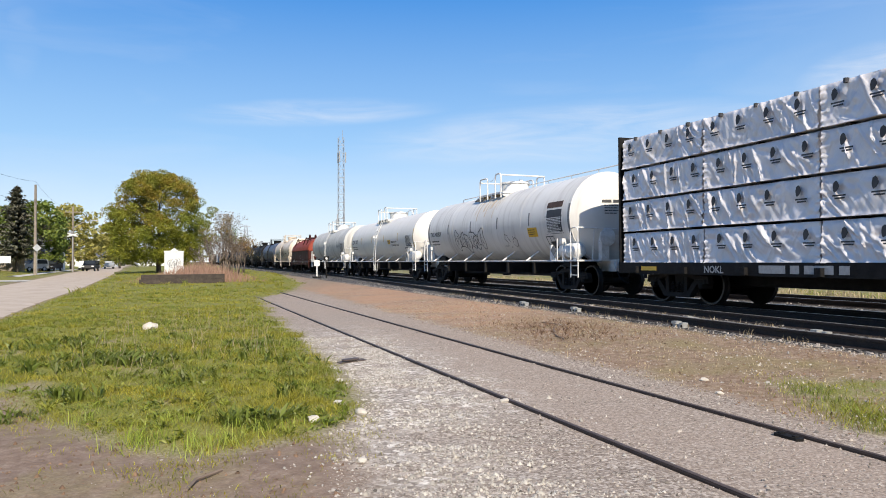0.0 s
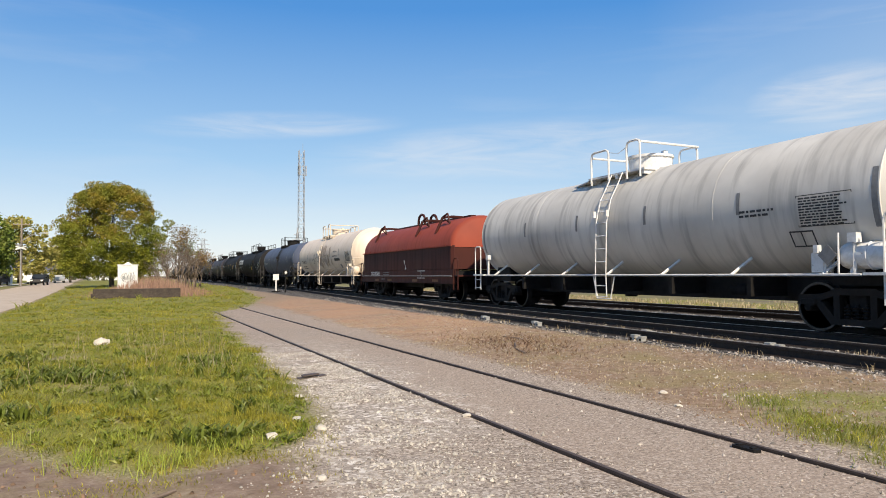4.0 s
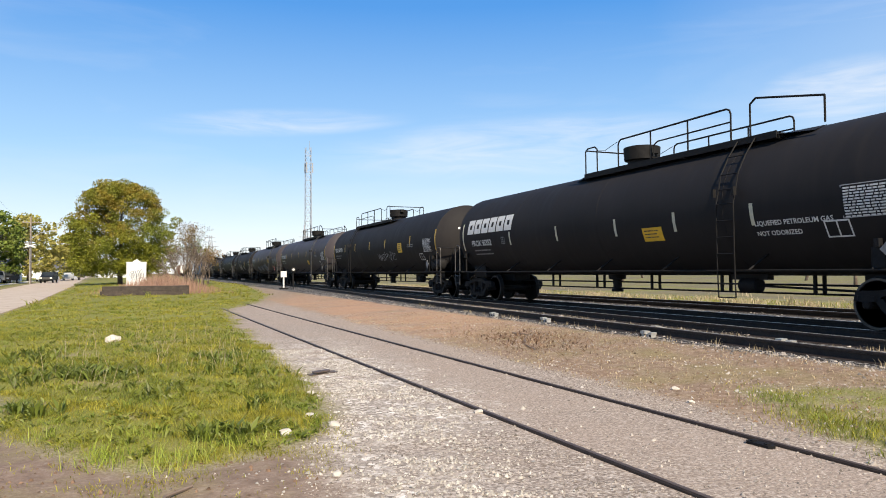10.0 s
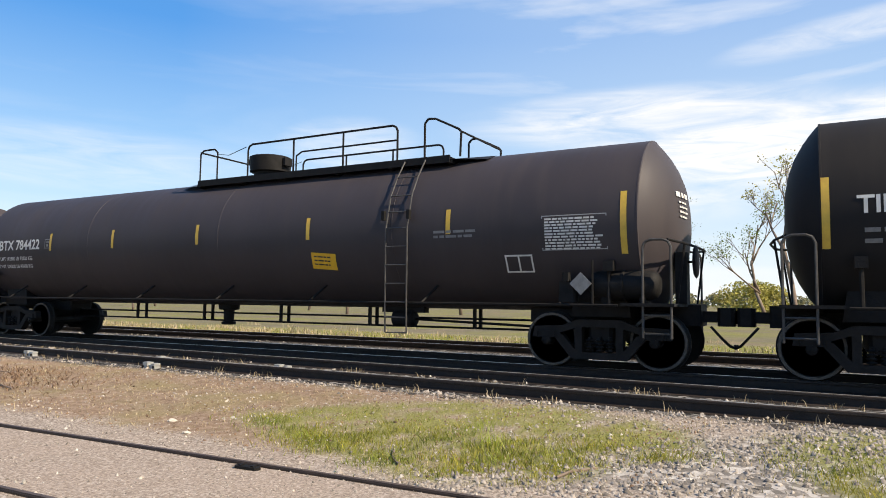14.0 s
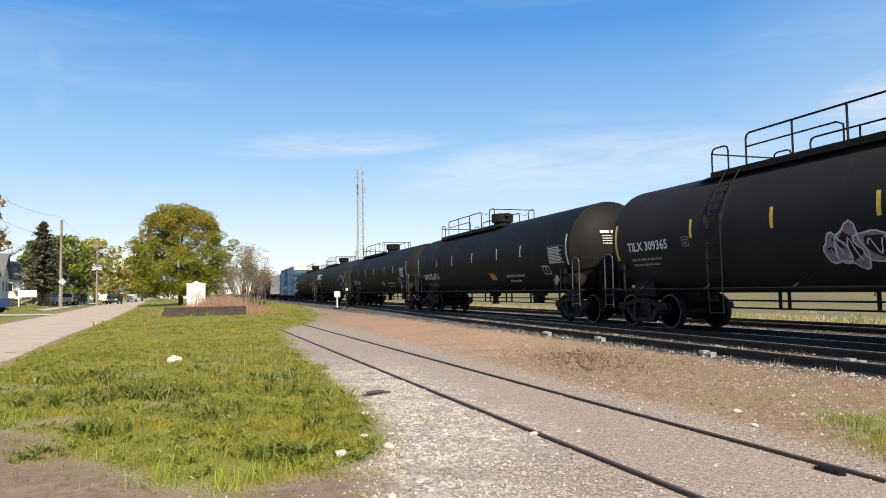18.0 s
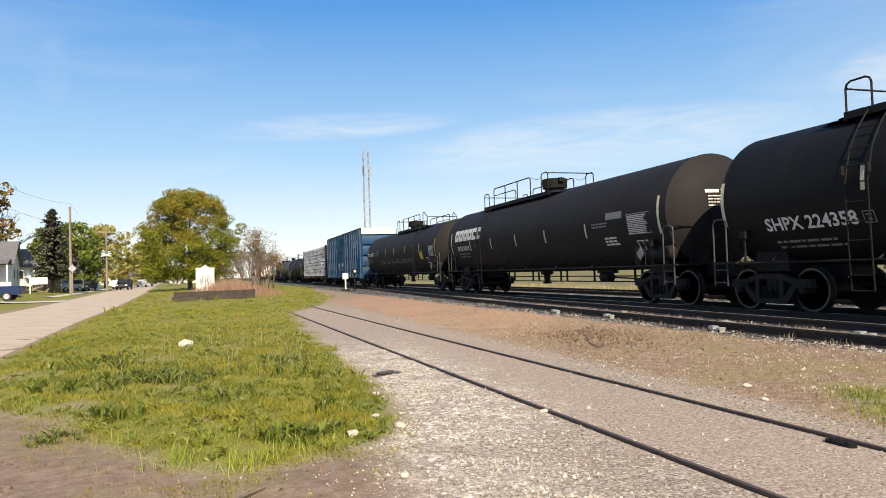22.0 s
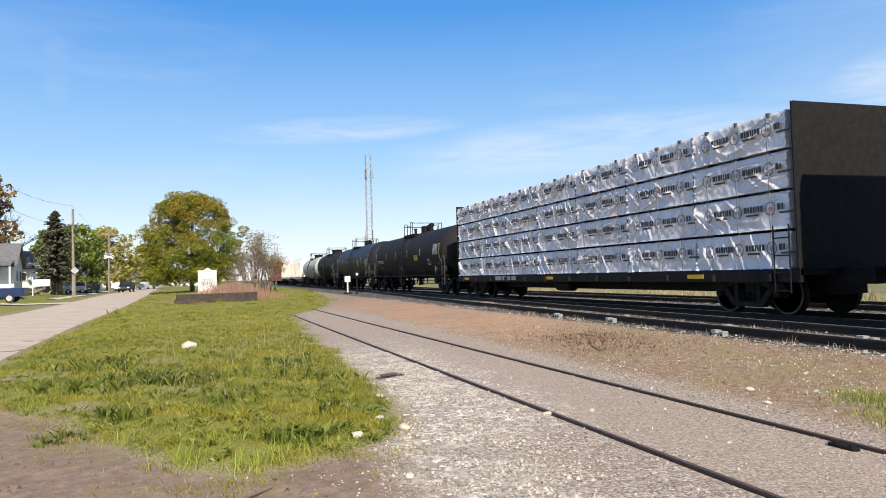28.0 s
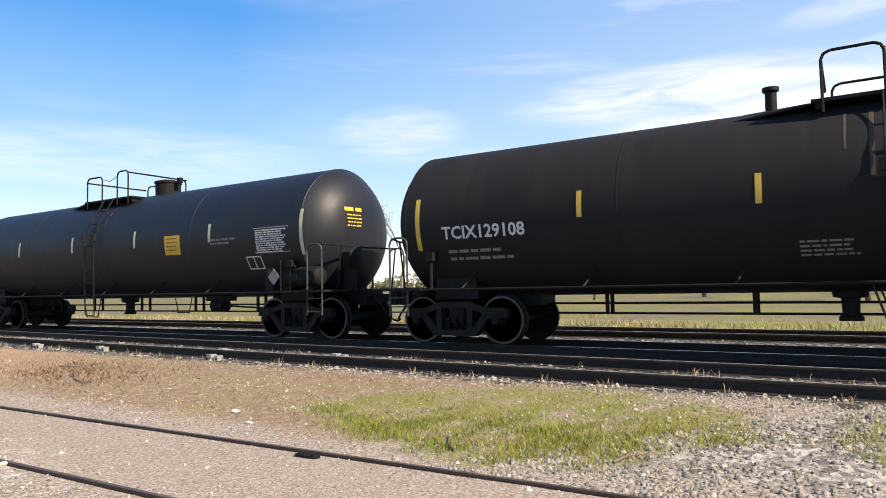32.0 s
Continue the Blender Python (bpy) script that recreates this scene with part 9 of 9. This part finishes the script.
def coil_car(centre, pitch, label):
    rng = random.Random(9)
    car = thing("coil_car", label, "coil car", "cars of the freight train", at=pose(TRACK_X, centre, RAIL_Z))
    h = pitch / 2 - 1.2
    part("side_sill", Geo().box(-1.48, -1.36, -h - 0.1, h + 0.1, 0.72, 1.28).box(1.36, 1.48, -h - 0.1, h + 0.1, 0.72, 1.28), COILDARK, car)
    part("deck", Geo().box(-1.36, 1.36, -h, h, 0.85, 1.2), STEEL, car)
    part("centre_sill", Geo().box(-0.3, 0.3, -h, h, 0.5, 0.85).box(-0.75, -0.3, -1.2, 1.0, 0.5, 0.8), STEEL, car)
    for s in (-1, 1):
        put_truck(car, s * (h - 1.75))
        coupler(car, s * (pitch / 2), s)
        part("draft_sill", Geo().box(-0.35, 0.35, min(s * (h - 0.3), s * (h + 0.7)), max(s * (h - 0.3), s * (h + 0.7)), 0.66, 1.0), STEEL, car)
        part("end_platform", Geo().box(-1.45, 1.45, min(s * h, s * (h + 0.45)), max(s * h, s * (h + 0.45)), 1.0, 1.06), COILDARK, car)
        g = Geo()
        for x in (-1.45, 1.45):
            hoop(g, x, s * (h + 0.05), s * (h + 0.45), 0.5, 1.7, 0.02)
        part("grab_iron", g, COILDARK, car)
    # the long hood: upright lower walls, arched top
    arc = [(-1.47, 1.28), (-1.47, 2.2)] + [(-1.47 * math.cos(radians(a)), 2.2 + 1.22 * math.sin(radians(a))) for a in range(10, 171, 10)] + [(1.47, 2.2), (1.47, 1.28)]
    n = len(arc)

    def shell(rows, y0, y1, inset):
        v, f = [], []
        stations = [(y0 + 0.0, 0.10), (y0 + 0.12, 0.02), (y0 + 0.3, 0.0), (y1 - 0.3, 0.0), (y1 - 0.12, 0.02), (y1, 0.10)]
        for y, t in stations:
            for x, z in rows:
                v.append((x * (1 - t), y, z - (z - 1.28) * t * 0.7))
        m = len(rows)
        f += [(i * m + j, i * m + j + 1, (i + 1) * m + j + 1, (i + 1) * m + j) for i in range(len(stations) - 1) for j in range(m - 1)]
        f += [tuple(range(m - 1, -1, -1)), tuple((len(stations) - 1) * m + j for j in range(m))]
        return Geo().add(v, f)

    part("hood", shell(arc[1:-1], -h + 0.05, h - 0.05, 0), COILRED, car, "faded red arched steel hood", 50)
    part("hood_wall", Geo().box(-1.475, 1.475, -h + 0.07, h - 0.07, 1.29, 2.2, 0.1), COILDARK, car, "dark maroon lower hood wall")
    part("hood_lip", Geo().box(-1.52, -1.47, -h + 0.05, h - 0.05, 2.17, 2.22).box(1.47, 1.52, -h + 0.05, h - 0.05, 2.17, 2.22), COILRED, car)
    for k in range(14):
        y = -h + 0.6 + (2 * h - 1.2) * k / 13
        part("rivet_lug", Geo().box(-1.535, -1.5, y - 0.05, y + 0.05, 2.2, 2.25, 0.01), COILRED, car)
    part("ridge_bar", Geo().box(-0.12, 0.12, -h + 1.2, h - 1.2, 3.40, 3.50), COILDARK, car)
    for y in (-h + 1.9, -h * 0.2 - 0.6, h - 1.9):
        g = Geo()
        for x in (-1, 1):
            g.path([(x * 1.32, y + 0.15, 2.74), (x * 1.06, y, 3.42), (x * 0.62, y - 0.05, 3.46), (0, y, 3.44)], 0.055, 6)
            g.path([(x * 0.95, y - 0.5, 3.16), (x * 0.98, y - 0.32, 3.56), (x * 1.05, y, 3.44)], 0.04, 6)
            g.rod((x * 1.06, y, 3.42), (x * 0.95, y - 0.5, 3.16), 0.03, 5)
        part("stacking_bracket", g, COILDARK, car)
    for x in (-0.3, 0.3):
        g = Geo()
        pts = [(x, -0.05 + 0.42 * math.cos(radians(a)) * 1.0 + 0.3, 3.40 + 0.50 * max(0, math.sin(radians(a))) ** 0.6) for a in range(0, 181, 15)]
        g.path(pts, 0.06, 6)
        part("lifting_eye", g, COILDARK, car)
    part("walk_rail", Geo().rod((-1.52, -h, 1.02), (-1.52, h, 1.02), 0.022, 6), DIM, car)
    part("reporting_mark", flat_side(Geo(), letters("CIGX 805061", 0.27), -1.484, h - 1.45, 1.05), MARK, car, "white stencilled letters and number")
    part("load_limit_text", flat_side(Geo(), bars(rng, 0.95, 2, 0.035, 0.06), -1.484, h - 3.5, 1.17), DIM, car)
    for y, z, s in ((-0.6, 1.72, -1), (-0.75, 1.32, 1)):
        part("corner_triangle", flat_side(Geo(), ([(-0.1, 0), (0.1, 0), (0, 0.2 * s)], [(0, 1, 2)]), -1.486, y, z), MARK, car, "small white triangle mark")
    part("data_stencil", flat_side(Geo(), bars(rng, 0.6, 2, 0.025, 0.05), -1.484, h - 3.2, 0.9), DIM, car)
    part("data_panel", flat_side(Geo(), ([(0, 0), (0.9, 0), (0.9, 0.03), (0, 0.03), (0, 0.3), (0.9, 0.3), (0.9, 0.33), (0, 0.33), (0.43, 0.03), (0.46, 0.03), (0.46, 0.3), (0.43, 0.3)], [(0, 1, 2, 3), (4, 5, 6, 7), (8, 9, 10, 11)]), -1.484, -2.2, 0.92), MARK, car)
    for y in (-1.9, 1.5, 3.5, -4.2):
        part("reflective_strip", Geo().box(-1.488, -1.481, y - 0.3, y + 0.3, 0.78, 0.88), DIRTY_FILM, car)
    return car


def hopper_car(centre, pitch, label, paint):
    car = thing("covered_hopper", label, "hopper car", "cars of the freight train", at=pose(TRACK_X, centre, RAIL_Z))
    h = pitch / 2 - 1.1
    body = [(-1.3, 1.3), (-1.5, 1.8), (-1.52, 3.6), (-0.9, 4.2), (0.9, 4.2), (1.52, 3.6), (1.5, 1.8), (1.3, 1.3)]
    v = [(x, s * h, z) for s in (-1, 1) for x, z in body]
    part("body", Geo().add(v, [tuple(range(8)), tuple(range(15, 7, -1))] + [(i, 8 + i, 8 + (i + 1) % 8, (i + 1) % 8) for i in range(8)]), paint, car)
    for k in range(4):
        y = -h + 2 * h * (k + 0.5) / 4
        part("hopper_bay", Geo().add([(x * 1.3, y + s * 1.6, 1.35) for x in (-1, 1) for s in (-1, 1)] + [(x * 0.35, y + s * 0.4, 0.55) for x in (-1, 1) for s in (-1, 1)],
             [(0, 1, 3, 2), (4, 6, 7, 5), (0, 4, 5, 1), (2, 3, 7, 6), (0, 2, 6, 4), (1, 5, 7, 3)]), paint, car)
    for k in range(13):
        y = -h + 2 * h * k / 12
        part("side_post", Geo().box(-1.58, -1.5, y - 0.04, y + 0.04, 1.4, 3.7), paint, car)
    part("roof_walk", Geo().box(-0.4, 0.4, -h, h, 4.22, 4.27), paint, car)
    part("side_sill", Geo().box(-1.5, -1.4, -h, h, 1.1, 1.35).box(1.4, 1.5, -h, h, 1.1, 1.35), paint, car)
    for s in (-1, 1):
        put_truck(car, s * (h - 1.3))
        coupler(car, s * (pitch / 2), s)
        part("end_sill", Geo().box(-0.35, 0.35, min(s * (h - 2), s * (h + 0.7)), max(s * (h - 2), s * (h + 0.7)), 0.7, 1.05).box(-1.45, 1.45, min(s * (h - 0.2), s * h), max(s * (h - 0.2), s * h), 0.9, 1.35), STEEL, car)
    return car


# ---- the train, in the order in which it passes: the joints between cars along the track at 0 s ----
JOINTS = [-7.4, 17.2, 33.1, 50.45, 67.25, 81.5, 98.75, 116.15, 136.35, 156.45, 176.95, 197.45, 217.85, 237.65, 257.45, 277.05, 297.65, 318.4, 342.05, 360.85, 379.3, 394.8, 411.0, 429.0, 447.0, 463.0, 479.0]


def span(k):
    return (JOINTS[k] + JOINTS[k + 1]) / 2, JOINTS[k + 1] - JOINTS[k]


CARS = []
c, p = span(0)
CARS.append(lumber_car(c, p, "dark flat car stacked four high with silver wrapped lumber", 5, "green"))
c, p = span(1)
CARS.append(tank_car("white tank car with rust streaks and scrawled graffiti", c, p, STAINED, WHITE_STEEL, "TILX 400329", INK, R=1.43, zc=2.38, kind="short", stripes="grey", placard="yellow", plate=(-3.85, 1.86, 0.68, 0.32), graffiti="inktag", mark_size=0.27, mark_z=-0.1, seed=11, sill=True))
c, p = span(2)
CARS.append(tank_car("clean white tank car with bright white end rails", c, p, WHITE, WHITE_STEEL, "LCIX 2837", INK, R=1.39, zc=2.34, kind="short", stripes="orange", placard="yellow", plate=(-2.35, 2.05, 0.56, 0.26), words=(-3.05, 2.12, "CARBON DIOXIDE", "REFRIGERATED LIQUID"), seed=12, sill=True))
c, p = span(3)
CARS.append(tank_car("grimy white tank car streaked with black soot", c, p, DIRTY, WHITE_STEEL, None, INK, R=1.42, zc=2.37, kind="short", stripes="grey", placard=None, seed=13, sill=True))
c, p = span(4)
CARS.append(coil_car(c, p, "weathered red coil car under a long arched hood"))
c, p = span(5)
CARS.append(tank_car("stained cream tank car with cream end rails", c, p, CREAM, CREAM_STEEL, "TILX 400743", INK, R=1.44, zc=2.385, kind="short", stripes="grey", placard=None, seed=14, shift=0.22, dome_y=0.5, sill=True, graffiti="cream", reach=-0.06, mark_z=-0.36, mark_size=0.27, mark_in=0.62))
c, p = span(6)
CARS.append(tank_car("faded navy tank car with a black smear below its dome", c, p, NAVY, STEEL, "NATX 251522", MARK, R=1.43, zc=2.38, kind="short", stripes="pale", placard=None, seed=15, shift=-0.95, dome_y=-0.4, graffiti="smear", data_ink=INK, mark_z=-0.2, mark_size=0.30))
for k, mark, flip, graf, plac, strp, logo, small in (
        (7, "PROX 93352", 1, "", "yellow", "pale", True, None), (8, "TILX 309270", -1, "tag", "yellow", "yellow", False, None),
        (9, "CBTX 784422", 1, "", "yellow", "yellow", False, ("LD LMT 162800 LB 73850 KG", "LT WT 100200 LB 45450 KG")),
        (10, "TILX 309263", 1, "bubble", "yellow", "yellow", False, None), (11, "TILX 309365", -1, "two", "yellow", "yellow", False, None),
        (12, "SHPX 224576", -1, "", "orange", "pale", False, None), (13, "SHPX 224358", -1, "", "orange", "pale", False, None),
        (14, "PROX 93032", -1, "", None, "pale", True, None), (15, "TILX 308505", 1, "row", "yellow", "yellow", False, None)):
    c, p = span(k)
    says = {"bubble": "black tank car with three blue graffiti pieces", "two": "black tank car with grey graffiti patches", "row": "black tank car with a row of pale sprayed tags", "tag": "black tank car with a scribbled white tag"}.get(graf, "dusty black tank car with a long top walkway")
    if logo:
        says = "dusty black tank car with white block lettering shapes"
    if plac == "orange":
        says = "dusty black tank car with an orange panel"
    CARS.append(tank_car(says, c, p, DUSTBLACK if k in (9, 10) else CLEANBLACK if k in (12, 13) else BLACK, STEEL, mark, MARK, kind="long", stripes=strp, placard=plac, logo=logo, graffiti=graf, seed=20 + k, small=small, flip=flip, mark_in={7: 0.62, 14: 0.62, 10: 0.1, 11: 0.3, 12: 0.5, 13: 0.62}.get(k, 0.0), reach={10: -0.05, 13: 0.1, 14: 0.3, 15: -0.08}.get(k, 0.0),
                         strips={7: (8.58, 4.90, 2.04, -0.76, -2.93, -5.13, -8.60), 14: (8.4, 5.8, 3.28, 0.73, -1.83, -4.69, -8.48), 11: (8.82, 5.6, 3.07, 0.66, -2.46, -5.62, -8.7), 8: (8.8, 6.05, 3.75, 0.85, -1.9, -5.62, -8.7), 13: (8.8, 5.2, 2.75, 0.05, -3.2, -5.5, -8.65), 15: (8.8, 5.5, 2.9, 0.45, -2.35, -5.62, -8.7)}.get(k), frame_at={7: (-6.7, 1.62), 14: (-7.3, 1.48)}.get(k), data_at={7: (-7.15, 2.42), 10: (-7.78, 2.44), 14: (-7.09, 2.42)}.get(k), data_ink=STENCIL if k == 10 else None, ladder_y=-5.2 if plac == "orange" else None,
                         plate={7: (-1.83, 1.75, 0.70, 0.34), 15: (-5.65, 1.86, 0.58, 0.40), 8: (-3.9, 1.98, 0.60, 0.46), 9: (-2.55, 1.70, 0.60, 0.34), 12: (-1.5, 1.52, 0.52, 0.30), 13: (-1.95, 1.52, 0.52, 0.30)}.get(k), tilt={15: -0.1, 9: -0.08, 12: -0.08, 13: -0.06}.get(k, 0.0),
                         words=(-3.35 if k == 13 else -3.1, 1.58, "LIQUEFIED PETROLEUM GAS", "NOT ODORIZED") if plac == "orange" else None,
                         R={12: 1.49, 13: 1.49, 14: 1.50}.get(k, 1.47), zc={12: 2.42, 13: 2.42, 14: 2.43}.get(k, 2.40), mark_z={7: -0.34, 14: -0.34, 12: -0.66, 13: -0.64, 11: -0.25}.get(k, 0.0), mark_size={7: 0.29, 14: 0.29, 11: 0.33, 12: 0.43, 13: 0.39, 8: 0.335, 10: 0.38}.get(k, 0.36)))
c, p = span(16)
CARS.append(boxcar(c, p, "dark blue ribbed boxcar with a white-topped end wall"))
c, p = span(17)
CARS.append(lumber_car(c, p, "dark flat car stacked four high with silver printed lumber wrap", 6, "ring"))
c, p = span(18)
CARS.append(tank_car("dusty black tank car with rust runs below its platform", c, p, BLACK, STEEL, "TCIX129108", MARK, R=1.44, zc=2.335, mark_z=-0.28, kind="short", stripes="yellow", placard="yellow", seed=41, ladder_y=0.2, dome_y=-0.55, vents=True, dome_r=0.55, shift=-0.1, strips=(8.02, 4.75, 2.02, -1.03, -3.95, -7.7), plate=(-2.64, 1.97, 0.76, 0.30), frame_at=(-5.30, 1.66), data_at=(-6.57, 2.68), graffiti="rust", reach=0.12, mark_in=0.3, mark_size=0.325))
c, p = span(19)
CARS.append(tank_car("glossy black tank car with yellow lettering", c, p, GLOSSY, STEEL, None, MARK, R=1.47, zc=2.40, kind="short", stripes="pale", placard="yellow", seed=42, shift=0.3, dome_y=-0.9, dome_r=0.62, cut=0.3, reach=-0.12, head_ink=YELLOW))
c, p = span(20)
CARS.append(tank_car("dusty black tank car with a short top platform", c, p, BLACK, STEEL, None, MARK, R=1.42, kind="short", stripes="pale", placard=None, seed=43))
c, p = span(21)
CARS.append(tank_car("light grey tank car with a short top platform", c, p, LIGHTGREY, STEEL, None, INK, R=1.42, kind="short", stripes="grey", placard=None, seed=44))
for k in (22, 23):
    c, p = span(k)
    CARS.append(hopper_car(c, p, "white covered hopper car with sloped bays", WHITE))
for k in (24, 25):
    c, p = span(k)
    CARS.append(boxcar(c, p, "rusty brown boxcar far back in the train", BROWN, 50 + k, False))


# ---- what moves: the train rolls past, slowing a little; its wheels turn with it ----
TRAVEL = [(0, 0.0), (4, 44.24), (8, 88.61), (12, 133.07), (16, 177.37), (20, 221.44), (24, 265.25), (28, 308.73), (32, 351.88)]


def travelled(t):
    for (t0, s0), (t1, s1) in zip(TRAVEL, TRAVEL[1:]):
        if t <= t1 + 1e-6:
            return s0 + (s1 - s0) * (t - t0) / (t1 - t0)
    return TRAVEL[-1][1]


def motions():
    for car in CARS:
        start = car.matrix_basis.translation.copy()
        walk(car, [(t, pose(start.x, start.y - s, start.z)) for t, s in TRAVEL])
        keys = car.animation_data
        for curve in keys.action.layers[0].strips[0].channelbag(keys.action_slot).fcurves:
            for key in curve.keyframe_points:
                key.interpolation = "LINEAR"
    first = {}
    for w in WHEELSETS:
        y = w.location.y
        walk(w, [(k / FPS, pose(0, y, WHEEL_R, math.degrees(travelled(k / FPS) / WHEEL_R) % 360)) for k in range(32 * FPS + 1)])
        first[round(y, 2)] = w
    for truck in TRUCKS[1:]:
        for w in truck.children:
            if w.name.startswith("wheelset"):
                lead = first[round(w.location.y, 2)]
                w.rotation_mode = "QUATERNION"
                w.animation_data_create()
                w.animation_data.action = lead.animation_data.action
                w.animation_data.action_slot = lead.animation_data.action_slot


motions()
